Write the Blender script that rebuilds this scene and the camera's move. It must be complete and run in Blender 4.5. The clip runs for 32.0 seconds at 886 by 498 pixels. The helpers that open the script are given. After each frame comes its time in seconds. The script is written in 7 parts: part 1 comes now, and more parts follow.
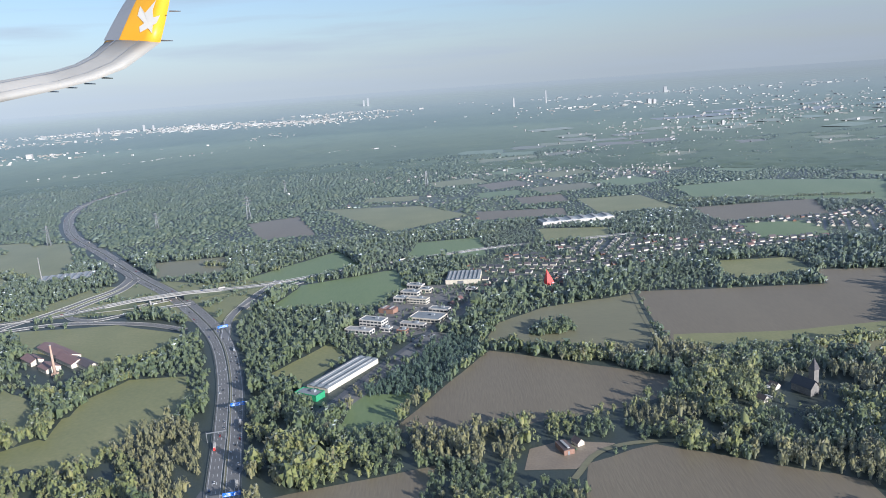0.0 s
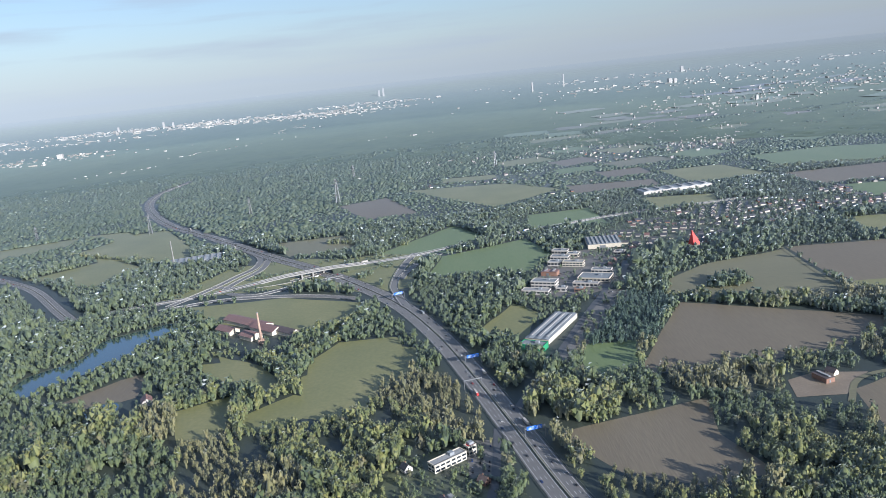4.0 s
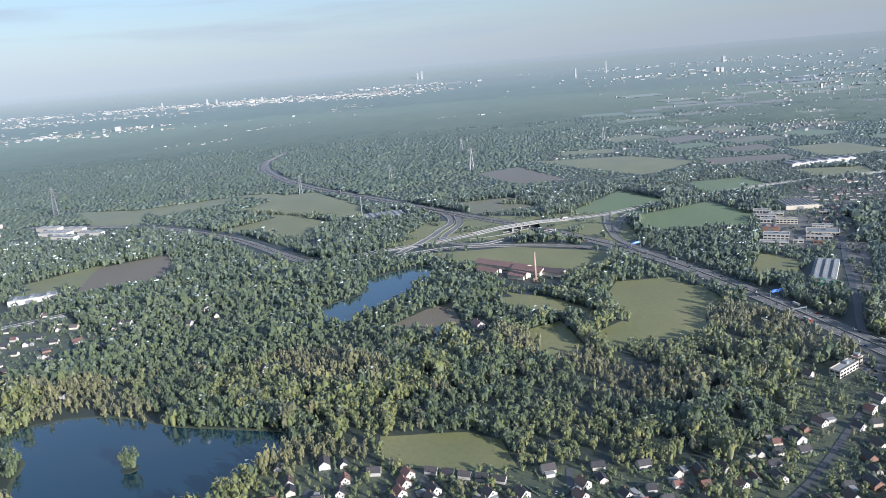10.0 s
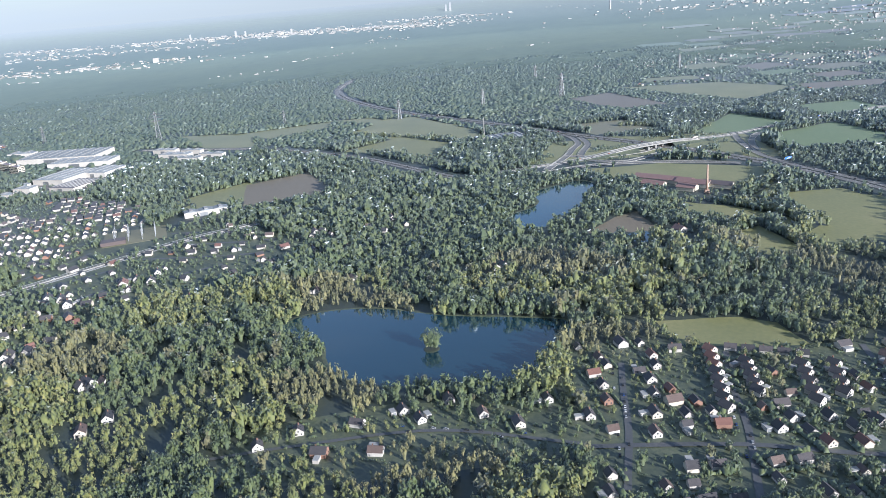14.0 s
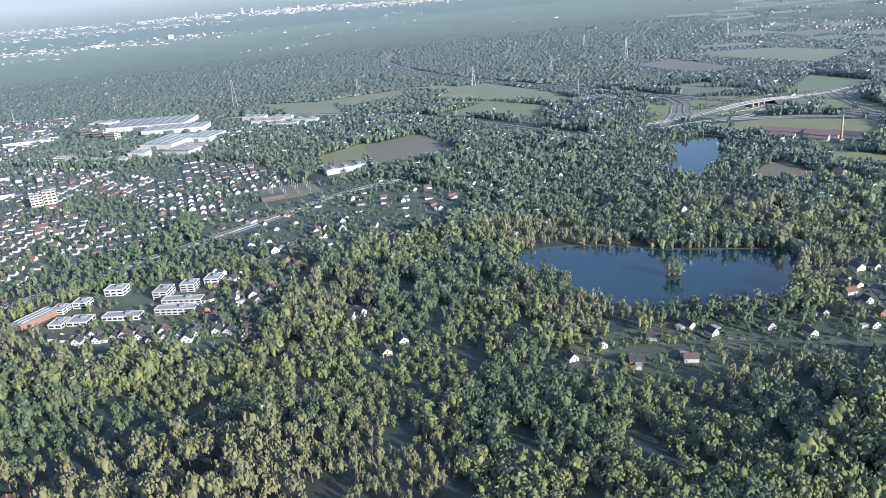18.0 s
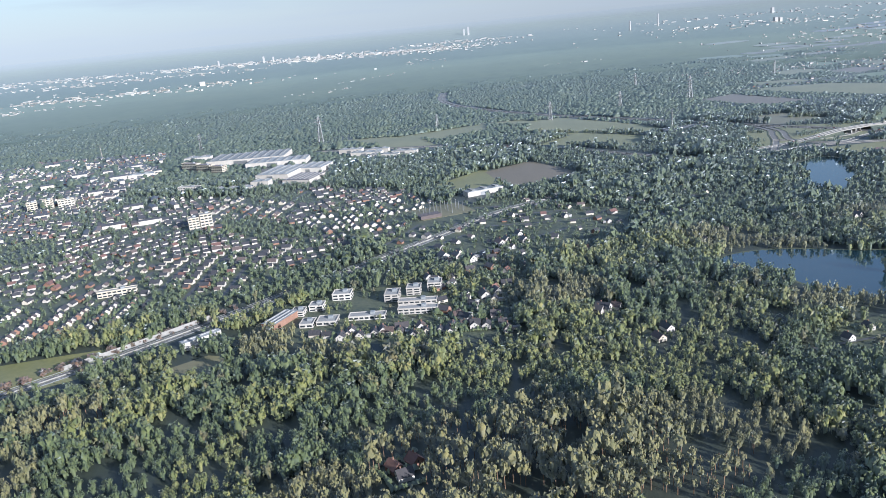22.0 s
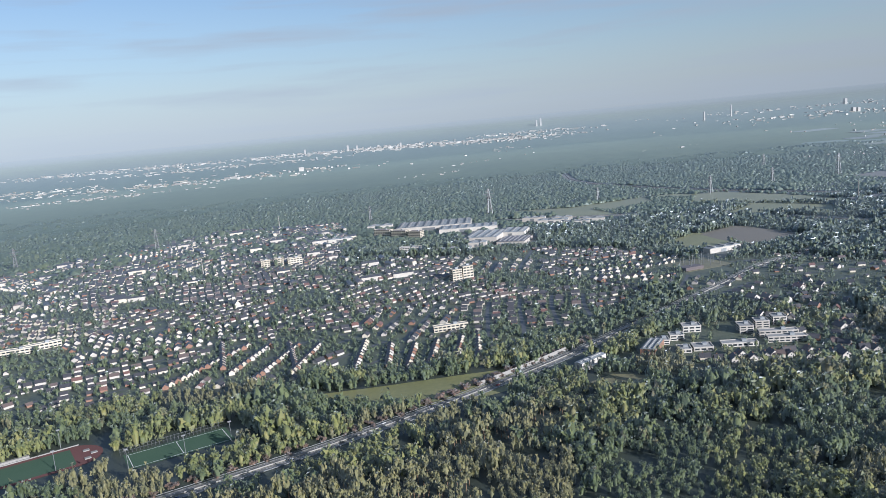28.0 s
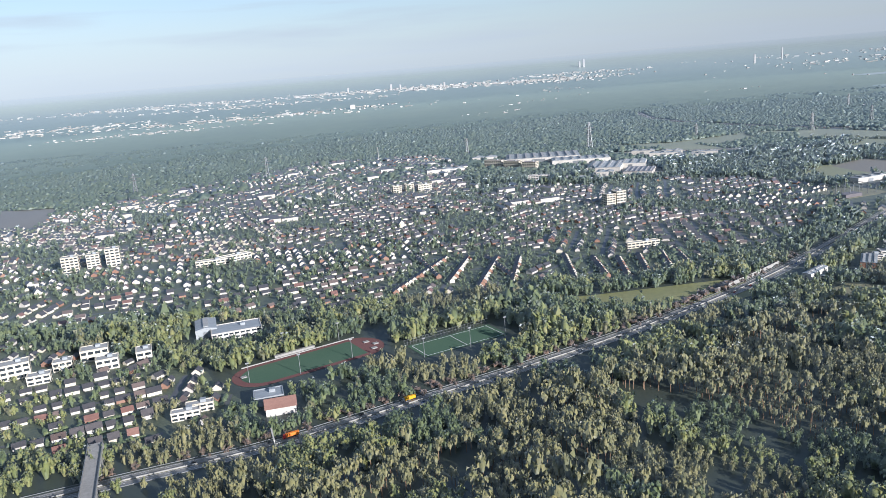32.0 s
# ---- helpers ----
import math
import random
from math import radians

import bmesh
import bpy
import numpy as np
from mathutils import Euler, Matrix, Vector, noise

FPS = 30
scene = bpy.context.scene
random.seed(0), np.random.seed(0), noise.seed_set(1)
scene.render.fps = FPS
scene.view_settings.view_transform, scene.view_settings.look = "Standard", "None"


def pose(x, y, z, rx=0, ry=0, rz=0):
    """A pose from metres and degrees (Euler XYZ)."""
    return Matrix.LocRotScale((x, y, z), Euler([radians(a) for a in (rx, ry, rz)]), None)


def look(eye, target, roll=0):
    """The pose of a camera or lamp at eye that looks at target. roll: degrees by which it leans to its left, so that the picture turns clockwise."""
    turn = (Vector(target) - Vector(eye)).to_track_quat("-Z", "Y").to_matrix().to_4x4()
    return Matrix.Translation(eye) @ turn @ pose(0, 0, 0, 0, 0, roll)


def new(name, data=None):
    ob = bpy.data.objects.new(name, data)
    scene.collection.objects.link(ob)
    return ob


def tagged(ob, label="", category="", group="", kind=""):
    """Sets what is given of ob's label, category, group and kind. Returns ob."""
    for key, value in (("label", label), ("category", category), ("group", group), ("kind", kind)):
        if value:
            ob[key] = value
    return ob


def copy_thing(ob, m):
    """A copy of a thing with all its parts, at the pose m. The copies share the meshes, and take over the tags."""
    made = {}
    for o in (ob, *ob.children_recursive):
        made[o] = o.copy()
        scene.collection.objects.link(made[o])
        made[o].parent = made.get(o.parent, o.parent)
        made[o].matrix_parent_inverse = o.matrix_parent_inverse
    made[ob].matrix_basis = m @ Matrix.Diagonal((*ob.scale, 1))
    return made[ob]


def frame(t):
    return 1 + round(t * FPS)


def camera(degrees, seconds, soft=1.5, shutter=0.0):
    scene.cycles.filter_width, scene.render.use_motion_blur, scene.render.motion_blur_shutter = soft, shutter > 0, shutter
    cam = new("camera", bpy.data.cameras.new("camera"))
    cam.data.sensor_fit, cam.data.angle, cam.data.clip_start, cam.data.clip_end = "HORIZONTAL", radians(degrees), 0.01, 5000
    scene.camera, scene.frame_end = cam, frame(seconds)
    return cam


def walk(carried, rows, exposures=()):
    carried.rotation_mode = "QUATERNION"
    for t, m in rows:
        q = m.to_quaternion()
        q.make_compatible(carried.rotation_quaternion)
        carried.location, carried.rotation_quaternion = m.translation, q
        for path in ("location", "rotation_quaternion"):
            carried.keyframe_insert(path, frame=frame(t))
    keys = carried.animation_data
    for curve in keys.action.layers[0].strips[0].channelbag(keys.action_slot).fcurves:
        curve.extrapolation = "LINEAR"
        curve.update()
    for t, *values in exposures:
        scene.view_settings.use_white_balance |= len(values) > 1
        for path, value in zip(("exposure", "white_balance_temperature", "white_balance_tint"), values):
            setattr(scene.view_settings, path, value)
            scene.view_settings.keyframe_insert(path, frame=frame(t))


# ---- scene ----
cam = camera(60.93, 32.0, soft=0.5)
ROWS = [
    (0.0, 0.00, 0.00, 196.76, 77.44, 3.90, 0.00),
    (0.5, -19.09, -3.43, 196.19, 77.34, 4.12, -0.10),
    (1.0, -38.16, -6.85, 195.62, 77.24, 4.37, -0.20),
    (1.5, -57.21, -10.27, 195.03, 77.11, 4.85, -0.32),
    (2.0, -76.25, -13.69, 194.45, 77.05, 5.13, -0.43),
    (2.5, -95.27, -17.10, 193.86, 76.97, 5.30, -0.52),
    (3.0, -114.28, -20.52, 193.26, 76.89, 5.47, -0.63),
    (3.5, -133.26, -23.93, 192.66, 76.81, 5.70, -0.73),
    (5.5, -209.03, -37.54, 190.20, 76.48, 5.98, -1.09),
    (6.0, -227.93, -40.93, 189.57, 76.58, 5.85, -1.12),
    (6.5, -246.80, -44.32, 188.94, 76.52, 5.62, -1.16),
    (7.0, -265.66, -47.71, 188.30, 76.52, 5.53, -1.03),
    (7.5, -284.50, -51.09, 187.65, 76.45, 5.32, -1.00),
    (8.0, -303.32, -54.47, 187.01, 76.37, 5.10, -0.89),
    (8.5, -322.12, -57.85, 186.35, 76.31, 4.90, -0.78),
    (9.0, -340.90, -61.22, 185.70, 76.24, 4.70, -0.79),
    (9.5, -359.67, -64.58, 185.03, 76.15, 4.57, -0.85),
    (10.0, -378.41, -67.95, 184.37, 75.91, 4.41, -0.87),
    (10.5, -397.13, -71.30, 183.70, 75.06, 4.34, -0.94),
    (11.0, -415.83, -74.66, 183.02, 74.69, 4.34, -0.77),
    (11.5, -434.51, -78.01, 182.34, 74.60, 4.23, -0.75),
    (12.0, -453.18, -81.35, 181.65, 74.53, 4.35, -0.54),
    (12.5, -471.82, -84.69, 180.96, 74.44, 4.31, -0.43),
    (13.0, -490.44, -88.03, 180.27, 74.27, 4.28, -0.49),
    (13.5, -509.03, -91.36, 179.57, 72.91, 4.27, -0.57),
    (14.0, -527.61, -94.68, 178.86, 71.31, 4.37, -0.67),
    (14.5, -546.16, -98.00, 178.16, 70.06, 4.53, -0.79),
    (16.5, -620.17, -111.22, 175.28, 69.58, 4.72, -1.64),
    (17.0, -638.61, -114.51, 174.55, 69.60, 4.68, -1.90),
    (17.5, -657.03, -117.80, 173.81, 69.69, 4.67, -2.08),
    (18.0, -675.43, -121.08, 173.07, 69.74, 4.67, -2.19),
    (18.5, -693.81, -124.35, 172.33, 69.67, 4.85, -2.31),
    (19.0, -712.16, -127.62, 171.59, 69.88, 4.81, -2.38),
    (19.5, -730.49, -130.88, 170.83, 70.12, 4.94, -2.45),
    (20.0, -748.80, -134.13, 170.08, 70.73, 4.90, -2.55),
    (20.5, -767.08, -137.38, 169.32, 71.41, 4.93, -2.64),
    (21.0, -785.34, -140.62, 168.56, 71.68, 5.07, -2.77),
    (21.5, -803.57, -143.85, 167.79, 72.36, 5.14, -2.87),
    (22.0, -821.78, -147.08, 167.02, 73.29, 5.04, -2.99),
    (22.5, -839.97, -150.30, 166.24, 74.65, 4.95, -3.06),
    (23.0, -858.13, -153.51, 165.47, 75.82, 4.91, -3.17),
    (23.5, -876.26, -156.71, 164.68, 76.49, 4.89, -3.25),
    (24.0, -894.37, -159.91, 163.90, 77.32, 4.89, -3.37),
    (24.5, -912.46, -163.10, 163.11, 78.35, 4.89, -3.38),
    (25.0, -930.52, -166.29, 162.31, 79.12, 4.82, -3.16),
    (25.5, -948.55, -169.46, 161.52, 79.84, 4.63, -2.72),
    (27.5, -1020.43, -182.08, 158.29, 80.42, 5.08, -0.47),
    (28.0, -1038.34, -185.22, 157.48, 80.47, 5.09, -0.14),
    (28.5, -1056.21, -188.34, 156.66, 80.40, 5.03, -0.14),
    (29.0, -1074.06, -191.46, 155.83, 80.34, 5.00, -0.20),
    (29.5, -1091.89, -194.57, 155.01, 80.20, 5.04, -0.28),
    (30.0, -1109.68, -197.67, 154.18, 79.69, 5.15, -0.33),
    (30.5, -1127.45, -200.76, 153.35, 79.17, 5.15, 0.02),
    (31.0, -1145.19, -203.85, 152.51, 78.30, 4.98, 0.27),
    (31.5, -1162.91, -206.92, 151.67, 76.71, 4.80, 1.16),
    (32.0, -1180.59, -209.99, 150.83, 76.42, 4.40, 1.20),
]
walk(cam, [(t, pose(x, y, z, rx, ry, rz)) for t, x, y, z, rx, ry, rz in ROWS], [(0.0, 0.89, 5550, 13), (9.0, 0.87, 5550, 13), (14.0, 1.07, 5500, 13), (19.0, 1.08, 5450, 13), (23.0, 0.88, 5500, 13), (28.0, 0.66, 5550, 13), (30.5, 0.72, 5550, 13), (32.0, 0.95, 5650, 13)])

# ---- sky and sun ----
SUN_AZIMUTH, SUN_HEIGHT = -45.0, 18.0  # degrees from +x towards +y; degrees above the horizon
world = bpy.data.worlds.new("sky")
scene.world = world
world.use_nodes = True
wn, wl = world.node_tree.nodes, world.node_tree.links
wn.clear()
sky = wn.new("ShaderNodeTexSky")
sky.sky_type, sky.sun_disc = "NISHITA", False
sky.sun_elevation, sky.sun_rotation = radians(SUN_HEIGHT), radians(90 - SUN_AZIMUTH)
sky.altitude, sky.air_density, sky.dust_density, sky.ozone_density = 300, 1.0, 1.0, 2.0
back, wout = wn.new("ShaderNodeBackground"), wn.new("ShaderNodeOutputWorld")
back.inputs["Strength"].default_value = 0.059
# thin grey cloud streaks in the lower sky
wco, wmp, wno = wn.new("ShaderNodeTexCoord"), wn.new("ShaderNodeMapping"), wn.new("ShaderNodeTexNoise")
wra, wmix = wn.new("ShaderNodeValToRGB"), wn.new("ShaderNodeMixRGB")
wmp.inputs["Scale"].default_value, wmp.inputs["Rotation"].default_value = (2.2, 2.2, 26.0), (0.0, radians(-4), 0.0)
wno.inputs["Scale"].default_value, wno.inputs["Detail"].default_value = 1.6, 5.0
wra.color_ramp.elements[0].position, wra.color_ramp.elements[0].color = 0.48, (0.16, 0.16, 0.16, 1)
wra.color_ramp.elements[1].position, wra.color_ramp.elements[1].color = 0.7, (0.7, 0.7, 0.7, 1)
wmix.inputs["Color2"].default_value = (3.5, 3.8, 4.1, 1)
wl.new(wco.outputs["Generated"], wmp.inputs["Vector"])
wl.new(wmp.outputs[0], wno.inputs["Vector"])
wl.new(wno.outputs["Fac"], wra.inputs[0])
wl.new(wra.outputs[0], wmix.inputs["Fac"])
wl.new(sky.outputs[0], wmix.inputs["Color1"])
tint = wn.new("ShaderNodeMixRGB")
tint.blend_type = "MULTIPLY"
tint.inputs["Fac"].default_value, tint.inputs["Color2"].default_value = 1.0, (1.25, 1.24, 1.22, 1)
wl.new(wmix.outputs[0], tint.inputs["Color1"])
wl.new(tint.outputs[0], back.inputs["Color"])
wl.new(back.outputs[0], wout.inputs["Surface"])
sun = new("sun", bpy.data.lights.new("sun", "SUN"))
sun.data.energy, sun.data.angle, sun.data.color = 4.5, radians(0.6), (1.0, 0.92, 0.82)
ca, sa, ch, sh = math.cos(radians(SUN_AZIMUTH)), math.sin(radians(SUN_AZIMUTH)), math.cos(radians(SUN_HEIGHT)), math.sin(radians(SUN_HEIGHT))
sun.matrix_world = look((ca * ch * 500, sa * ch * 500, sh * 500), (0, 0, 0))

# ---- materials ----
def ramp_of(nodes, stops):
    r = nodes.new("ShaderNodeValToRGB")
    el = r.color_ramp.elements
    while len(el) < len(stops):
        el.new(0.5)
    for e, (p, c) in zip(el, stops):
        e.position, e.color = p, (*c, 1)
    return r


def mat(name, colors, fine=1.0, coarse=0.05, rough=0.85, metal=0.0, bump=0.0, island=0.0, spec=0.3, stretch=(1, 1, 1), random=0.0, haze_gloss=0.0, veil=0.24, haze_tint=(0.72, 0.8, 0.88)):
    """Colours run over two sizes of noise; island and random shift them from piece to piece. gloss: painted haze, a
    glossy mix growing at grazing view from veil up.
    """
    m = bpy.data.materials.new(name)
    m.use_nodes = True
    nodes, links = m.node_tree.nodes, m.node_tree.links
    b = nodes["Principled BSDF"]
    b.inputs["Roughness"].default_value, b.inputs["Metallic"].default_value = rough, metal
    b.inputs["Specular IOR Level"].default_value = spec
    co, mp = nodes.new("ShaderNodeTexCoord"), nodes.new("ShaderNodeMapping")
    mp.inputs["Scale"].default_value = stretch
    links.new(co.outputs["Object"], mp.inputs["Vector"])
    total = None
    parts = []
    for size, weight, detail in ((coarse, 0.55, 4.0), (fine, 0.45, 3.0)):
        n = nodes.new("ShaderNodeTexNoise")
        n.inputs["Scale"].default_value, n.inputs["Detail"].default_value = size, detail
        links.new(mp.outputs[0], n.inputs["Vector"])
        parts.append((n.outputs["Fac"], weight))
    if island:
        parts.append((nodes.new("ShaderNodeNewGeometry").outputs["Random Per Island"], island))
    if random:
        parts.append((nodes.new("ShaderNodeObjectInfo").outputs["Random"], random))
    scale = sum(w for _, w in parts)
    for out, w in parts:
        k = nodes.new("ShaderNodeMath")
        k.operation = "MULTIPLY_ADD"
        links.new(out, k.inputs[0])
        k.inputs[1].default_value = w / scale
        if total is not None:
            links.new(total, k.inputs[2])
        else:
            k.inputs[2].default_value = 0.0
        total = k.outputs[0]
    n_col = len(colors)
    r = ramp_of(nodes, [(0.25 + 0.5 * i / max(1, n_col - 1), c) for i, c in enumerate(colors)])
    links.new(total, r.inputs[0])
    links.new(r.outputs[0], b.inputs["Base Color"])
    if bump:
        bp = nodes.new("ShaderNodeBump")
        bp.inputs["Strength"].default_value, bp.inputs["Distance"].default_value = bump, 0.3
        links.new(parts[1][0], bp.inputs["Height"])
        links.new(bp.outputs[0], b.inputs["Normal"])
    # upward-facing glossy mix that imitates haze, fuller towards the horizon
    if haze_gloss:
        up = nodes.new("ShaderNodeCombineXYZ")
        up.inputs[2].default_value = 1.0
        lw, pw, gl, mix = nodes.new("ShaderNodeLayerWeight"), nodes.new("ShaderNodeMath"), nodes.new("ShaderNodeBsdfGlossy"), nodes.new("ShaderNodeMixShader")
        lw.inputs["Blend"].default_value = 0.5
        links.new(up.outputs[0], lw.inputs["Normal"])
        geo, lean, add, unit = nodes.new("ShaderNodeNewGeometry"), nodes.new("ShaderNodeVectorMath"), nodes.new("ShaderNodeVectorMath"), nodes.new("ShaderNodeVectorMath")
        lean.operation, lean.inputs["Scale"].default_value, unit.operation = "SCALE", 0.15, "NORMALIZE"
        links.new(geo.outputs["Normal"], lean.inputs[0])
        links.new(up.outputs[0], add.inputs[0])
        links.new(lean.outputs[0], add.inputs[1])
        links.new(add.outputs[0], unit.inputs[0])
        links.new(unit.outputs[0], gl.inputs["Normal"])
        gl.inputs["Color"].default_value, gl.inputs["Roughness"].default_value = (*haze_tint, 1), 0.5
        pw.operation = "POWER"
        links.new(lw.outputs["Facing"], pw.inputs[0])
        pw.inputs[1].default_value = haze_gloss
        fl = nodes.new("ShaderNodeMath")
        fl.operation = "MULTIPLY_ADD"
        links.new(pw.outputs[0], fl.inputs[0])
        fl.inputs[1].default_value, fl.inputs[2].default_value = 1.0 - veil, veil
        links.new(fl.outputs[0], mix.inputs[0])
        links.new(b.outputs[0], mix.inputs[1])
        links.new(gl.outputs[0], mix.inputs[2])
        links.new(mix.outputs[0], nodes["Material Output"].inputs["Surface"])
    return m


# powers that set how fast the haze mix builds up with distance
GRAZING, GRAZING_LEVEL = 7.0, 10.5
# floor colour taken near black to carry the shade between trees
M_GROUND = mat("shaded_forest_floor", [(0.014, 0.02, 0.012), (0.024, 0.032, 0.016), (0.045, 0.048, 0.024)], 0.5, 0.02, bump=0.6, haze_gloss=GRAZING_LEVEL, veil=0.11)
M_LEAF = mat("broadleaf_foliage", [(0.072, 0.090, 0.021), (0.133, 0.151, 0.032), (0.195, 0.200, 0.046), (0.273, 0.238, 0.064)], 1.2, 0.09, rough=0.7, island=0.5, spec=0.08, haze_gloss=GRAZING)
M_LEAF_DARK = mat("dark_broadleaf_foliage", [(0.051, 0.074, 0.021), (0.097, 0.122, 0.032), (0.153, 0.172, 0.046)], 1.2, 0.09, rough=0.7, island=0.5, spec=0.08, haze_gloss=GRAZING)
M_LEAF_AUTUMN = mat("autumn_foliage", [(0.1, 0.105, 0.035), (0.15, 0.14, 0.05), (0.19, 0.155, 0.06)], 1.2, 0.09, rough=0.7, island=0.5, spec=0.08, haze_gloss=GRAZING)
M_SLIM = mat("slim_tree_foliage", [(0.11, 0.112, 0.036), (0.185, 0.172, 0.056), (0.26, 0.225, 0.078)], 1.2, 0.12, rough=0.75, island=0.5, spec=0.08, haze_gloss=GRAZING)
# far versions of the foliage, with haze put in through their glossy mix
M_LEAF_FAR = mat("distant_foliage", [(0.045, 0.065, 0.026), (0.078, 0.1, 0.038), (0.115, 0.13, 0.052)], 0.12, 0.006, rough=0.7, island=0.6, spec=0.3, haze_gloss=9.0, veil=0.17, haze_tint=(0.68, 0.78, 0.8))
M_CANOPY = mat("forest_roof", [(0.03, 0.05, 0.024), (0.07, 0.1, 0.042), (0.13, 0.15, 0.065)], 0.03, 0.004, rough=0.8, bump=1.0, haze_gloss=17.0, veil=0.24, haze_tint=(0.66, 0.75, 0.72))
M_RUST = mat("autumn_shrubs", [(0.07, 0.06, 0.03), (0.14, 0.085, 0.045), (0.2, 0.11, 0.06)], 1.0, 0.05, rough=0.8, island=0.5, haze_gloss=GRAZING)
M_BARK = mat("bark", [(0.05, 0.035, 0.022), (0.11, 0.085, 0.06)], 4.0, 0.6, bump=0.5, stretch=(1, 1, 0.2))
M_PINE_BARK = mat("pale_pine_bark", [(0.17, 0.11, 0.07), (0.27, 0.18, 0.11)], 3.0, 0.5, stretch=(1, 1, 0.2))
M_GRASS = mat("meadow_grass", [(0.14, 0.145, 0.04), (0.195, 0.19, 0.058), (0.265, 0.24, 0.09)], 0.35, 0.02, rough=0.9, bump=0.3, haze_gloss=GRAZING_LEVEL, veil=0.12)
# lawn greens darkened in the base colour for tree and house shade
M_LAWN = mat("garden_lawns", [(0.025, 0.034, 0.015), (0.045, 0.056, 0.024), (0.09, 0.1, 0.042), (0.12, 0.115, 0.07)], 0.5, 0.06, rough=0.9, bump=0.3, haze_gloss=GRAZING_LEVEL, veil=0.12)
M_CROP = mat("young_green_crop", [(0.11, 0.15, 0.042), (0.14, 0.185, 0.055), (0.18, 0.205, 0.078)], 0.5, 0.02, rough=0.9, bump=0.3, stretch=(1, 0.2, 1), haze_gloss=GRAZING_LEVEL, veil=0.12)
M_SOIL = mat("ploughed_soil", [(0.128, 0.096, 0.052), (0.162, 0.126, 0.07), (0.196, 0.158, 0.092)], 0.8, 0.015, rough=0.95, bump=0.5, stretch=(1, 0.12, 1), haze_gloss=GRAZING_LEVEL, veil=0.12)
M_STUBBLE = mat("stubble_field", [(0.13, 0.12, 0.055), (0.168, 0.152, 0.07), (0.205, 0.184, 0.088)], 0.8, 0.015, rough=0.95, bump=0.5, stretch=(0.12, 1, 1), haze_gloss=GRAZING_LEVEL, veil=0.12)
M_ASPHALT = mat("asphalt", [(0.11, 0.103, 0.092), (0.15, 0.14, 0.126), (0.19, 0.178, 0.16)], 0.6, 0.05, rough=0.8, haze_gloss=12.0, veil=0.14, haze_tint=(0.68, 0.7, 0.7))
M_ASPHALT_PALE = mat("worn_pale_asphalt", [(0.13, 0.122, 0.11), (0.17, 0.16, 0.145), (0.21, 0.2, 0.18)], 0.6, 0.05, rough=0.8, haze_gloss=12.0, veil=0.14, haze_tint=(0.68, 0.7, 0.7))
# far white walls, dulled in the base colour for haze
M_FAR_WALL = mat("hazy_pale_render", [(0.22, 0.215, 0.21), (0.36, 0.35, 0.34), (0.54, 0.53, 0.5)], 0.03, 0.004, rough=0.85, island=0.8)
# darker copy of the asphalt, with the shade on narrow streets in its colour
M_STREET = mat("shaded_street_asphalt", [(0.045, 0.044, 0.042), (0.07, 0.068, 0.064), (0.1, 0.096, 0.09)], 0.6, 0.05, rough=0.8, haze_gloss=9.0, veil=0.12)
M_SAND = mat("bare_sandy_soil", [(0.17, 0.13, 0.082), (0.22, 0.17, 0.11), (0.28, 0.22, 0.15)], 0.7, 0.06, rough=0.95, bump=0.4, haze_gloss=GRAZING_LEVEL, veil=0.1)
M_STONE = mat("weathered_grey_stone", [(0.12, 0.112, 0.1), (0.18, 0.168, 0.15), (0.25, 0.235, 0.21)], 1.2, 0.2, rough=0.9, bump=0.4)
M_CONIFER = mat("dense_spruce_foliage", [(0.03, 0.055, 0.024), (0.055, 0.09, 0.036), (0.085, 0.12, 0.05)], 1.5, 0.1, rough=0.75, island=0.5, spec=0.08, haze_gloss=GRAZING)
M_CONCRETE = mat("concrete", [(0.2, 0.195, 0.18), (0.28, 0.27, 0.25), (0.35, 0.34, 0.31)], 0.9, 0.1, rough=0.85)
M_LINE = mat("road_paint", [(0.6, 0.6, 0.58), (0.8, 0.8, 0.78)], 2.0, 0.3, rough=0.6)
M_STEEL = mat("galvanised_steel", [(0.2, 0.21, 0.215), (0.3, 0.31, 0.315)], 3.0, 0.4, rough=0.5, metal=0.6)
M_WHITE = mat("white_render", [(0.36, 0.33, 0.29), (0.48, 0.45, 0.4), (0.6, 0.57, 0.51)], 0.9, 0.1, rough=0.8, random=0.4)
M_CREAM = mat("cream_render", [(0.44, 0.39, 0.3), (0.53, 0.48, 0.38), (0.6, 0.55, 0.46)], 0.9, 0.1, rough=0.8, random=0.4)
M_BRICK = mat("brick_wall", [(0.17, 0.1, 0.07), (0.24, 0.14, 0.1), (0.3, 0.19, 0.14)], 2.5, 0.2, rough=0.85)
M_TILE_DARK = mat("dark_roof_tiles", [(0.035, 0.033, 0.035), (0.06, 0.055, 0.055), (0.1, 0.085, 0.08)], 2.0, 0.15, rough=0.7, bump=0.5, stretch=(1, 1, 4), random=0.5, haze_gloss=7.0, veil=0.05)
M_TILE_RED = mat("red_roof_tiles", [(0.13, 0.065, 0.048), (0.19, 0.095, 0.07), (0.25, 0.14, 0.105)], 2.0, 0.15, rough=0.75, bump=0.5, stretch=(1, 1, 4), random=0.5, haze_gloss=7.0, veil=0.05)
M_TILE_BROWN = mat("brown_roof_tiles", [(0.075, 0.052, 0.042), (0.115, 0.08, 0.065), (0.155, 0.115, 0.095)], 2.0, 0.15, rough=0.75, bump=0.5, stretch=(1, 1, 4), random=0.5, haze_gloss=7.0, veil=0.05)
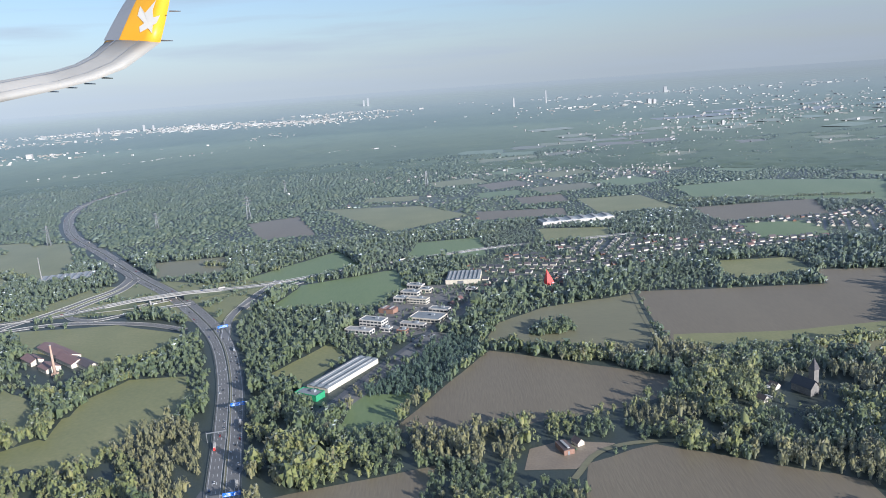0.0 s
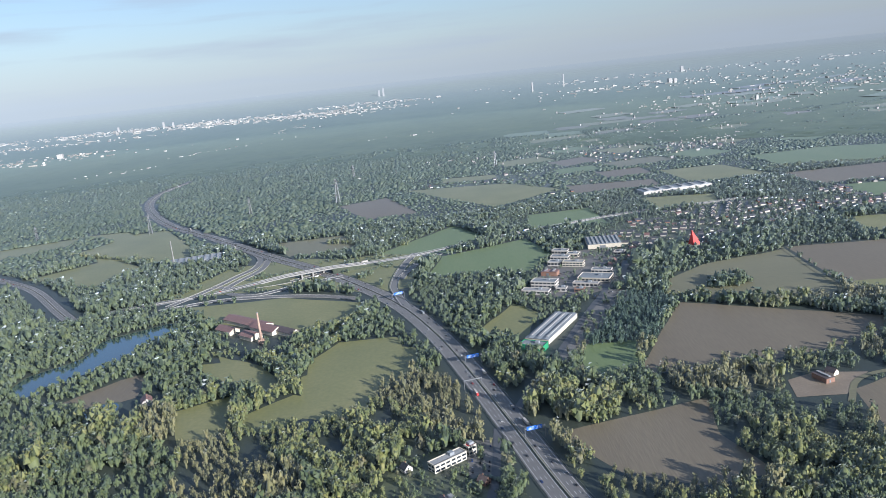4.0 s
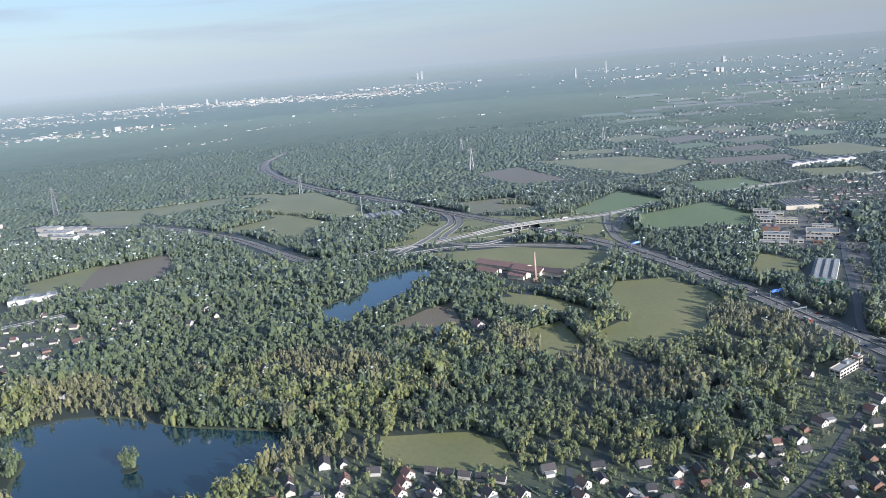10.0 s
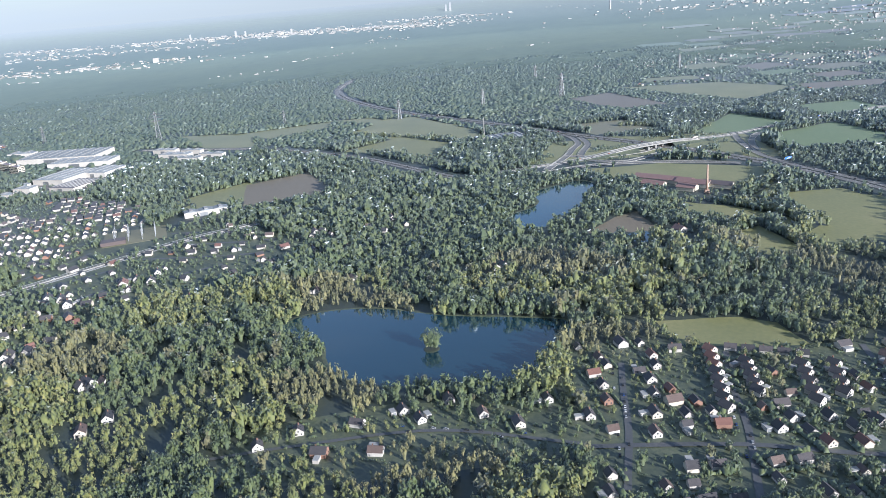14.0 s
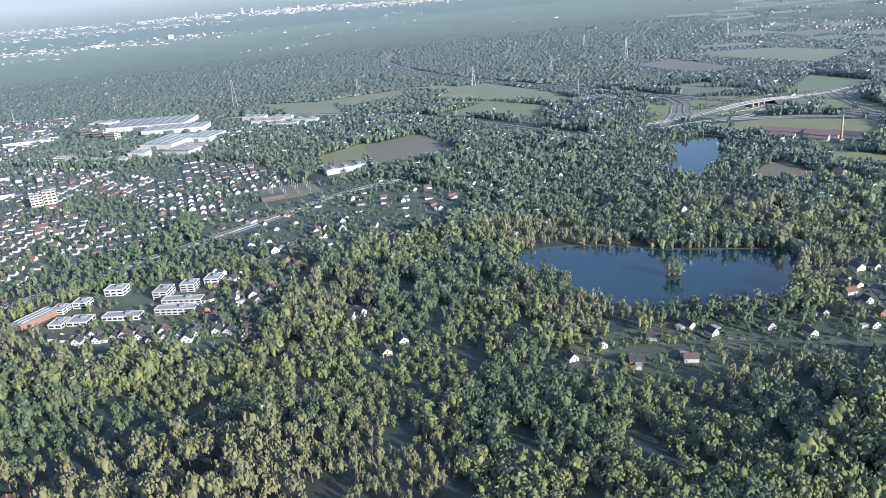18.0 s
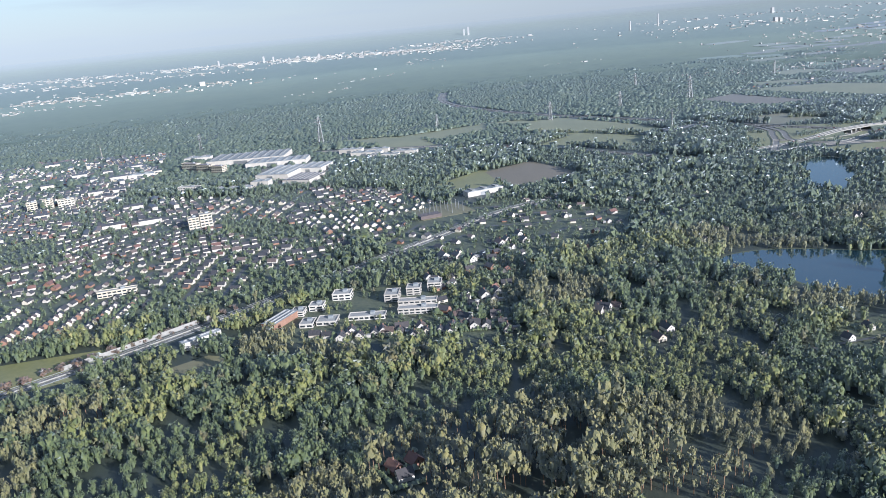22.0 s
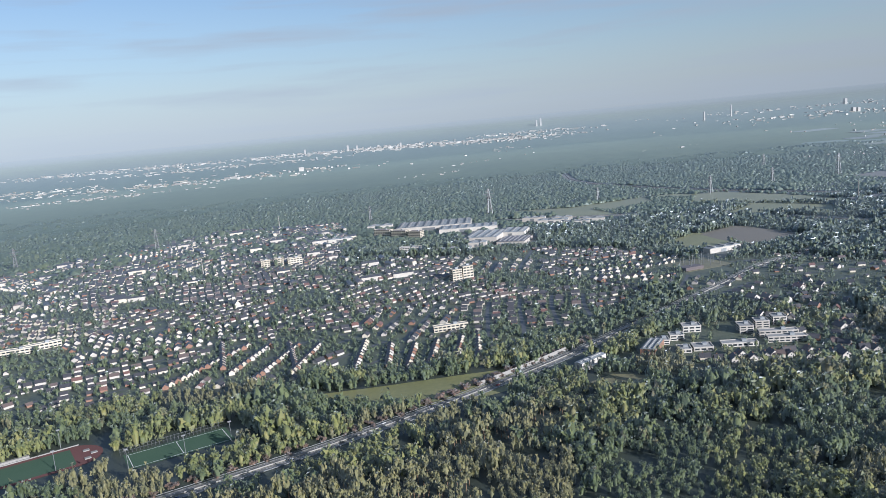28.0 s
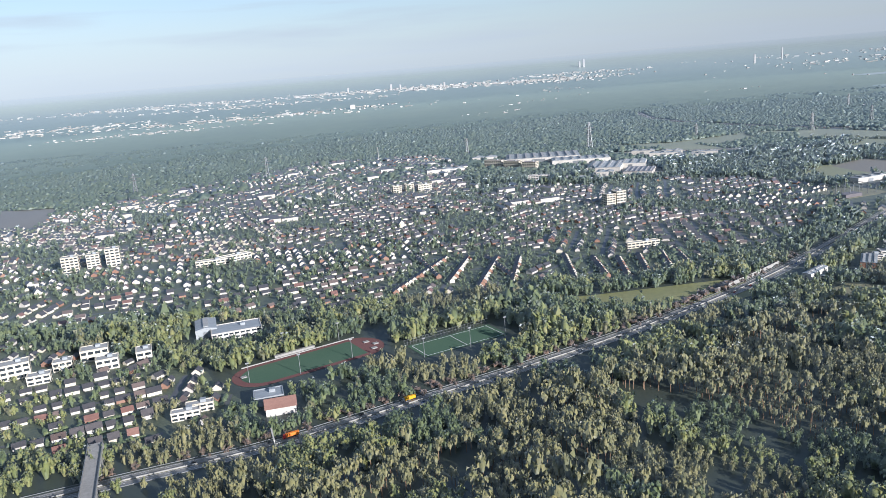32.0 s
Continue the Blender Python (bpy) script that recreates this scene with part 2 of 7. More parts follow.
M_FLATROOF = mat("grey_roof_felt", [(0.22, 0.22, 0.22), (0.32, 0.32, 0.31), (0.42, 0.42, 0.4)], 0.8, 0.06, rough=0.8)
M_METALROOF = mat("pale_metal_roof", [(0.22, 0.24, 0.25), (0.31, 0.33, 0.34), (0.4, 0.41, 0.41)], 0.8, 0.05, rough=0.5, metal=0.2, stretch=(0.2, 1, 1))
M_GREYROOF = mat("dull_grey_sheet_roof", [(0.16, 0.175, 0.185), (0.22, 0.24, 0.25), (0.29, 0.3, 0.31)], 0.8, 0.05, rough=0.6, stretch=(0.2, 1, 1))
M_WINDOW = mat("window_glass", [(0.02, 0.025, 0.03), (0.05, 0.06, 0.07)], 1.0, 0.2, rough=0.15, spec=0.5)
M_RED = mat("bright_red_roof", [(0.6, 0.05, 0.045), (0.72, 0.09, 0.07)], 1.0, 0.1, rough=0.6)
M_GREEN = mat("green_cladding", [(0.03, 0.22, 0.1), (0.05, 0.3, 0.14)], 1.0, 0.1, rough=0.6)
M_BLUE = mat("blue_sign_sheet", [(0.02, 0.12, 0.5), (0.04, 0.17, 0.6)], 1.0, 0.2, rough=0.5)
M_YELLOW = mat("yellow_paint", [(0.62, 0.3, 0.012), (0.72, 0.36, 0.02)], 1.0, 0.2, rough=0.4)
M_TRACK = mat("red_running_track", [(0.12, 0.055, 0.05), (0.17, 0.08, 0.072)], 1.0, 0.05, rough=0.9)
M_TURF = mat("artificial_turf", [(0.05, 0.1, 0.06), (0.075, 0.125, 0.078)], 1.0, 0.03, rough=0.9)


def water_material():
    m = bpy.data.materials.new("lake_water")
    m.use_nodes = True
    nodes, links = m.node_tree.nodes, m.node_tree.links
    b = nodes["Principled BSDF"]
    b.inputs["Base Color"].default_value = (0.01, 0.034, 0.052, 1)
    b.inputs["Roughness"].default_value, b.inputs["IOR"].default_value = 0.06, 1.33
    co, n, bp = nodes.new("ShaderNodeTexCoord"), nodes.new("ShaderNodeTexNoise"), nodes.new("ShaderNodeBump")
    n.inputs["Scale"].default_value, n.inputs["Detail"].default_value = 0.5, 4.0
    bp.inputs["Strength"].default_value, bp.inputs["Distance"].default_value = 0.06, 0.2
    links.new(co.outputs["Object"], n.inputs["Vector"])
    links.new(n.outputs["Fac"], bp.inputs["Height"])
    links.new(bp.outputs[0], b.inputs["Normal"])
    lw, pw, gl, mix = nodes.new("ShaderNodeLayerWeight"), nodes.new("ShaderNodeMath"), nodes.new("ShaderNodeBsdfGlossy"), nodes.new("ShaderNodeMixShader")
    gl.inputs["Roughness"].default_value, gl.inputs["Color"].default_value = 0.12, (0.62, 0.7, 0.74, 1)
    links.new(bp.outputs[0], gl.inputs["Normal"])
    pw.operation, pw.inputs[1].default_value = "POWER", 2.7
    links.new(lw.outputs["Facing"], pw.inputs[0])
    links.new(pw.outputs[0], mix.inputs[0])
    links.new(b.outputs[0], mix.inputs[1])
    links.new(gl.outputs[0], mix.inputs[2])
    links.new(mix.outputs[0], nodes["Material Output"].inputs["Surface"])
    return m


M_WATER = water_material()

# ---- mesh helpers ----
def mesh_of(name, verts, faces, materials, smooth=False):
    me = bpy.data.meshes.new(name)
    me.from_pydata([tuple(v) for v in verts], [], [tuple(f) for f in faces])
    for m in materials if isinstance(materials, (list, tuple)) else [materials]:
        me.materials.append(m)
    if smooth:
        me.polygons.foreach_set("use_smooth", [True] * len(me.polygons))
    me.update()
    return me


def big_mesh(name, verts, tris, material):
    """A mesh of many triangles from arrays."""
    me = bpy.data.meshes.new(name)
    me.vertices.add(len(verts))
    me.vertices.foreach_set("co", np.asarray(verts, np.float32).ravel())
    me.loops.add(tris.size)
    me.loops.foreach_set("vertex_index", np.asarray(tris, np.int32).ravel())
    me.polygons.add(len(tris))
    me.polygons.foreach_set("loop_start", np.arange(0, tris.size, 3, dtype=np.int32))
    me.materials.append(material)
    me.update(calc_edges=True)
    return me


def part(name, me, parent, label="", m=None):
    ob = new(name, me)
    ob.parent = parent
    if m is not None:
        ob.matrix_basis = m
    return tagged(ob, label) if label else ob


def thing(name, m, label, category, group="", kind=""):
    ob = new(name)
    ob.empty_display_size = 0.5
    ob.matrix_basis = m
    return tagged(ob, label, category, group, kind)


class Build:
    """Collects boxes, prisms and beams into one mesh."""
    def __init__(self):
        self.v, self.f = [], []

    def add(self, verts, faces):
        n = len(self.v)
        self.v += [tuple(v) for v in verts]
        self.f += [tuple(i + n for i in f) for f in faces]
        return self

    def box(self, x0, y0, z0, x1, y1, z1):
        return self.add([(x0, y0, z0), (x1, y0, z0), (x1, y1, z0), (x0, y1, z0), (x0, y0, z1), (x1, y0, z1), (x1, y1, z1), (x0, y1, z1)],
                        [(0, 3, 2, 1), (4, 5, 6, 7), (0, 1, 5, 4), (1, 2, 6, 5), (2, 3, 7, 6), (3, 0, 4, 7)])

    def beam(self, a, b, r=0.1, r2=None, n=4):
        a, b = Vector(a), Vector(b)
        q = (b - a).to_track_quat("Z", "Y")
        r2 = r if r2 is None else r2
        vs = []
        for p, rr in ((a, r), (b, r2)):
            vs += [p + q @ Vector((rr * math.cos(2 * math.pi * i / n), rr * math.sin(2 * math.pi * i / n), 0)) for i in range(n)]
        fs = [(i, (i + 1) % n, n + (i + 1) % n, n + i) for i in range(n)] + [tuple(range(n - 1, -1, -1)), tuple(range(n, 2 * n))]
        return self.add(vs, fs)

    def mesh(self, name, material, smooth=False):
        return mesh_of(name, self.v, self.f, material, smooth)


def spline(points, step=8.0, closed=False):
    """Points of a smooth line through the given ones, about step metres apart."""
    p = [np.array(q, float) for q in points]
    n, out = len(p), []
    for i in range(n if closed else n - 1):
        if closed:
            a, b, c, d = p[i - 1], p[i], p[(i + 1) % n], p[(i + 2) % n]
        else:
            b, c = p[i], p[i + 1]
            a, d = p[i - 1] if i else 2 * b - c, p[i + 2] if i + 2 < n else 2 * c - b
        k = max(2, int(np.linalg.norm(c - b) / step))
        for j in range(k):
            t = j / k
            out.append(0.5 * (2 * b + (c - a) * t + (2 * a - 5 * b + 4 * c - d) * t * t + (3 * b - 3 * c + d - a) * t ** 3))
    if not closed:
        out.append(p[-1])
    return np.array(out)


def sides(line):
    """Unit normals to the left of a line of points."""
    t = np.gradient(line[:, :2], axis=0)
    t /= np.linalg.norm(t, axis=1)[:, None] + 1e-9
    return np.stack([-t[:, 1], t[:, 0]], -1)


def strip(name, line, off0, off1, z, material, thick=0.0):
    """A band between two offsets from a line; z: a number or one per point."""
    nrm = sides(line)
    zz = np.broadcast_to(np.asarray(z, float), (len(line),))
    a = np.c_[line[:, :2] + nrm * off0, zz]
    b = np.c_[line[:, :2] + nrm * off1, zz]
    n = len(line)
    v = np.vstack([a, b])
    f = [(i + 1, i, n + i, n + i + 1) for i in range(n - 1)]
    if thick:
        lo = v - [0, 0, thick]
        v = np.vstack([v, lo])
        k = 2 * n
        f += [(i, i + 1, k + i + 1, k + i) for i in range(n - 1)] + [(n + i + 1, n + i, k + n + i, k + n + i + 1) for i in range(n - 1)]
        f += [(k + i, k + i + 1, k + n + i + 1, k + n + i) for i in range(n - 1)]
    return mesh_of(name, v, f, material)


def flat(name, outline, z, material):
    return mesh_of(name, [(x, y, z) for x, y in outline], [tuple(range(len(outline)))], material)


# ---- the map: 0 woods, 1 open, 2 built-up, 3 hedges and gardens ----
CELL, X0, Y0, NX, NY = 2.0, -2600.0, -200.0, 2000, 1100
land = np.zeros((NY, NX), np.uint8)


def inside(px, py, poly):
    r = np.zeros(px.shape, bool)
    n = len(poly)
    for i in range(n):
        (xa, ya), (xb, yb) = poly[i - 1], poly[i]
        c = (ya > py) != (yb > py)
        with np.errstate(divide="ignore", invalid="ignore"):
            r ^= c & (px < (xb - xa) * (py - ya) / (yb - ya + 1e-12) + xa)
    return r


def mark(poly, value):
    poly = [(float(a), float(b)) for a, b in poly]
    xs, ys = [q[0] for q in poly], [q[1] for q in poly]
    i0, i1 = max(0, int((min(xs) - X0) / CELL)), min(NX, int((max(xs) - X0) / CELL) + 2)
    j0, j1 = max(0, int((min(ys) - Y0) / CELL)), min(NY, int((max(ys) - Y0) / CELL) + 2)
    if i1 <= i0 or j1 <= j0:
        return
    px, py = np.meshgrid(X0 + CELL * (np.arange(i0, i1) + 0.5), Y0 + CELL * (np.arange(j0, j1) + 0.5))
    land[j0:j1, i0:i1][inside(px, py, poly)] = value


def mark_line(line, half, value=1):
    r = int(half / CELL) + 1
    for x, y in line[:, :2]:
        i, j = int((x - X0) / CELL), int((y - Y0) / CELL)
        if r <= i < NX - r and r <= j < NY - r:
            land[j - r:j + r, i - r:i + r] = value


def at_map(x, y):
    i = np.clip(((x - X0) / CELL).astype(int), 0, NX - 1)
    j = np.clip(((y - Y0) / CELL).astype(int), 0, NY - 1)
    v = land[j, i].copy()
    v[(x < X0) | (y < Y0) | (x > X0 + NX * CELL) | (y > Y0 + NY * CELL)] = 0
    return v


def rough_edge(poly, step=14.0, amount=2.0):
    """A field's outline with slightly uneven sides."""
    out = []
    for i in range(len(poly)):
        a, b = np.array(poly[i - 1], float), np.array(poly[i], float)
        k = max(1, int(np.linalg.norm(b - a) / step))
        for j in range(k):
            q = a + (b - a) * j / k
            out.append((q[0] + amount * noise.noise((q[0] * 0.05, q[1] * 0.05, 1)), q[1] + amount * noise.noise((q[0] * 0.05, q[1] * 0.05, 7))))
    return out


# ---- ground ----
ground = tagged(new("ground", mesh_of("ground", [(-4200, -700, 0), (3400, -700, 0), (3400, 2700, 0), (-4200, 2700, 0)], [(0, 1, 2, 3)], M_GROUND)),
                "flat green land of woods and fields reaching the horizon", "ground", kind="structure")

FIELDS = [
    ("ploughed_field", M_SOIL, "brown ploughed field bordered by hedges", [(21, 529), (140, 460), (126, 439), (94, 428), (9, 412), (-45, 416), (-15, 464)]),
    ("crop_field", M_CROP, "small bright green crop field beside the wood", [(-76, 416), (-45, 416), (-30, 460), (-71, 461)]),
    ("stubble_field", M_STUBBLE, "grey-green stubble field round a tree clump", [(16, 556), (32, 594), (73, 625), (157, 649), (144, 531), (78, 537)]),
    ("ploughed_field", M_SOIL, "large brown ploughed field beyond a farm track", [(162, 655), (380, 637), (324, 547), (233, 523), (150, 532)]),
    ("meadow", M_GRASS, "narrow green strip between ploughed fields", [(152, 522), (160, 538), (242, 531), (332, 538), (318, 522), (235, 513)]),
    ("ploughed_field", M_STUBBLE, "grey-green field behind the manor wood", [(232, 512), (320, 520), (330, 480), (300, 470), (240, 492)]),
    ("ploughed_field", M_SOIL, "brown ploughed field in front of the woods", [(61, 355), (101, 371), (188, 323), (182, 260), (64, 250), (50, 300)]),
    ("ploughed_field", M_SOIL, "brown field with long tree shadows beside the motorway", [(-106, 338), (-17, 362), (-25, 322), (-14, 289), (-49, 284), (-82, 300)]),
    ("meadow", M_GRASS, "wide pale green meadow beside the interchange", [(-406, 655), (-312, 655), (-226, 614), (-242, 568), (-280, 550), (-300, 585), (-368, 603)]),
    ("meadow", M_GRASS, "narrow green meadow between hedges", [(-291, 512), (-238, 551), (-242, 530), (-273, 510)]),
    ("meadow", M_GRASS, "green meadow with long tree shadows", [(-260, 483), (-243, 516), (-198, 516), (-190, 469), (-212, 452), (-232, 422), (-255, 438)]),
    ("meadow", M_GRASS, "open pale meadow with a few trees beside the motorway", [(-250, 402), (-262, 454), (-236, 473), (-202, 496), (-184, 489), (-178, 450), (-205, 430), (-212, 405), (-226, 392)]),
    ("meadow", M_GRASS, "pale meadow below the brickworks", [(-336, 513), (-295, 482), (-274, 457), (-272, 432), (-301, 452)]),
    ("meadow", M_GRASS, "wide green meadow behind the glasshouses", [(-651, 1084), (-575, 1099), (-490, 966), (-470, 905), (-509, 890), (-597, 964)]),
    ("meadow", M_GRASS, "grassy land between the slip roads", [(-440, 690), (-400, 800), (-330, 815), (-270, 790), (-180, 800), (-186, 650), (-225, 640), (-300, 690)]),
    ("meadow", M_GRASS, "green field beside the brown field by the white hall", [(-811, 663), (-747, 716), (-716, 668), (-745, 655)]),
    ("meadow", M_GRASS, "distant green meadow under the power line", [(-940, 1081), (-818, 1054), (-789, 975), (-860, 990)]),
    ("meadow", M_GRASS, "long distant meadow strip along the power line", [(-838, 1072), (-702, 1113), (-703, 1068), (-779, 1034)]),
    ("meadow", M_GRASS, "small green clearing in the woods", [(-336, 416), (-301, 435), (-295, 393), (-302, 382), (-319, 379)]),
    ("meadow", M_GRASS, "small green meadow between rows of trees", [(-346, 497), (-316, 500), (-286, 468), (-295, 454), (-329, 475)]),
    ("meadow", M_GRASS, "small green clearing crossed by shadows", [(-287, 404), (-262, 425), (-236, 409), (-247, 398), (-268, 386), (-286, 391)]),
    ("ploughed_field", M_SOIL, "small brown plot beside the lake", [(-427, 459), (-397, 482), (-377, 494), (-371, 459), (-396, 447)]),
    ("crop_field", M_CROP, "bright green crop field by the road", [(-178, 699), (-160, 755), (-65, 798), (-49, 730), (-76, 690)]),
    ("meadow", M_CROP, "pale green field beyond the road", [(-233, 819), (-144, 912), (-104, 835), (-156, 797)]),
    ("ploughed_field", M_SOIL, "distant brown field before the forest", [(-319, 1156), (-246, 1195), (-191, 1075), (-263, 1059)]),
    ("meadow", M_GRASS, "distant green meadow along the power line", [(-658, 860), (-587, 921), (-510, 856), (-548, 804)]),
    ("meadow", M_GRASS, "distant green meadow with hedges", [(-660, 1000), (-616, 1083), (-506, 998), (-545, 925), (-600, 945)]),
    ("meadow", M_GRASS, "green meadow with a mown path", [(-141, 518), (-103, 568), (-87, 537), (-105, 499)]),
    ("crop_field", M_CROP, "distant wide green field", [(370, 1249), (508, 1265), (684, 1192), (596, 1040), (368, 1154)]),
    ("ploughed_field", M_SOIL, "distant brown field", [(330, 1047), (510, 1051), (479, 986), (342, 979)]),
    ("meadow", M_GRASS, "distant pale meadow between villages", [(-217, 1248), (-45, 1218), (26, 1135), (-81, 1058)]),
    ("meadow", M_STUBBLE, "distant pale stubble field", [(-376, 912), (-287, 923), (-259, 870), (-336, 858)]),
    ("meadow", M_GRASS, "distant green strip of meadow", [(200, 1188), (298, 1186), (330, 1087), (209, 1097)]),
    ("meadow", M_CROP, "distant green field", [(-45, 931), (34, 940), (37, 858), (-57, 880)]),
    ("meadow", M_GRASS, "green meadow below the village", [(261, 746), (339, 741), (336, 710), (254, 695)]),
    ("ploughed_field", M_SOIL, "narrow brown field behind trees", [(335, 690), (410, 678), (383, 650), (326, 655)]),
    ("meadow", M_GRASS, "far meadow at the edge of the forest", [(366, 2065), (525, 2084), (514, 1877), (377, 1888)]),
    ("meadow", M_GRASS, "long narrow green strip by the halls", [(110, 970), (202, 949), (181, 919), (111, 922)]),
    ("meadow", M_GRASS, "green meadow at the forest edge", [(-796, 627), (-748, 717), (-711, 669), (-750, 625)]),
    ("ploughed_field", M_SOIL, "brown field behind the white hall", [(-745, 700), (-685, 742), (-660, 690), (-640, 650), (-725, 622)]),
    ("meadow", M_GRASS, "distant green meadow strip", [(-482, 985), (-567, 1054), (-643, 1118), (-720, 1120), (-680, 1090), (-600, 1050)]),
    ("meadow", M_GRASS, "green strip of allotment meadow by the dual carriageway", [(-1138, 256), (-1085, 262), (-1003, 276), (-1004, 244), (-1036, 230), (-1099, 229)]),
    ("ploughed_field", M_SOIL, "distant brown field beyond the town", [(-1845, 829), (-1756, 816), (-1702, 699), (-1771, 706)]),
    ("meadow", M_STUBBLE, "pale grassy clearing with caravans", [(-971, 236), (-948, 249), (-925, 240), (-933, 226), (-953, 222)]),
    ("meadow", M_GRASS, "mown green meadow between woods and houses", [(-420, 284), (-375, 282), (-360, 272), (-352, 250), (-380, 252), (-416, 260)]),
    # clearing in tree shade, laid with the darkened floor colour
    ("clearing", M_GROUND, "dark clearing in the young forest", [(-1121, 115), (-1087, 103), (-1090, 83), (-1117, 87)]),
]
def full_extent(outline):
    """The field's whole outline: it goes on behind the trees at its near edge."""
    q = np.array(outline, float)
    mid, half = q[:, 1].mean(), np.ptp(q[:, 1]) / 2 + 1
    q[:, 1] -= np.clip((mid - q[:, 1]) / half + 0.3, 0, 1) * np.clip(8.5 * (q[:, 1] + 150) / 180 - 12, 4, 62)
    return [tuple(r) for r in q]


for i, (name, material, label, outline) in enumerate(FIELDS):
    outline = full_extent(outline) if name != "clearing" and "slip roads" not in label else outline
    edge = rough_edge(outline)
    tagged(new(name, flat(name, edge, 0.02 + 0.0017 * i, material)), label, "field", kind="structure")
    mark(outline, 5 if "slip roads" in label else 1)

mark([(72 + 19 * math.cos(a), 566 + 15 * math.sin(a)) for a in np.linspace(0, 6.28, 16)], 0)  # the round clump in the stubble field

CENTRE, EYE_LEVEL = (-590.0, -105.0), 172.0


def beyond(x, y):
    """Far land drawn together within reach: a place on the plain further than 2.4 km off comes nearer along its line of sight, and so rises."""
    d = np.hypot(x - CENTRE[0], y - CENTRE[1])
    near = np.where(d > 2400, 2400 + 2250 * (1 - np.exp(-(d - 2400) / 2250)), d)
    return CENTRE[0] + (x - CENTRE[0]) * near / d, CENTRE[1] + (y - CENTRE[1]) * near / d, EYE_LEVEL * (1 - near / d)


# ---- the patchwork of fields towards the horizon ----
FARMLAND = [(-419, 1069), (-192, 1279), (139, 1749), (668, 1958), (1300, 1913), (700, 930), (463, 799), (213, 934), (-3, 826), (-175, 938)]
FARMLAND_MID = [(-20, 1760), (-60, 2050), (350, 2500), (1400, 2700), (2000, 2450), (1500, 1980), (640, 1980), (130, 1770)]
FARMLAND_FAR = [(0, 2600), (500, 3000), (1500, 3400), (2800, 3400), (2500, 2550), (1400, 2720), (350, 2520)]
FAR_FIELDS = []
frng = random.Random(8)
for region, dx, dy, keep, base in ((FARMLAND, 120.0, 96.0, 0.66, 0.3), (FARMLAND_MID, 150.0, 120.0, 0.62, 0.3), (FARMLAND_FAR, 250.0, 170.0, 0.6, 0.3)):
    mx, my = sum(q[0] for q in region) / len(region), sum(q[1] for q in region) / len(region)
    for i in range(-18, 19):
        for j in range(-22, 23):
            u, v = (i + 0.5 * (j % 2) + frng.uniform(-0.25, 0.25)) * dx, (j + frng.uniform(-0.15, 0.15)) * dy
            turn = base + 0.35 * math.sin(u * 0.004 + v * 0.003) + frng.uniform(-0.08, 0.08)
            cx, cy = mx + u * math.cos(base) - v * math.sin(base), my + u * math.sin(base) + v * math.cos(base)
            a, b = dx * frng.uniform(0.3, 0.56), dy * frng.uniform(0.3, 0.47)
            kind = frng.choice(("meadow", "meadow", "meadow", "crop_field", "crop_field", "stubble_field", "ploughed_field"))
            skip = frng.random() > keep
            q = [(cx + c * a * math.cos(turn) - s * b * math.sin(turn), cy + c * a * math.sin(turn) + s * b * math.cos(turn)) for c, s in ((-1, -1), (frng.uniform(0.7, 1.1), -1), (1, frng.uniform(0.6, 1.1)), (-frng.uniform(0.7, 1.1), 1))]
            gu, gv = np.meshgrid(np.linspace(-1, 1, 12) * a * 1.08, np.linspace(-1, 1, 12) * b * 1.08)
            px, py = (cx + gu * math.cos(turn) - gv * math.sin(turn)).ravel(), (cy + gu * math.sin(turn) + gv * math.cos(turn)).ravel()
            if skip or inside(px, py, region).mean() < 0.8 or (at_map(px, py) != 0).any():
                continue
            edge = np.array(rough_edge(q, 30, 5.0))
            ex, ey, ez = beyond(edge[:, 0], edge[:, 1])
            lift = 0.05 + 0.003 * (i % 7) + (0.5 if cy > 1800 else 0)
            tagged(new(kind, mesh_of(kind, np.stack([ex, ey, ez + lift], -1), [tuple(range(len(edge)))], {"meadow": M_GRASS, "crop_field": M_CROP, "stubble_field": M_STUBBLE, "ploughed_field": M_SOIL}[kind])),
                   {"meadow": "distant pale green meadow between hedges", "crop_field": "distant green crop field between hedges", "stubble_field": "distant grey-green stubble field", "ploughed_field": "distant brown ploughed field"}[kind], "field", kind="structure")
            mark(q, 1)
            FAR_FIELDS.append(q)

# ---- lakes ----
def lake(outline, label, category="lake"):
    line = spline(outline, 6.0, closed=True)
    ob = thing("lake", Matrix(), label, category, kind="structure")
    part("water", flat("water", line, 0.06, M_WATER), ob)
    ring = np.vstack([line, line[:1]])
    nrm = sides(ring)
    cx, cy = line[:, 0].mean(), line[:, 1].mean()
    away = np.sign(((ring[:, :2] - [cx, cy]) * nrm).sum(1).mean())
    n = len(ring)
    v = np.vstack([np.c_[ring[:, :2] - nrm * away * 0.5, np.full(n, 0.03)], np.c_[ring[:, :2] + nrm * away * 0.8, np.full(n, 0.12)], np.c_[ring[:, :2] + nrm * away * 2.2, np.full(n, 0.02)]])
    f = [(i, i + 1, n + i + 1, n + i) for i in range(n - 1)] + [(n + i, n + i + 1, 2 * n + i + 1, 2 * n + i) for i in range(n - 1)]
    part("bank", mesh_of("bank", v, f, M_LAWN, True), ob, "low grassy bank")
    mark([tuple(q) for q in line[:, :2] + 0], 1)
    return ob


lake([(-632, 314), (-625, 326), (-604, 333), (-573, 330), (-535, 313), (-495, 303), (-466, 293), (-472, 272), (-485, 252), (-498, 224), (-529, 228), (-580, 238), (-598, 263), (-604, 287), (-626, 301)],
     "dark blue lake with a wooded islet among trees")
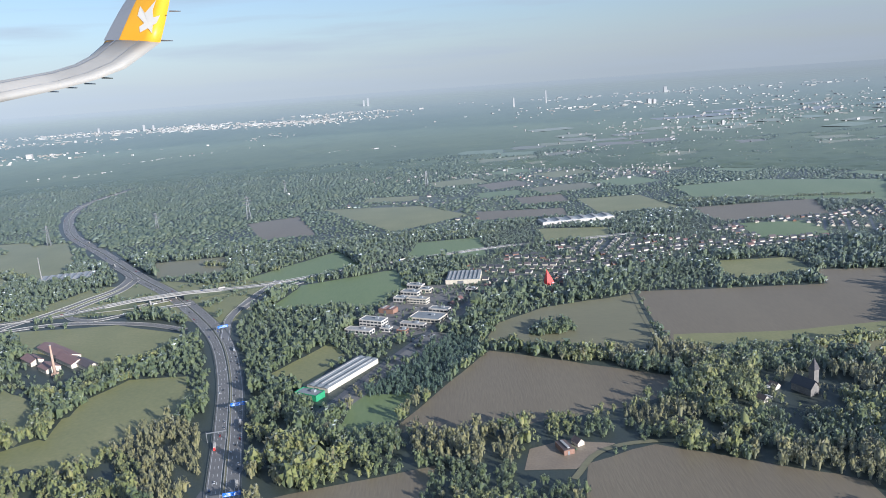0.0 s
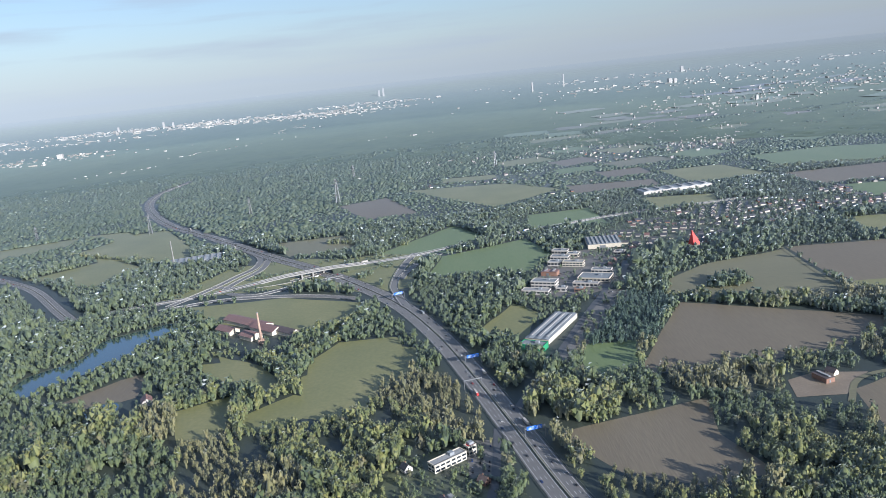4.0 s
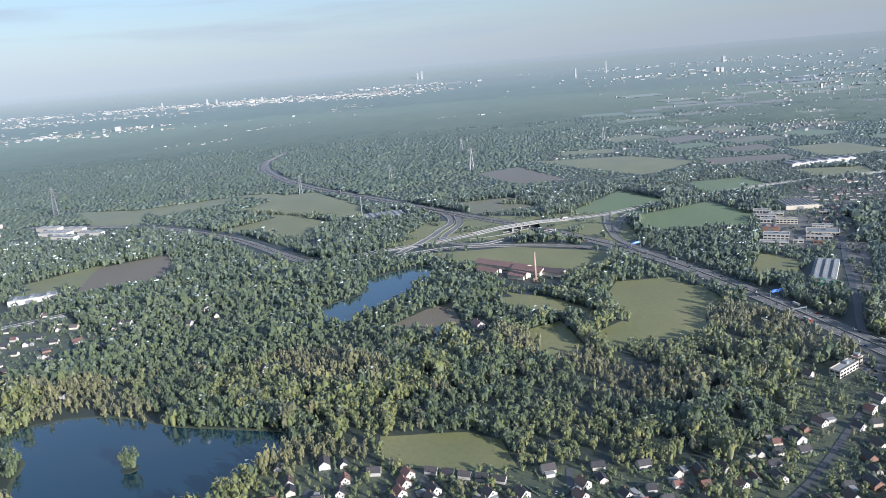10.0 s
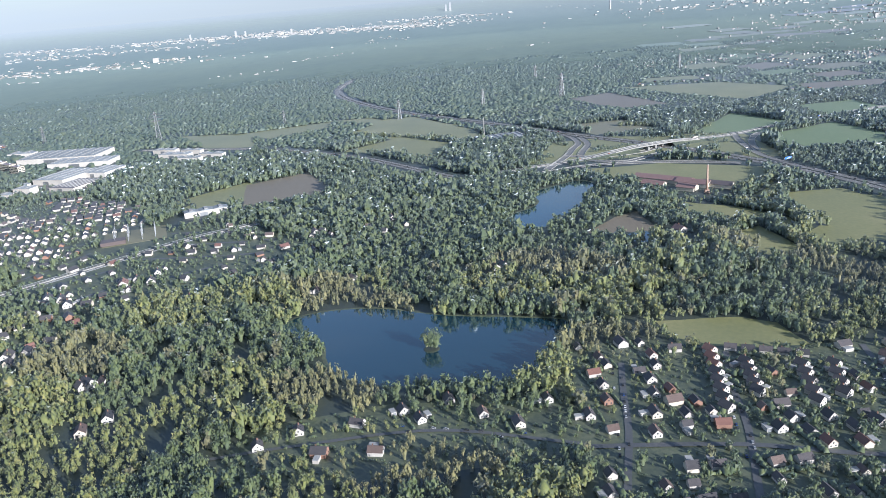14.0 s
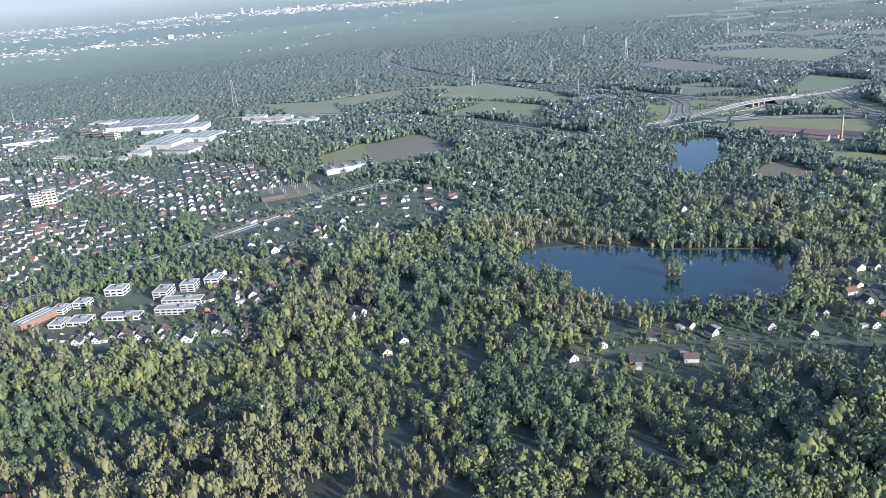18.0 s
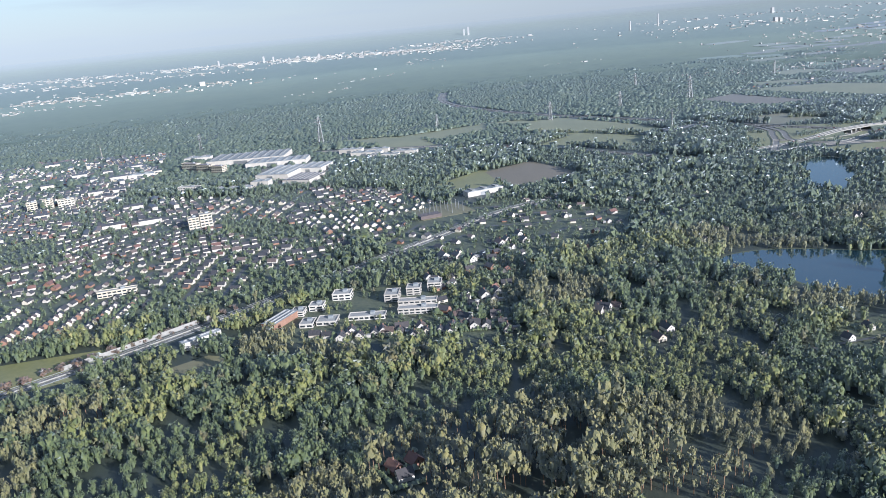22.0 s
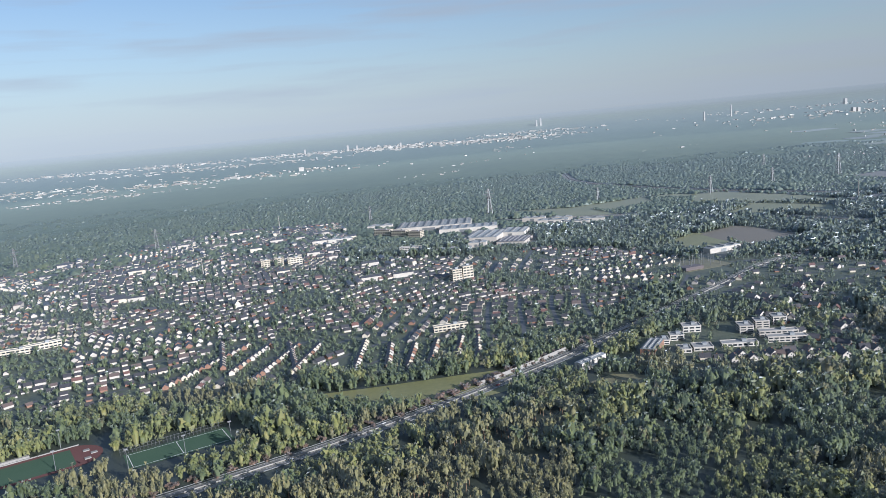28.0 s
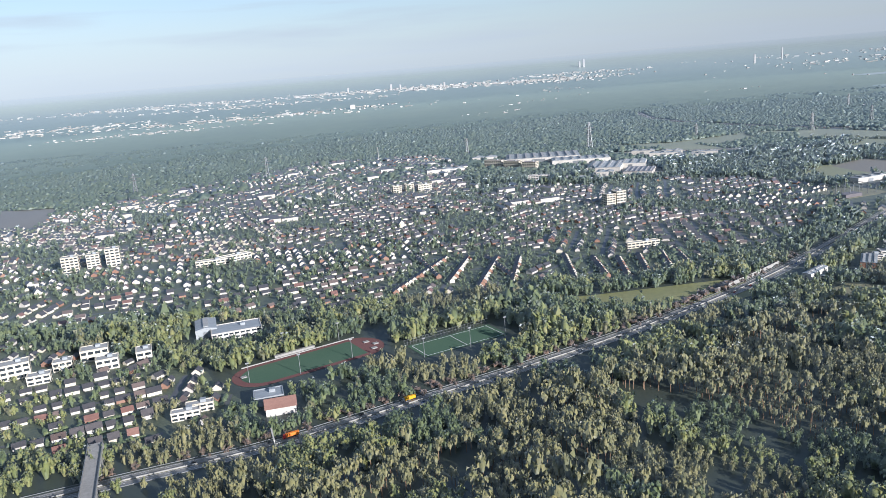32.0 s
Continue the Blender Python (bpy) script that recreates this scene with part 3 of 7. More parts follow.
lake([(-477, 478), (-478, 508), (-458, 528), (-449, 546), (-451, 576), (-429, 595), (-402, 610), (-391, 594), (-398, 565), (-409, 552), (-413, 526), (-432, 503), (-446, 486), (-458, 468)], "blue lake behind the woods with a reedy bank")
lake([(-402, 434), (-383, 441), (-378, 423), (-393, 417)], "small blue pond in the woods", "pond")

# ---- roads ----
MOTORWAY = [(-66, 150), (-104, 258), (-127, 352), (-145, 427), (-167, 508), (-198, 592), (-241, 670), (-295, 752), (-362, 838), (-472, 991), (-600, 1165), (-708, 1385), (-747, 1560), (-735, 1750)]
BYPASS = [(-1420, 20), (-1332, 56), (-1272, 80), (-1221, 110), (-1166, 143), (-1101, 185), (-1018, 248), (-957, 302), (-909, 349), (-863, 395), (-805, 453), (-754, 506), (-703, 541), (-649, 583), (-588, 612), (-462, 671), (-395, 693), (-311, 727), (-208, 764), (-112, 813), (-17, 852), (63, 877), (234, 902)]


def dashes(name, line, off, z, on=3.0, gap=6.0, w=0.09, parent=None):
    nrm, b = sides(line), Build()
    length = np.r_[0, np.cumsum(np.linalg.norm(np.diff(line[:, :2], axis=0), axis=1))]
    s = 0.0
    zz = np.broadcast_to(np.asarray(z, float), (len(line),))
    while s + on < length[-1]:
        e = []
        for q in (s, s + on):
            x, y = np.interp(q, length, line[:, 0] + nrm[:, 0] * off), np.interp(q, length, line[:, 1] + nrm[:, 1] * off)
            nx, ny, h = np.interp(q, length, nrm[:, 0]), np.interp(q, length, nrm[:, 1]), np.interp(q, length, zz)
            e += [(x - nx * w, y - ny * w, h), (x + nx * w, y + ny * w, h)]
        b.add(e, [(0, 2, 3, 1)])
        s += on + gap
    return part("lane_dashes", b.mesh(name, M_LINE), parent, "white dashed lane markings")


def dual_road(points, half, median, lanes, label, z0=0.12, rise=None, category="motorway", clear=2.0, surface=None):
    line = spline(points, 9.0)
    z = np.full(len(line), z0)
    if rise:
        (rx, ry), height, reach = rise
        d = np.hypot(line[:, 0] - rx, line[:, 1] - ry)
        z = z0 + height * np.clip(1.25 - d / reach, 0, 1) ** 1.2
    ob = thing("road", Matrix(), label, category, kind="structure")
    lane = (half - median - 1.2) / lanes
    for s in (-1, 1):
        part("carriageway", strip("carriageway", line, s * median, s * half, z, surface or M_ASPHALT, 0.0 if not rise else 0.9), ob, "grey asphalt carriageway")
        part("edge_line", strip("edge_line", line, s * (median + 0.35), s * (median + 0.5), z + 0.03, M_LINE), ob)
        part("edge_line", strip("edge_line", line, s * (half - 1.0), s * (half - 0.85), z + 0.03, M_LINE), ob)
        for k in range(1, lanes):
            dashes("lane_dashes", line, s * (median + 0.4 + lane * k), z + 0.03, parent=ob)
        part("guard_rail", strip("guard_rail", line, s * (half + 0.5), s * (half + 0.58), z + 0.6, M_STEEL, 0.3), ob, "grey steel guard rail")
    part("median", strip("median", line, -median, median, z - 0.02, M_STUBBLE), ob, "grassy median strip")
    part("median_barrier", strip("median_barrier", line, -0.18, 0.18, z + 0.6, M_CONCRETE, 0.6), ob, "pale concrete median barrier")
    mark_line(line, half + clear)
    return ob, line, z


motorway, motor_line, motor_z = dual_road(MOTORWAY, 8.8, 1.0, 3, "busy grey asphalt motorway with three lanes each way")
bypass, bypass_line, bypass_z = dual_road(BYPASS, 4.8, 0.7, 2, "grey dual carriageway crossing the motorway on a bridge", rise=((-297, 733), 4.4, 90.0), category="road", clear=0.6, surface=M_ASPHALT_PALE)
open_side = bypass_line[(bypass_line[:, 0] > -1420) & (bypass_line[:, 0] < -925)]
for off in (5, 8, 10):
    mark_line(open_side - sides(open_side) * off, 2.5)
bridge = thing("motorway_bridge", Matrix(), "pale concrete road bridge over the motorway", "bridge", kind="structure")
near = np.hypot(bypass_line[:, 0] + 297, bypass_line[:, 1] - 733)
for s in (-1, 1):
    sel = near < 60
    part("parapet", strip("parapet", bypass_line[sel], s * 5.4, s * 5.7, bypass_z[sel] + 0.6, M_CONCRETE, 1.3), bridge)
    m = (near > 16) & (near < 150) & ((np.arange(len(near)) > near.argmin()) == (s > 0))
    l, zz = bypass_line[m], bypass_z[m]
    nrm = sides(l)
    k = len(l)
    v = np.vstack([np.c_[l + nrm * (5.4 + zz * 1.6)[:, None], np.zeros(k)], np.c_[l + nrm * 5.4, zz - 0.15], np.c_[l - nrm * 5.4, zz - 0.15], np.c_[l - nrm * (5.4 + zz * 1.6)[:, None], np.zeros(k)]])
    f = [(a * k + i, a * k + i + 1, (a + 1) * k + i + 1, (a + 1) * k + i) for a in range(3) for i in range(k - 1)]
    part("embankment", mesh_of("embankment", v, f, M_LAWN), bridge, "grassy embankment")
for off in (-13, 0, 13):
    c = Vector((-297, 733, 0)) + Vector((-0.63, 0.77, 0)).cross(Vector((0, 0, 1))) * off
    part("pier", Build().box(-0.8, -5, 0, 0.8, 5, 3.7).mesh("pier", M_CONCRETE), bridge, "", Matrix.Translation(c) @ Matrix.Rotation(radians(22), 4, "Z"))


ROADS_LAID = []


def small_road(points, half, label, material=None, z=0.1, category="road", line_mark=False, clear=1.5):
    line = spline(points, 7.0)
    z += 0.012 * len(ROADS_LAID)
    ROADS_LAID.append(label)
    ob = thing("road", Matrix(), label, category, kind="structure")
    part("surface", strip("surface", line, -half, half, z, material or M_ASPHALT), ob)
    if line_mark:
        dashes("lane_dashes", line, 0.0, z + 0.03, parent=ob)
    mark_line(line, half + clear)
    return ob, line


for pts in ([(-425, 664), (-397, 718), (-383, 756), (-370, 792), (-378, 845), (-420, 905)], [(-362, 826), (-361, 778), (-376, 734), (-381, 707), (-369, 687), (-343, 674), (-322, 684), (-300, 700), (-262, 712)], [(-399, 722), (-360, 706), (-320, 712), (-290, 732)],
            [(-190, 785), (-203, 720), (-208, 661), (-203, 629), (-194, 590)], [(-160, 772), (-180, 748), (-194, 716), (-203, 680)], [(-430, 652), (-380, 668), (-330, 664), (-280, 650), (-240, 628)]):
    slip, line = small_road(pts, 3.4, "curved asphalt slip road of the interchange", M_ASPHALT_PALE, category="slip road", z=0.16, clear=5.0)
    for side in (-1, 1):
        part("edge_line", strip("edge_line", line, side * 2.9, side * 3.15, 0.2 + 0.012 * len(ROADS_LAID), M_LINE), slip)
        part("guard_rail", strip("guard_rail", line, side * 3.9, side * 4.05, 0.75, M_CONCRETE, 0.5), slip, "pale guard rail")
west_road, west_line, west_z = dual_road([(-960, 975), (-815, 930), (-756, 903), (-700, 863), (-621, 791), (-544, 691), (-516, 655)], 6.2, 0.8, 2, "grey dual carriageway through the woods", z0=0.1, category="road", clear=7.0)
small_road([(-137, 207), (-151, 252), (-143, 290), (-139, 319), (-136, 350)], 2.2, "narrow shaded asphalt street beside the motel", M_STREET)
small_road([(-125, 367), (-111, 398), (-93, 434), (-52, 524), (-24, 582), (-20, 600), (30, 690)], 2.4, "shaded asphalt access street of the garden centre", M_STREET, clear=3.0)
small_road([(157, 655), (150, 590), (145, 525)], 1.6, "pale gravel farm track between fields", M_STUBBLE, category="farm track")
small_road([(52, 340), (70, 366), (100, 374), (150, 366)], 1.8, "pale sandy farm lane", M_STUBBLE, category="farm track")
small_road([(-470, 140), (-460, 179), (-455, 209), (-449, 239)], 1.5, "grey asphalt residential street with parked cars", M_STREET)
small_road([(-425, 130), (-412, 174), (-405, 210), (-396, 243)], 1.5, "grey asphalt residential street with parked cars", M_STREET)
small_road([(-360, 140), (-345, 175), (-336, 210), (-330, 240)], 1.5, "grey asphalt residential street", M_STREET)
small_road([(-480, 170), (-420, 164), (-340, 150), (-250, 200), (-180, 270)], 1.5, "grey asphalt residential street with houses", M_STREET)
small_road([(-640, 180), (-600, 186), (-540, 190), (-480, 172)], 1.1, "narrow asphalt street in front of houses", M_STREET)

SPRUCES = [(-70, 458), (-19, 454), (14, 526), (16, 552), (-8, 566), (-36, 510)]
mark(SPRUCES, 6)
SANDY = [(28, 352), (34, 374), (53, 381), (80, 374), (54, 350)]
tagged(new("sandy_lot", flat("sandy_lot", rough_edge(SANDY, 6, 1.0), 0.11, M_SAND)), "bare sandy lot with small pale stones", "yard", kind="structure")
mark([(20, 335), (30, 376), (53, 384), (86, 376), (56, 340)], 1)

# ---- buildings ----
rng = random.Random(5)


def stamp(x, y, rot, w, l, grow=2.0, value=1):
    c, s = math.cos(rot), math.sin(rot)
    a, b = w / 2 + grow, l / 2 + grow
    mark([(x + c * u - s * v, y + s * u + c * v) for u, v in ((-a, -b), (a, -b), (a, b), (-a, b))], value)


def gable_meshes(w, l, h, rise, over=0.5):
    """Walls with two gables, and a roof of two slabs; the ridge runs along y."""
    a, b = w / 2, l / 2
    wall = mesh_of("wall", [(-a, -b, 0), (a, -b, 0), (a, b, 0), (-a, b, 0), (-a, -b, h), (a, -b, h), (a, b, h), (-a, b, h), (0, -b, h + rise), (0, b, h + rise)],
                   [(0, 1, 5, 8, 4), (2, 3, 7, 9, 6), (1, 2, 6, 5), (3, 0, 4, 7), (4, 8, 9, 7), (5, 6, 9, 8)], M_WHITE)
    k = rise / a
    t = 0.28
    v, f = [], []
    for s in (-1, 1):
        n = len(v)
        e, ze = s * (a + over), h - k * over
        v += [(0, -b - over, h + rise + 0.03), (e, -b - over, ze + 0.03), (e, b + over, ze + 0.03), (0, b + over, h + rise + 0.03)]
        v += [(p[0], p[1], p[2] + t) for p in v[n:n + 4]]
        q = [(0, 1, 2, 3), (7, 6, 5, 4), (0, 4, 5, 1), (1, 5, 6, 2), (2, 6, 7, 3), (3, 7, 4, 0)]
        f += [tuple(i + n for i in (p if s > 0 else p[::-1])) for p in q]
    roof = mesh_of("roof", v, f, M_TILE_DARK)
    return wall, roof


def variant(me, material):
    c = me.copy()
    c.materials[0] = material
    return c


HOUSE_TYPES = []
for w, l, h, rise in ((8, 10, 3.6, 3.6), (9, 9, 3.8, 4.0), (8.5, 12, 3.8, 3.4), (10, 13, 4.2, 3.8), (8, 9, 4.0, 3.4)):
    wall, roof = gable_meshes(w, l, h, rise)
    walls = [wall, variant(wall, M_CREAM), variant(wall, M_BRICK)]
    roofs = [roof, variant(roof, M_TILE_RED), variant(roof, M_TILE_BROWN)]
    HOUSE_TYPES.append((w, l, h, rise, walls, roofs))
CHIMNEY = Build().box(-0.4, -0.4, 0, 0.4, 0.4, 1.9).box(-0.5, -0.5, 1.9, 0.5, 0.5, 2.1).mesh("chimney", M_BRICK)
PANE = Build().box(-0.55, -0.06, -0.65, 0.55, 0.06, 0.65).mesh("window", M_WINDOW)
SKYLIGHT = Build().box(-0.5, -0.7, 0, 0.5, 0.7, 0.12).mesh("skylight", M_WINDOW)
WALL_WORDS, ROOF_WORDS = ("white", "cream", "red brick"), ("dark tiled", "red tiled", "brown tiled")


def house(x, y, rot, kind=None, wall=None, roof=None, windows=False, group="houses of the estate", size=1.0):
    size *= 0.8
    kind = rng.randrange(5) if kind is None else kind
    wall = rng.choice((0, 0, 0, 0, 1, 1, 2)) if wall is None else wall
    roof = rng.choice((0, 0, 0, 0, 0, 0, 1, 2)) if roof is None else roof
    w, l, h, rise, walls, roofs = HOUSE_TYPES[kind]
    ob = thing("house", Matrix.Translation((x, y, 0)) @ Matrix.Rotation(rot, 4, "Z") @ Matrix.Scale(size, 4),
               f"{WALL_WORDS[wall]} house with a {ROOF_WORDS[roof]} gable roof among garden trees", "house", group)
    part("wall", walls[wall], ob)
    part("roof", roofs[roof], ob, f"{ROOF_WORDS[roof]} gable roof")
    if windows:
        part("chimney", CHIMNEY, ob, "", Matrix.Translation((0.8, l * 0.2, h + rise - 0.9)))
        for s in (-1, 1):
            for u, z in ((-w * 0.25, 1.6), (w * 0.25, 1.6), (0, h + 0.4)):
                part("window", PANE, ob, "", Matrix.Translation((u, s * (l / 2 + 0.03), z)))
        part("skylight", SKYLIGHT, ob, "", Matrix.Translation((w * 0.25, 0, h + rise * 0.5 + 0.32)) @ Matrix.Rotation(math.atan2(rise, w / 2), 4, "Y"))
    stamp(x, y, rot, w * size, l * size, 1.6)
    return ob


def flat_block(name, x, y, rot, w, l, h, label, category, wall=None, roof=None, storeys=2, bands=True, group="", clear=4.0, single=False):
    """A flat-roofed building: walls, parapet roof, rows of windows on each side, roof plant."""
    ob = thing(name, Matrix.Translation((x, y, 0)) @ Matrix.Rotation(rot, 4, "Z"), label, category, group)
    a, b = w / 2, l / 2
    part("wall", Build().box(-a, -b, 0, a, b, h).mesh("wall", wall or M_WHITE), ob)
    r = Build().box(-a + 0.4, -b + 0.4, h, a - 0.4, b - 0.4, h + 0.12)
    part("roof", r.mesh("roof", roof or M_FLATROOF), ob, "flat grey roof")
    p = Build().box(-a - 0.15, -b - 0.15, h, a + 0.15, -b + 0.35, h + 0.5).box(-a - 0.15, b - 0.35, h, a + 0.15, b + 0.15, h + 0.5)
    p.box(-a - 0.15, -b + 0.35, h, -a + 0.35, b - 0.35, h + 0.5).box(a - 0.35, -b + 0.35, h, a + 0.15, b - 0.35, h + 0.5)
    part("parapet", p.mesh("parapet", wall or M_WHITE), ob)
    part("roof_plant", Build().box(-1.6, -1.2, h + 0.12, 1.2, 1.4, h + 1.6).mesh("roof_plant", M_METALROOF), ob, "", Matrix.Translation((a * 0.3, b * 0.2, 0)))
    if bands:
        step = h / storeys
        across, deep = max(2, int(w / 3.2)), max(2, int(l / 3.2))
        panes = [Build().box(-w / across * 0.36, -0.08, -step * 0.24, w / across * 0.36, 0.08, step * 0.24).mesh("window", M_WINDOW),
                 Build().box(-0.08, -l / deep * 0.36, -step * 0.24, 0.08, l / deep * 0.36, step * 0.24).mesh("window", M_WINDOW)] if single else None
        for k in range(storeys):
            z0, z1 = k * step + step * 0.3, k * step + step * 0.78
            for s in (-1, 1):
                for side, n, long, off in ((0, across, w, b), (1, deep, l, a)):
                    g = Build()
                    for i in range(n):
                        u, hw = -long / 2 + (i + 0.5) * long / n, long / n * 0.36
                        if single:
                            part("window", panes[side], ob, "", Matrix.Translation((u, s * off, (z0 + z1) / 2) if side == 0 else (s * off, u, (z0 + z1) / 2)))
                        elif side == 0:
                            g.box(u - hw, s * off - 0.08, z0, u + hw, s * off + 0.08, z1)
                        else:
                            g.box(s * off - 0.08, u - hw, z0, s * off + 0.08, u + hw, z1)
                    if not single:
                        tagged(part("ribbon_window", g.mesh("ribbon_window", M_WINDOW), ob, "row of dark windows"), kind="stuff")
    stamp(x, y, rot, w, l, clear)
    return ob


def shed_hall(name, x, y, rot, w, l, h, label, category, bays=4, wall=None, roof=None, clear=5.0):
    """An industrial hall: walls and a roof of shallow ridges with a rooflight on each."""
    ob = thing(name, Matrix.Translation((x, y, 0)) @ Matrix.Rotation(rot, 4, "Z"), label, category)
    a, b = w / 2, l / 2
    part("wall", Build().box(-a, -b, 0, a, b, h).mesh("wall", wall or M_WHITE), ob)
    bw = w / bays
    for i in range(bays):
        x0, x1 = -a + i * bw, -a + (i + 1) * bw
        xm, hr = (x0 + x1) / 2, h + bw * 0.09
        v = [(x0, -b - 0.3, h + 0.02), (x1, -b - 0.3, h + 0.02), (xm, -b - 0.3, hr), (x0, b + 0.3, h + 0.02), (x1, b + 0.3, h + 0.02), (xm, b + 0.3, hr)]
        part("roof_bay", mesh_of("roof_bay", v, [(0, 1, 2), (5, 4, 3), (1, 4, 5, 2), (3, 0, 2, 5)], roof or M_METALROOF), ob)
        part("rooflight", Build().box(xm - bw * 0.12, -b * 0.85, hr - 0.1, xm + bw * 0.12, b * 0.85, hr + 0.35).mesh("rooflight", M_FLATROOF), ob)
    for s in (-1, 1):
        part("gate", Build().box(-a * 0.3, s * b - 0.1, 0, a * 0.05, s * b + 0.1, h * 0.7).mesh("gate", M_STEEL), ob)
    stamp(x, y, rot, w, l, clear)
    return ob


ESTATE = [(-480, 122), (-474, 262), (-428, 262), (-411, 250), (-352, 245), (-258, 236), (-196, 290), (-150, 262), (-165, 205), (-290, 158), (-384, 116)]
GARDENS = [ESTATE, [(-640, 160), (-622, 202), (-560, 216), (-480, 212), (-474, 166), (-560, 156)],
           [(-212, 248), (-190, 325), (-145, 338), (-138, 250)], [(-912, 256), (-925, 310), (-880, 338), (-812, 332), (-760, 395), (-752, 300), (-785, 236), (-830, 234)]]
for k, poly in enumerate(GARDENS):
    tagged(new("garden_lawns", flat("garden_lawns", rough_edge(poly, 15, 3.0), 0.03 + 0.006 * k, M_LAWN)), "green garden lawns round the houses, shade in their colour", "gardens", kind="structure")
    keep_map = land.copy()
    mark(poly, 3)
    land[keep_map == 1] = 1

def yard(outline, label, material=None):
    tagged(new("yard", flat("yard", rough_edge(outline, 20, 1.0), 0.09, material or M_ASPHALT)), label, "yard", kind="structure")
    mark(outline, 4)


yard([(-95, 582), (-72, 640), (-55, 690), (-45, 725), (26, 715), (28, 660), (-4, 592), (-50, 566)], "grey asphalt yards between the commercial buildings")
yard([(-96, 424), (-78, 462), (-48, 528), (-22, 580), (-6, 572), (-44, 500), (-72, 446), (-84, 420)], "shaded asphalt car park beside the garden centre")
yard([(-912, 266), (-922, 300), (-880, 334), (-812, 331), (-808, 268), (-880, 262)], "green lawns between shops and flats", M_LAWN)
mark([(-908, 240), (-775, 216), (-765, 242), (-900, 266)], 4)
yard([(-1030, 880), (-960, 880), (-925, 800), (-930, 730), (-1010, 725), (-1020, 790)], "grey paved factory grounds", M_ASPHALT_PALE)
yard([(-154, 302), (-142, 300), (-140, 338), (-154, 340)], "asphalt car park beside the motel")

# the housing estate below the meadow
for (xa, ya), (xb, yb), n, rot, roof in (((-404, 243), (-415, 190), 8, 0.5, 1), ((-392, 228), (-397, 201), 5, 0.5, 0), ((-368, 222), (-376, 190), 5, 0.55, 0), ((-354, 220), (-362, 195), 4, 0.55, 0), ((-327, 224), (-341, 178), 6, 0.6, 2)):
    for i in range(n):
        t = i / (n - 1)
        house(xa + (xb - xa) * t, ya + (yb - ya) * t, rot, 4, 0, roof if i < 3 or roof != 1 else 0, True, "row of terraced houses", 0.76)
for i in range(5):
    house(-393 + 7.6 * i, 245 - 3 * i, 1.2, 2, 0, 0, True, "row of terraced houses", 0.6)
for x, y, rot, k, wl_, rf in ((-459, 244, 0.2, 0, 0, 2), (-463, 217, 0.2, 1, 0, 0), (-464, 203, 0.2, 4, 2, 2), (-433, 243, 0.2, 0, 0, 1), (-420, 248, 1.5, 2, 0, 0), (-440, 219, 0.1, 1, 0, 0), (-442, 206, 0.1, 0, 0, 0), (-434, 232, 0.1, 4, 0, 0),
                             (-421, 178, 1.5, 2, 2, 1), (-377, 178, 0.3, 1, 0, 0), (-446, 190, 0.1, 2, 1, 0), (-474, 192, 0.1, 0, 0, 0), (-450, 175, 0.1, 0, 0, 2), (-400, 172, 0.2, 1, 0, 0), (-386, 160, 0.2, 0, 1, 1), (-360, 172, 0.2, 2, 0, 0), (-320, 196, 0.4, 1, 0, 0),
                             (-311, 214, 0.4, 0, 0, 0), (-300, 200, 0.4, 4, 0, 2), (-316, 170, 0.4, 1, 0, 0), (-296, 180, 0.4, 0, 0, 0), (-280, 205, 0.5, 0, 0, 0), (-262, 214, 0.5, 1, 0, 2), (-556, 207, 0.4, 1, 0, 0), (-548, 199, 0.4, 0, 0, 0), (-576, 199, 1.2, 2, 0, 0),
                             (-602, 196, 0.2, 1, 0, 0), (-618, 186, 0.3, 1, 0, 0), (-590, 178, 1.4, 3, 2, 0), (-566, 176, 1.4, 2, 0, 2), (-535, 214, 0.3, 1, 0, 0), (-520, 200, 0.2, 0, 0, 2), (-505, 190, 0.2, 2, 1, 0), (-490, 208, 0.2, 4, 0, 0),
                             (-185, 315, 0.6, 1, 0, 0), (-147, 296, 0.8, 1, 2, 2), (-165, 263, 0.5, 0, 0, 0), (-166, 281, 0.5, 2, 0, 0), (-152, 275, 0.5, 4, 0, 0), (-176, 270, 0.5, 1, 1, 1), (-190, 255, 0.4, 0, 0, 0), (-205, 262, 0.4, 2, 0, 2)):
    house(x, y, rot, k, wl_, rf, True, "", 0.66)

for x, y, rot, k, wl_, rf in ((-705, 209, 0.3, 2, 1, 2), (-697, 220, 0.3, 2, 0, 0), (-725, 254, 0.8, 1, 0, 0), (-714, 257, 0.8, 0, 0, 2), (-500, 384, 0.4, 1, 0, 0), (-494, 388, 0.4, 0, 0, 0), (-634, 453, 0.3, 2, 0, 0), (-640, 500, 0.4, 3, 0, 2), (-626, 436, 0.2, 1, 0, 0), (-608, 452, 0.5, 0, 0, 0), (-704, 369, 0.3, 1, 0, 1), (-746, 428, 0.4, 0, 0, 0), (-578, 526, 0.3, 2, 0, 2), (-821, 342, 0.3, 1, 0, 0), (-757, 416, 0.3, 0, 0, 0)):
    house(x, y, rot, k, wl_, rf, True, "", 0.72)
    stamp(x, y - 9, rot, 10, 12, 0, 3)

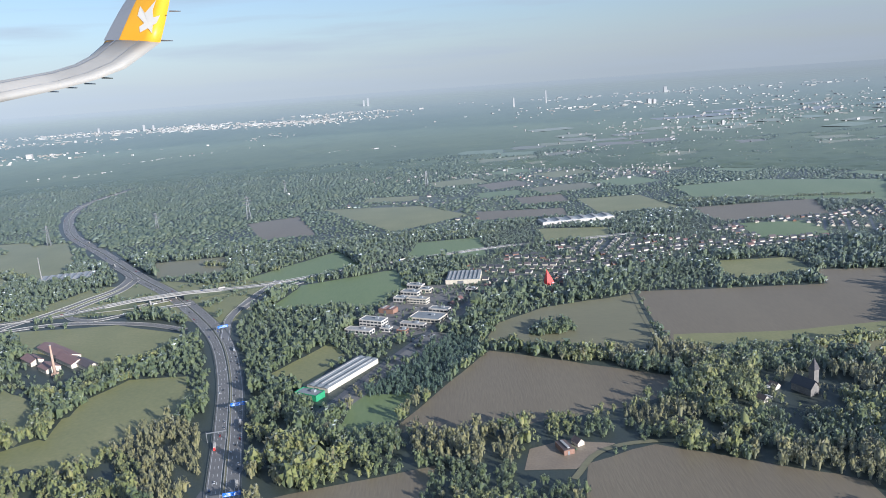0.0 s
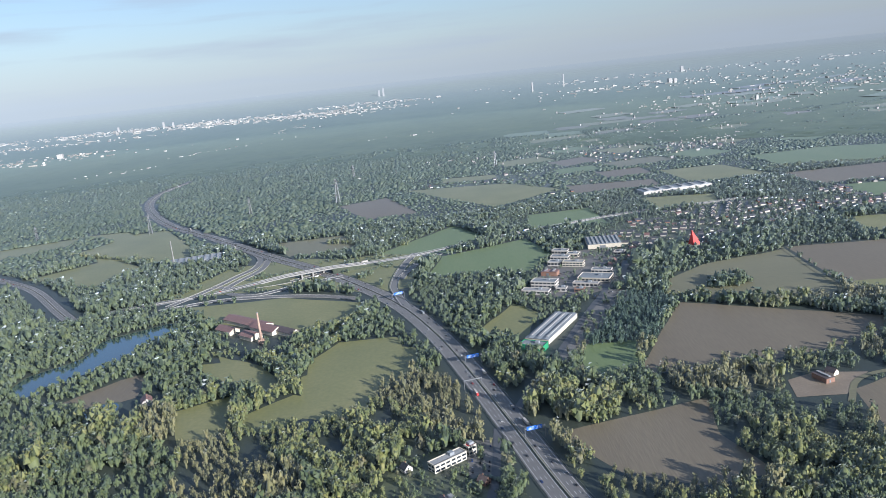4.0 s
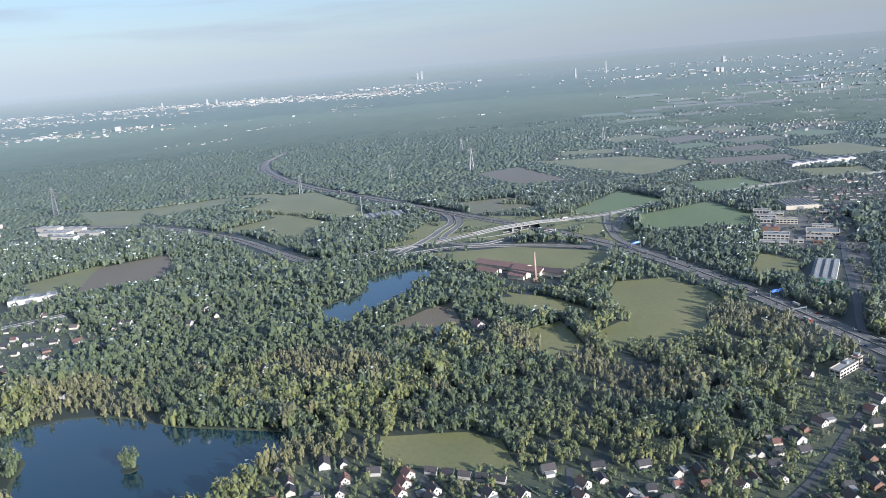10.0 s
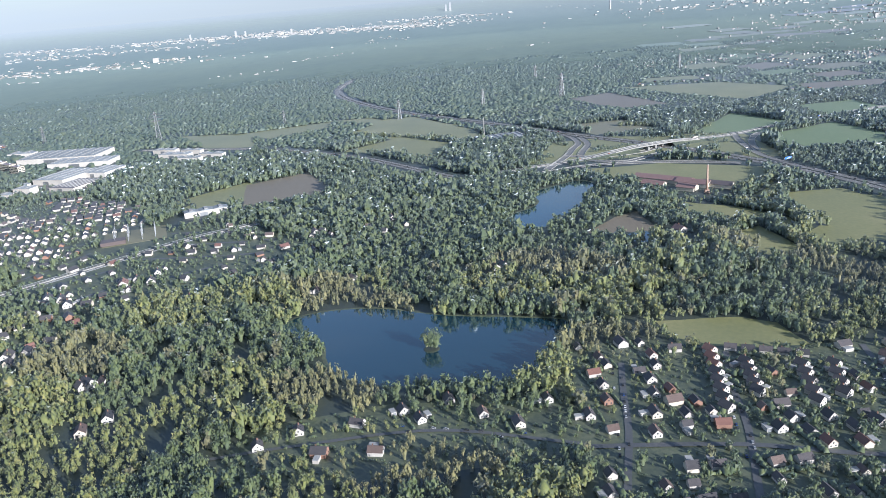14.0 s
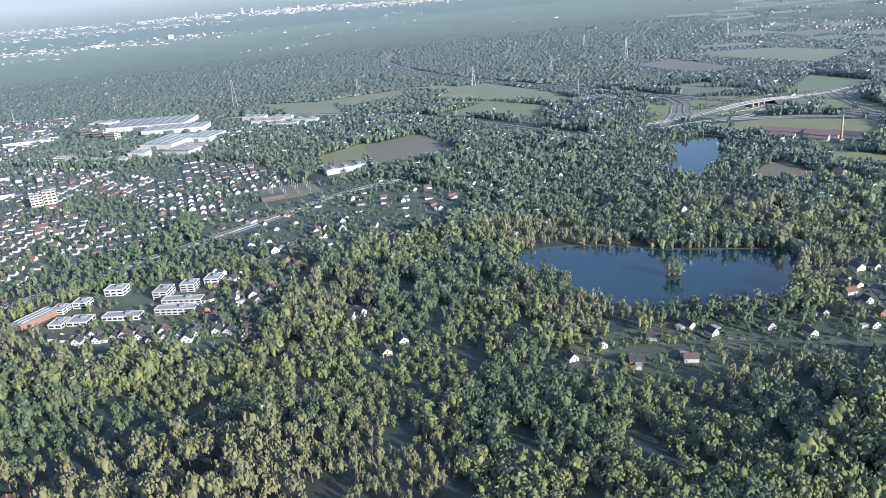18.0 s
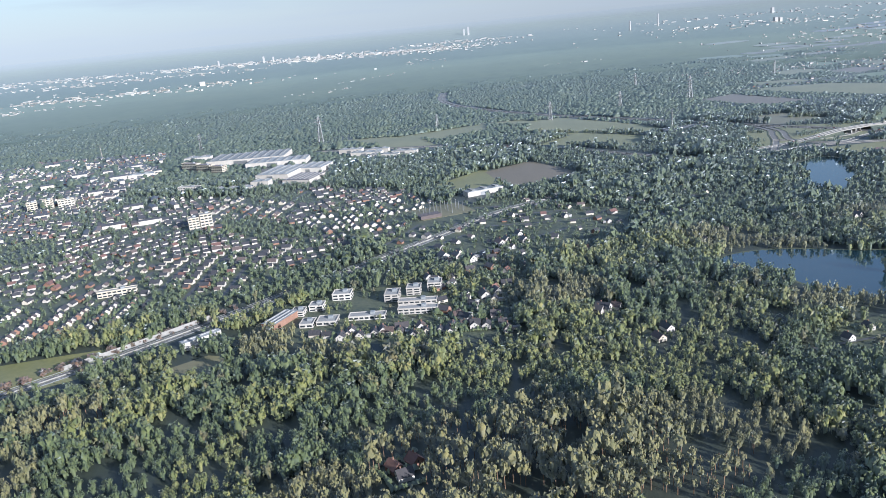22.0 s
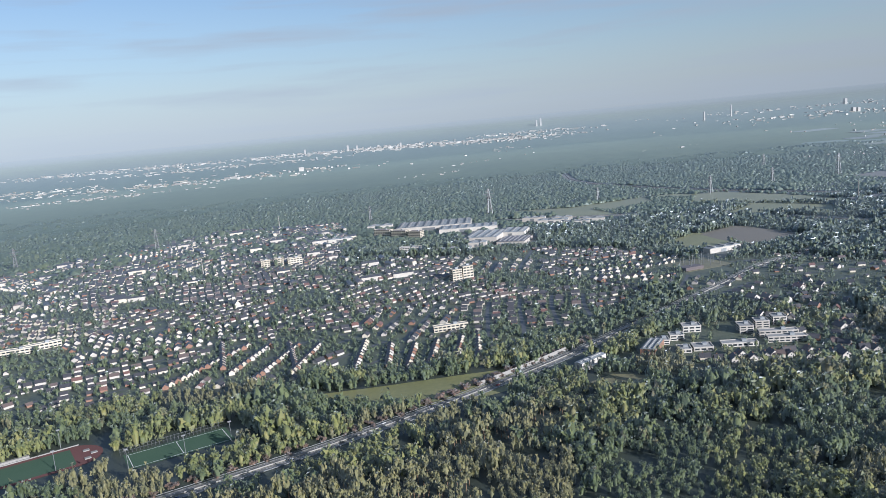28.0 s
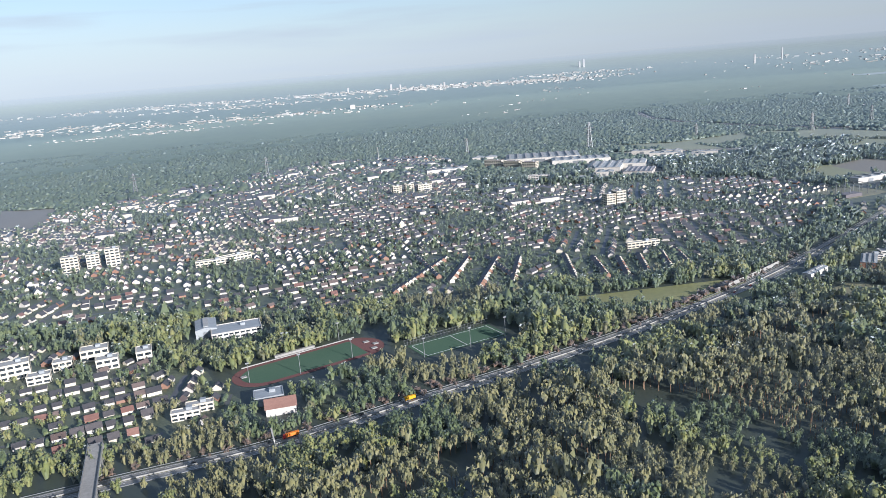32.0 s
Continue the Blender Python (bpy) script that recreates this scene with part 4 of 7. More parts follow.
# more houses of the estate, along its streets
for i in range(32):
    for j in range(16):
        x, y = -478 + 10.6 * i + 2.6 * (j % 2) + rng.uniform(-1.5, 1.5), 120 + 9.8 * j + rng.uniform(-1.2, 1.2)
        around = np.array([(x + u, y + v) for u in (-2.2, 0, 2.2) for v in (-2.2, 0, 2.2)])
        if inside(around[:, 0], around[:, 1], ESTATE).all() and (at_map(around[:, 0], around[:, 1]) != 1).all() and rng.random() < 0.66:
            house(x, y, rng.choice((0.15, 0.2, 1.6, 1.75)), None, rng.choice((0, 0, 0, 1, 2)), rng.choice((0, 0, 0, 2, 1)), False, "", rng.uniform(0.5, 0.68))

# small white cabins and sheds in the woods between the lakes
for i, (x, y) in enumerate(((-642, 492), (-634, 503), (-626, 492), (-593, 532), (-581, 523), (-597, 506), (-612, 478), (-505, 375), (-597, 386), (-487, 373), (-582, 490), (-619, 366), (-565, 505), (-751, 358), (-755, 396), (-744, 437), (-743, 488), (-724, 544), (-675, 549), (-660, 520), (-690, 500), (-700, 470), (-720, 410), (-670, 440), (-655, 410), (-640, 395))):
    house(x, y, rng.uniform(0, 1.5), (0, 1, 4)[i % 3], 0 if i % 4 else 1, (0, 0, 2)[i % 3], False, "cabins in the woods", rng.uniform(0.5, 0.66))
    stamp(x + 2, y - 8, 0, 7, 9, 0)

# the shopping and office quarter by the dual carriageway
for x, y, w, l, h, st, lab in ((-878, 322, 12, 9, 7, 2, "white flat-roofed office building with dark window rows"), (-893, 306, 9, 8, 6, 2, "small white office block with a flat roof"), (-904, 300, 8, 9, 5, 2, "grey-white office block with a flat roof"), (-845, 311, 9, 12, 8, 3, "white flat-roofed block of flats"),
                               (-831, 318, 9, 9, 8, 3, "white flat-roofed block of flats"), (-817, 323, 9, 10, 9, 3, "white flat-roofed block of flats"), (-829, 296, 24, 6, 6, 2, "long white terraced block with flat roof"), (-829, 283, 24, 6, 6, 2, "long white terraced block with flat roof"),
                               (-860, 282, 22, 7, 4, 1, "low white shop building with flat roof"), (-884, 281, 12, 10, 4, 1, "low white shop with flat grey roof"), (-896, 280, 8, 10, 4, 1, "low yellow-white shop building")):
    flat_block("office_building", x, y, -0.12, w * 1.02, l * 1.02, h * 0.6, lab, "office building", storeys=st, single=True, group="shops and offices")
shed_hall("market_hall", -914, 288, -0.5, 10, 24, 4, "grey hall with glazed ridged roof beside shops", "hall", 3, M_BRICK, M_GREYROOF)
shed_hall("hall", -958, 270, -0.85, 6, 24, 4, "low hall with a pale blue-white roof", "hall", 1)
for i in range(16):
    house(-890 + 7.2 * i + rng.uniform(-2, 2), 258 - 2.2 * i * 0.5 + rng.uniform(-3, 3) + (9 if i > 10 else 0), rng.choice((1.45, -0.1)), None, 0 if i % 3 else 1, None, True, "houses at the forest edge", 0.66)
for x, y, rot, k, wl_, rf in ((-868, 259, 0.1, 1, 0, 0), (-850, 256, 0.1, 0, 0, 0), (-839, 258, 1.6, 2, 0, 0), (-828, 255, 0.1, 1, 0, 2), (-812, 245, 0.0, 2, 0, 0), (-797, 251, 1.5, 1, 0, 0), (-780, 241, 0.1, 0, 0, 2), (-787, 297, 0.2, 3, 0, 0), (-784, 262, 1.5, 1, 1, 0), (-763, 407, 0.3, 3, 0, 1),
                             (-744, 409, 0.3, 1, 0, 0), (-798, 386, 0.4, 2, 0, 0), (-788, 374, 0.4, 1, 0, 0), (-808, 388, 0.4, 3, 0, 0), (-722, 256, 0.9, 3, 0, 0), (-842, 114, 0.6, 0, 2, 1), (-834, 117, 0.6, 1, 2, 1), (-838, 108, 1.9, 0, 0, 0)):
    house(x, y, rot, k, wl_, rf, True, "houses at the forest edge", 0.8)
    stamp(x, y - 8, 0.0, 9, 13, 0, 4 if y > 130 else 1)
for i in range(26):
    house(-800 + rng.uniform(-18, 34), 270 + rng.uniform(-10, 120), rng.uniform(0, 3), None, None, None, False, "houses at the forest edge", 0.66)

# motorway quarter: offices, halls, motel
for x, y, w, l, h, st, wm, rm, lab in ((-72, 608, 22, 11, 5.4, 2, M_WHITE, M_GREYROOF, "white two-storey office building with dark window rows"), (-82, 590, 24, 8, 3.2, 1, M_WHITE, M_FLATROOF, "low white annexe with a flat roof"), (-60, 590, 9, 6, 3, 1, M_WHITE, M_FLATROOF, "small white flat-roofed annexe"),
                                      (-36, 665, 20, 8, 4.6, 2, M_CREAM, M_FLATROOF, "long cream commercial building with flat roof"), (-52, 674, 13, 8, 4, 1, M_WHITE, M_GREYROOF, "white workshop with a grey roof"), (-38, 596, 22, 6, 3.4, 1, M_WHITE, M_FLATROOF, "white shop front with a flat roof"),
                                      (-26, 614, 28, 18, 3.2, 1, M_CREAM, M_GREYROOF, "low supermarket with a wide dark grey roof"), (-16, 634, 18, 8, 3.2, 1, M_WHITE, M_GREYROOF, "low white shop with a grey roof"), (-44, 694, 18, 9, 3.6, 1, M_WHITE, M_GREYROOF, "low white workshop with a grey roof"),
                                      (-30, 700, 12, 9, 3.6, 1, M_CREAM, M_GREYROOF, "cream workshop with a grey roof"), (-40, 716, 16, 8, 4, 1, M_WHITE, M_GREYROOF, "white workshop at the field edge"), (-46, 582, 8, 6, 3, 1, M_BRICK, M_FLATROOF, "small brick shop with a flat roof"), (14, 690, 10, 7, 3.4, 1, M_WHITE, M_TILE_BROWN, "white house block with brown roof")):
    flat_block("commercial_building", x, y, -0.45, w, l, h, lab, "commercial building", wm, rm, st, True, "commercial quarter", 3.0, single=w > 20)
shed_hall("solar_hall", 8, 738, -0.1, 34, 36, 4.6, "hall with rows of solar panels on its roof", "hall", 8, M_CREAM, M_GREYROOF)
shed_hall("brick_hall", -62, 642, -0.45, 15, 9, 4, "brick hall with a red sheet roof", "hall", 2, M_BRICK, M_TILE_RED)
for x, y in ((18, 672), (2, 664), (26, 684), (-4, 650), (30, 700), (36, 676)):
    house(x, y, rng.uniform(0, 3), None, 0, rng.choice((1, 2)), True, "houses of the commercial quarter", 0.62)
shed_hall("garden_centre", -83, 497, -0.53, 18, 58, 3.4, "long grey-roofed garden centre hall", "hall", 3, M_CREAM, M_GREYROOF)
flat_block("green_hall", -101, 463, -0.53, 18, 9, 3.8, "green-clad end of the garden centre", "hall", M_GREEN, M_GREYROOF, 1, False)
flat_block("motel", -164, 317, 0.62, 20, 6, 4.2, "long cream two-storey motel with flat roof", "motel", M_CREAM, M_FLATROOF, 2, single=True)
flat_block("motel_annexe", -152, 326, 0.62, 5, 4, 4.8, "cream motel annexe with a red roof", "motel", M_CREAM, M_RED, 2)
shed_hall("blue_hall", 168, 1008, 0.15, 100, 24, 4, "wide hall with a blue-grey roof", "hall", 6, M_WHITE, M_METALROOF)
shed_hall("greenhouse", -457, 856, 0.25, 60, 32, 3.4, "greenhouse complex with pale blue glass roofs", "greenhouse", 8, M_METALROOF, M_METALROOF)
shed_hall("barn", 52, 370, 0.3, 6, 11, 3, "low farm barn with a brown roof", "barn", 1, M_BRICK, M_TILE_BROWN)

M_STACK = mat("pale_brick", [(0.3, 0.2, 0.15), (0.4, 0.28, 0.21), (0.46, 0.34, 0.26)], 1.5, 0.3, rough=0.85, bump=0.3)
# old brickworks with its tall chimney
for x, y, w, l, rm in ((-336, 590, 13, 34, M_TILE_RED), (-322, 578, 13, 36, M_TILE_RED), (-308, 562, 12, 30, M_TILE_RED), (-342, 568, 10, 20, M_TILE_RED), (-318, 548, 11, 16, M_TILE_RED), (-290, 550, 9, 26, M_TILE_BROWN)):
    wall, roof = gable_meshes(w, l, 3.2, 2.4)
    ob = thing("brickworks_shed", Matrix.Translation((x, y, 0)) @ Matrix.Rotation(0.85, 4, "Z"), "brick works shed with a faded tiled roof", "shed", "brickworks sheds")
    part("wall", variant(wall, M_CREAM), ob)
    part("roof", variant(roof, rm), ob)
    stamp(x, y, 0.85, w, l, 6)
stack = thing("factory_chimney", pose(-306, 533, 0), "tall tapered pale brick factory chimney", "chimney")
part("shaft", Build().beam((0, 0, 0), (0, 0, 25), 1.25, 0.62, 14).mesh("shaft", M_STACK, True), stack)
part("base", Build().box(-1.9, -1.9, 0, 1.9, 1.9, 3).mesh("base", M_STACK), stack)
part("rim", Build().beam((0, 0, 24.6), (0, 0, 25.2), 0.85, 0.85, 14).mesh("rim", M_CONCRETE), stack)
stamp(-318, 545, 0.85, 40, 30, 0)
stamp(-314, 520, 0.5, 56, 34, 0, 4)

# the country house with the white gable
ob = house(-360, 434, 0.4, 3, 0, 1, True, "", 0.85)
tagged(ob, "white country house with a steep red roof in a clearing")
stamp(-362, 430, 0.4, 24, 30, 4)
stamp(-358, 416, 0.2, 22, 26, 0)
stamp(-390, 404, 0, 28, 18, 0)

# the church with the bright red spire roof
church = thing("church", pose(88, 690, 0, 0, 0, 20), "modern church with a steep bright red tent roof", "church")
part("wall", Build().box(-3.6, -3.6, 0, 3.6, 3.6, 2.6).mesh("wall", M_WHITE), church)
part("roof", mesh_of("roof", [(-4.3, -4.3, 2.6), (4.3, -4.3, 2.6), (4.3, 4.3, 2.6), (-4.3, 4.3, 2.6), (-1.5, 2, 17)], [(0, 1, 4), (1, 2, 4), (2, 3, 4), (3, 0, 4), (3, 2, 1, 0)], M_RED), church, "steep bright red tent roof")
part("cross", Build().beam((-1.5, 2, 16.6), (-1.5, 2, 18.6), 0.1).beam((-2.0, 2, 18.0), (-1.0, 2, 18.0), 0.09).mesh("cross", M_STEEL), church)
stamp(88, 690, 0.3, 16, 16, 3)

# the manor between the fields
manor = thing("manor", pose(205, 424, 0, 0, 0, 25), "old grey stone manor with a pointed tower among trees", "manor")
wall, roof = gable_meshes(7, 14, 5, 4)
part("wall", variant(wall, M_STONE), manor)
part("roof", variant(roof, M_TILE_DARK), manor)
part("tower", Build().box(5, -2, 0, 9, 2, 13).mesh("tower", M_STONE), manor)
part("tower_roof", mesh_of("tower_roof", [(4.6, -2.4, 13), (9.4, -2.4, 13), (9.4, 2.4, 13), (4.6, 2.4, 13), (7, 0, 20)], [(0, 1, 4), (1, 2, 4), (2, 3, 4), (3, 0, 4), (3, 2, 1, 0)], M_TILE_DARK), manor)
stamp(205, 424, 0.4, 30, 30, 0)
stamp(198, 402, 0.3, 44, 24, 0, 4)
stamp(222, 436, 0.3, 26, 30, 0, 4)
for x, y in ((190, 432), (120, 391), (60, 376), (176, 415)):
    house(x, y, 0.5, None, 1, 2, False, "manor farm buildings", 0.7)

# town landmarks: tower blocks, long blocks, factory
for x, y, w, l, h in ((-1037, 557, 10, 10, 12), (-1026, 560, 11, 10, 14), (-1537, 430, 14, 9, 13), (-1521, 440, 11, 9, 12), (-1503, 441, 12, 10, 16), (-1270, 730, 11, 8, 10), (-1255, 738, 11, 9, 10), (-1236, 742, 18, 8, 8)):
    flat_block("tower_block", x, y, 0.35, w, l, h, "cream-white residential tower block with rows of windows", "tower block", M_CREAM, M_FLATROOF, int(h / 2.4), True, "tower blocks of the town")
for x, y, w, l, h, rot in ((-1045, 377, 27, 5, 4.4, 0.2), (-1390, 428, 30, 6, 5, 0.55), (-1405, 416, 28, 6, 4.6, 0.3), (-1441, 180, 15.3, 9.6, 8.8, 0.5), (-1418, 188, 10.2, 8.0, 5.4, 0.4), (-1406, 202, 15.3, 9.6, 6.8, 0.4), (-1391, 186, 11.9, 8.0, 6.1, 0.4), (-1374, 196, 8.5, 11.2, 6.1, 0.4), (-1422, 170, 11.9, 7.2, 4.8, 0.4), (-1320, 113, 13, 5, 4, 0.3), (-1316, 121, 13, 5, 4, 0.3)):
    flat_block("apartment_block", x, y, rot, w, l, h, "cream apartment block with balconies and flat roof", "apartment block", M_CREAM, M_FLATROOF, max(2, int(h / 2.7)), True, "apartment blocks of the town")
for x, y, w, l, h, rot, bays, roof in ((-1062, 962, 112, 60, 7, -0.06, 9, M_GREYROOF), (-1012, 905, 84, 34, 6, -0.06, 7, M_METALROOF), (-992, 812, 44, 62, 6.5, -0.3, 4, M_METALROOF), (-952, 828, 34, 40, 6, -0.3, 3, M_METALROOF), (-958, 762, 36, 44, 4.5, -0.35, 6, M_TILE_BROWN), (-1006, 742, 22, 14, 8, -0.2, 2, M_METALROOF), (-1022, 728, 16, 9, 5, -0.2, 1, M_METALROOF),
                                       (-1046, 732, 34, 9, 4.5, -0.2, 2, M_METALROOF), (-912, 938, 34, 12, 6, -0.25, 3, M_METALROOF), (-888, 905, 44, 14, 5, -0.25, 3, M_METALROOF), (-862, 872, 40, 10, 5, -0.3, 3, M_GREYROOF), (-872, 925, 30, 9, 5, -0.25, 2, M_METALROOF), (-835, 890, 36, 9, 4.5, -0.3, 2, M_METALROOF), (-1150, 1010, 40, 14, 5, -0.1, 2, M_METALROOF), (-1200, 900, 34, 12, 5, 0.1, 2, M_METALROOF), (-1030, 775, 20, 12, 5, -0.2, 2, M_METALROOF)):
    shed_hall("factory_hall", x, y, rot, w, l, h, "large white factory hall with a ridged roof", "factory hall", bays, None, roof)
flat_block("factory_office", -1090, 740, -0.2, 26, 9, 9, "white flat-roofed factory office with window rows", "office building", M_WHITE, M_FLATROOF, 4)
for x, y, w in ((-1138, 925, 30), (-1112, 900, 26), (-1088, 878, 22)):
    flat_block("hostel_block", x, y, -0.6, w, 9, 9, "orange-cream block of flats beside the factory", "apartment block", M_CREAM, M_TILE_RED, 4, group="flats beside the factory")
mark([(-796, 542), (-738, 572), (-735, 606), (-790, 590)], 1)
shed_hall("white_hall", -757, 592, 0.38, 40, 11, 5, "long low white hall beside a brown field", "hall", 3, None, M_GREYROOF)

# school with glass roof, gym and red-roofed clubhouse
flat_block("school", -1330, 230, 0.35, 30, 18, 4.6, "white school building with courtyards", "school", M_WHITE, M_METALROOF, 2)
shed_hall("school_hall", -1351, 236, 0.35, 13, 22, 5.5, "school hall with a sloping glazed roof", "hall", 1, M_METALROOF, M_METALROOF)
wall, roof = gable_meshes(8, 14, 4, 3)
ob = thing("clubhouse", pose(-1275, 114, 0, 0, 0, 105), "white clubhouse with a bright red tiled roof", "clubhouse")
part("wall", wall, ob)
part("roof", variant(roof, M_TILE_RED), ob)
stamp(-1275, 114, 1.8, 10, 15, 4)
flat_block("gym", -1284, 127, 0.3, 14, 11, 4, "grey flat-roofed gymnasium beside the clubhouse", "gymnasium", M_METALROOF, M_METALROOF, 1, False)

# ---- sports ground ----
sports = thing("running_track", pose(-1273, 176, 0, 0, 0, 34), "red oval running track round a green pitch", "sports ground", kind="structure")
oval = [(-26 + 13 * math.cos(a), 13 * math.sin(a)) for a in np.linspace(math.pi / 2, 3 * math.pi / 2, 14)] + [(26 + 13 * math.cos(a), 13 * math.sin(a)) for a in np.linspace(-math.pi / 2, math.pi / 2, 14)]
part("track", flat("track", [(x * 1.12, y * 1.2) for x, y in oval], 0.12, M_TRACK), sports, "red track surface")
part("pitch", flat("pitch", [(min(x, 29) * 1.0, y * 0.94) for x, y in oval], 0.16, M_TURF), sports, "green pitch")
part("kerb", Build().box(-34, 15.9, 0, 34, 16.5, 0.5).mesh("kerb", M_CONCRETE), sports, "long pale kerb beside the track")
for u, v in ((36, 4), (39, -2), (35, -8), (-37, 3)):
    part("landing_mat", Build().box(u - 1.6, v - 1.2, 0.13, u + 1.6, v + 1.2, 0.6).mesh("landing_mat", M_CONCRETE), sports, "pale landing mat")
part("stand", Build().box(-14, 18, 0, 10, 20, 1.2).mesh("stand", M_CONCRETE), sports)
stamp(-1270, 171, radians(34), 88, 40, 5)
pitch = thing("football_pitch", pose(-1192, 193, 0, 0, 0, 31), "green artificial turf pitch with white markings", "sports ground", kind="structure")
part("turf", flat("turf", [(-27, -11), (27, -11), (27, 11), (-27, 11)], 0.12, M_TURF), pitch)
b = Build()
for x0, y0, x1, y1 in ((-25, -9.5, 25, -9.2), (-25, 9.2, 25, 9.5), (-25, -9.2, -24.7, 9.2), (24.7, -9.2, 25, 9.2), (-0.15, -9.2, 0.15, 9.2)):
    b.add([(x0, y0, 0.16), (x1, y0, 0.16), (x1, y1, 0.16), (x0, y1, 0.16)], [(0, 1, 2, 3)])
part("markings", b.mesh("markings", M_LINE), pitch)
fence = Build()
for i in range(28):
    fence.beam((-28 + 2 * i, 12.5, 0), (-28 + 2 * i, 12.5, 3.2), 0.09)
fence.beam((-28, 12.5, 3.2), (28, 12.5, 3.2), 0.08).beam((-28, 12.5, 1.6), (28, 12.5, 1.6), 0.06)
part("ball_fence", fence.mesh("ball_fence", M_STEEL), pitch, "tall grey ball fence")
stamp(-1189, 188, radians(31), 64, 36, 5)
MAST = Build().beam((0, 0, 0), (0, 0, 11), 0.2, 0.1, 6).box(-0.9, -0.2, 10.6, 0.9, 0.2, 11.3).mesh("floodlight", M_STEEL)
for x, y in ((-1300, 150), (-1275, 158), (-1250, 176), (-1292, 194), (-1262, 205), (-1210, 170), (-1185, 182), (-1165, 196)):
    lamp = thing("floodlight_mast", pose(x, y, 0, 0, 0, 30), "slim grey floodlight mast beside the pitch", "floodlight", "floodlight masts")
    part("mast", MAST, lamp)

# substation
sub = thing("substation", pose(-803, 534, 0, 0, 0, 20), "electric substation with grey gantries on a gravel yard", "substation")
part("yard", Build().box(-26, -22, 0, 26, 22, 0.2).mesh("yard", M_STUBBLE), sub)
for i in range(4):
    for j in range(2):
        part("gantry", Build().beam((0, -5, 0), (0, -5, 8.5), 0.35, 0.25, 5).beam((0, 5, 0), (0, 5, 8.5), 0.35, 0.25, 5).beam((0, -6, 7.6), (0, 6, 7.6), 0.3).mesh("gantry", M_STEEL), sub, "", Matrix.Translation((-16 + 11 * i, -8 + 17 * j, 0.2)))
part("control_house", Build().box(-11, -5, 0.2, 9, 6, 3.2).mesh("control_house", M_TILE_BROWN), sub, "", Matrix.Translation((-16, -14, 0)))
stamp(-803, 534, 0.35, 52, 44, 2)
stamp(-800, 500, 0.35, 50, 26, 0)

# garages and garden sheds beside the houses
GARAGE_WALL = Build().box(-1.5, -2.6, 0, 1.5, 2.6, 2.1).mesh("wall", M_WHITE)
GARAGE_ROOF = Build().box(-1.65, -2.75, 2.1, 1.65, 2.75, 2.3).mesh("roof", M_FLATROOF)
GARAGE_DOOR = Build().box(-1.2, -2.68, 0.05, 1.2, -2.58, 1.8).mesh("door", M_STEEL)
sheds = [o for o in scene.objects if o.name.startswith("house") and o.parent is None]
for o in sheds:
    if rng.random() < 0.36:
        m = o.matrix_basis @ Matrix.Translation((rng.choice((-8.4, 8.4)), rng.uniform(-2, 4), 0))
        m = Matrix.Translation(m.translation) @ Matrix.Rotation(o.matrix_basis.to_euler().z + rng.choice((0, 1.57)), 4, "Z") @ Matrix.Scale(0.8, 4)
        if at_map(np.array([m.translation.x]), np.array([m.translation.y]))[0] != 1 or rng.random() < 0.4:
            g = thing("garage", m, "small flat-roofed white garage in a garden", "garage", "garages beside the houses")
            part("wall", GARAGE_WALL, g)
            part("roof", GARAGE_ROOF, g)
            part("door", GARAGE_DOOR, g)

# ---- towns: rows of houses along streets ----
TOWNS = [
    ([(-960, 352), (-905, 400), (-842, 486), (-800, 560), (-850, 660), (-930, 700), (-1040, 700), (-1180, 760), (-1180, 900), (-1230, 1120), (-1440, 1150), (-1560, 1000), (-1700, 800), (-1760, 700), (-1700, 480), (-1600, 330), (-1480, 262), (-1380, 262), (-1290, 262), (-1230, 285), (-1150, 285), (-1010, 292)], 0.32, 12.2, 0),
    ([(-1560, 262), (-1480, 240), (-1370, 185), (-1330, 170), (-1300, 130), (-1300, 108), (-1335, 84), (-1400, 80), (-1480, 100), (-1620, 160)], 0.5, 11.6, 0),
    ([(-870, 470), (-760, 560), (-700, 540), (-640, 470), (-660, 410), (-760, 340), (-800, 400), (-850, 420)], 0.5, 17.0, 1),
    ([(20, 705), (110, 700), (250, 770), (420, 800), (640, 880), (560, 980), (320, 905), (100, 860), (10, 800)], 0.15, 12.6, 0),
    ([(-60, 640), (-20, 640), (30, 690), (20, 720), (-50, 700)], 0.3, 18.0, 1),
    ([(120, 1290), (420, 1420), (380, 1640), (140, 1560)], 0.2, 20.0, 1),
    ([(-150, 1080), (20, 1040), (120, 1180), (-20, 1330), (-180, 1300)], 0.2, 30.0, 2),
]
plots = []


def park(x, y):
    """How leafy a part of the town is, -1 to 1."""
    return (np.sin(x * 0.031 + 0.7 * np.sin(y * 0.027)) + np.sin(y * 0.038 + 1.3 * np.sin(x * 0.019)) + np.sin((x + y) * 0.055)) / 3


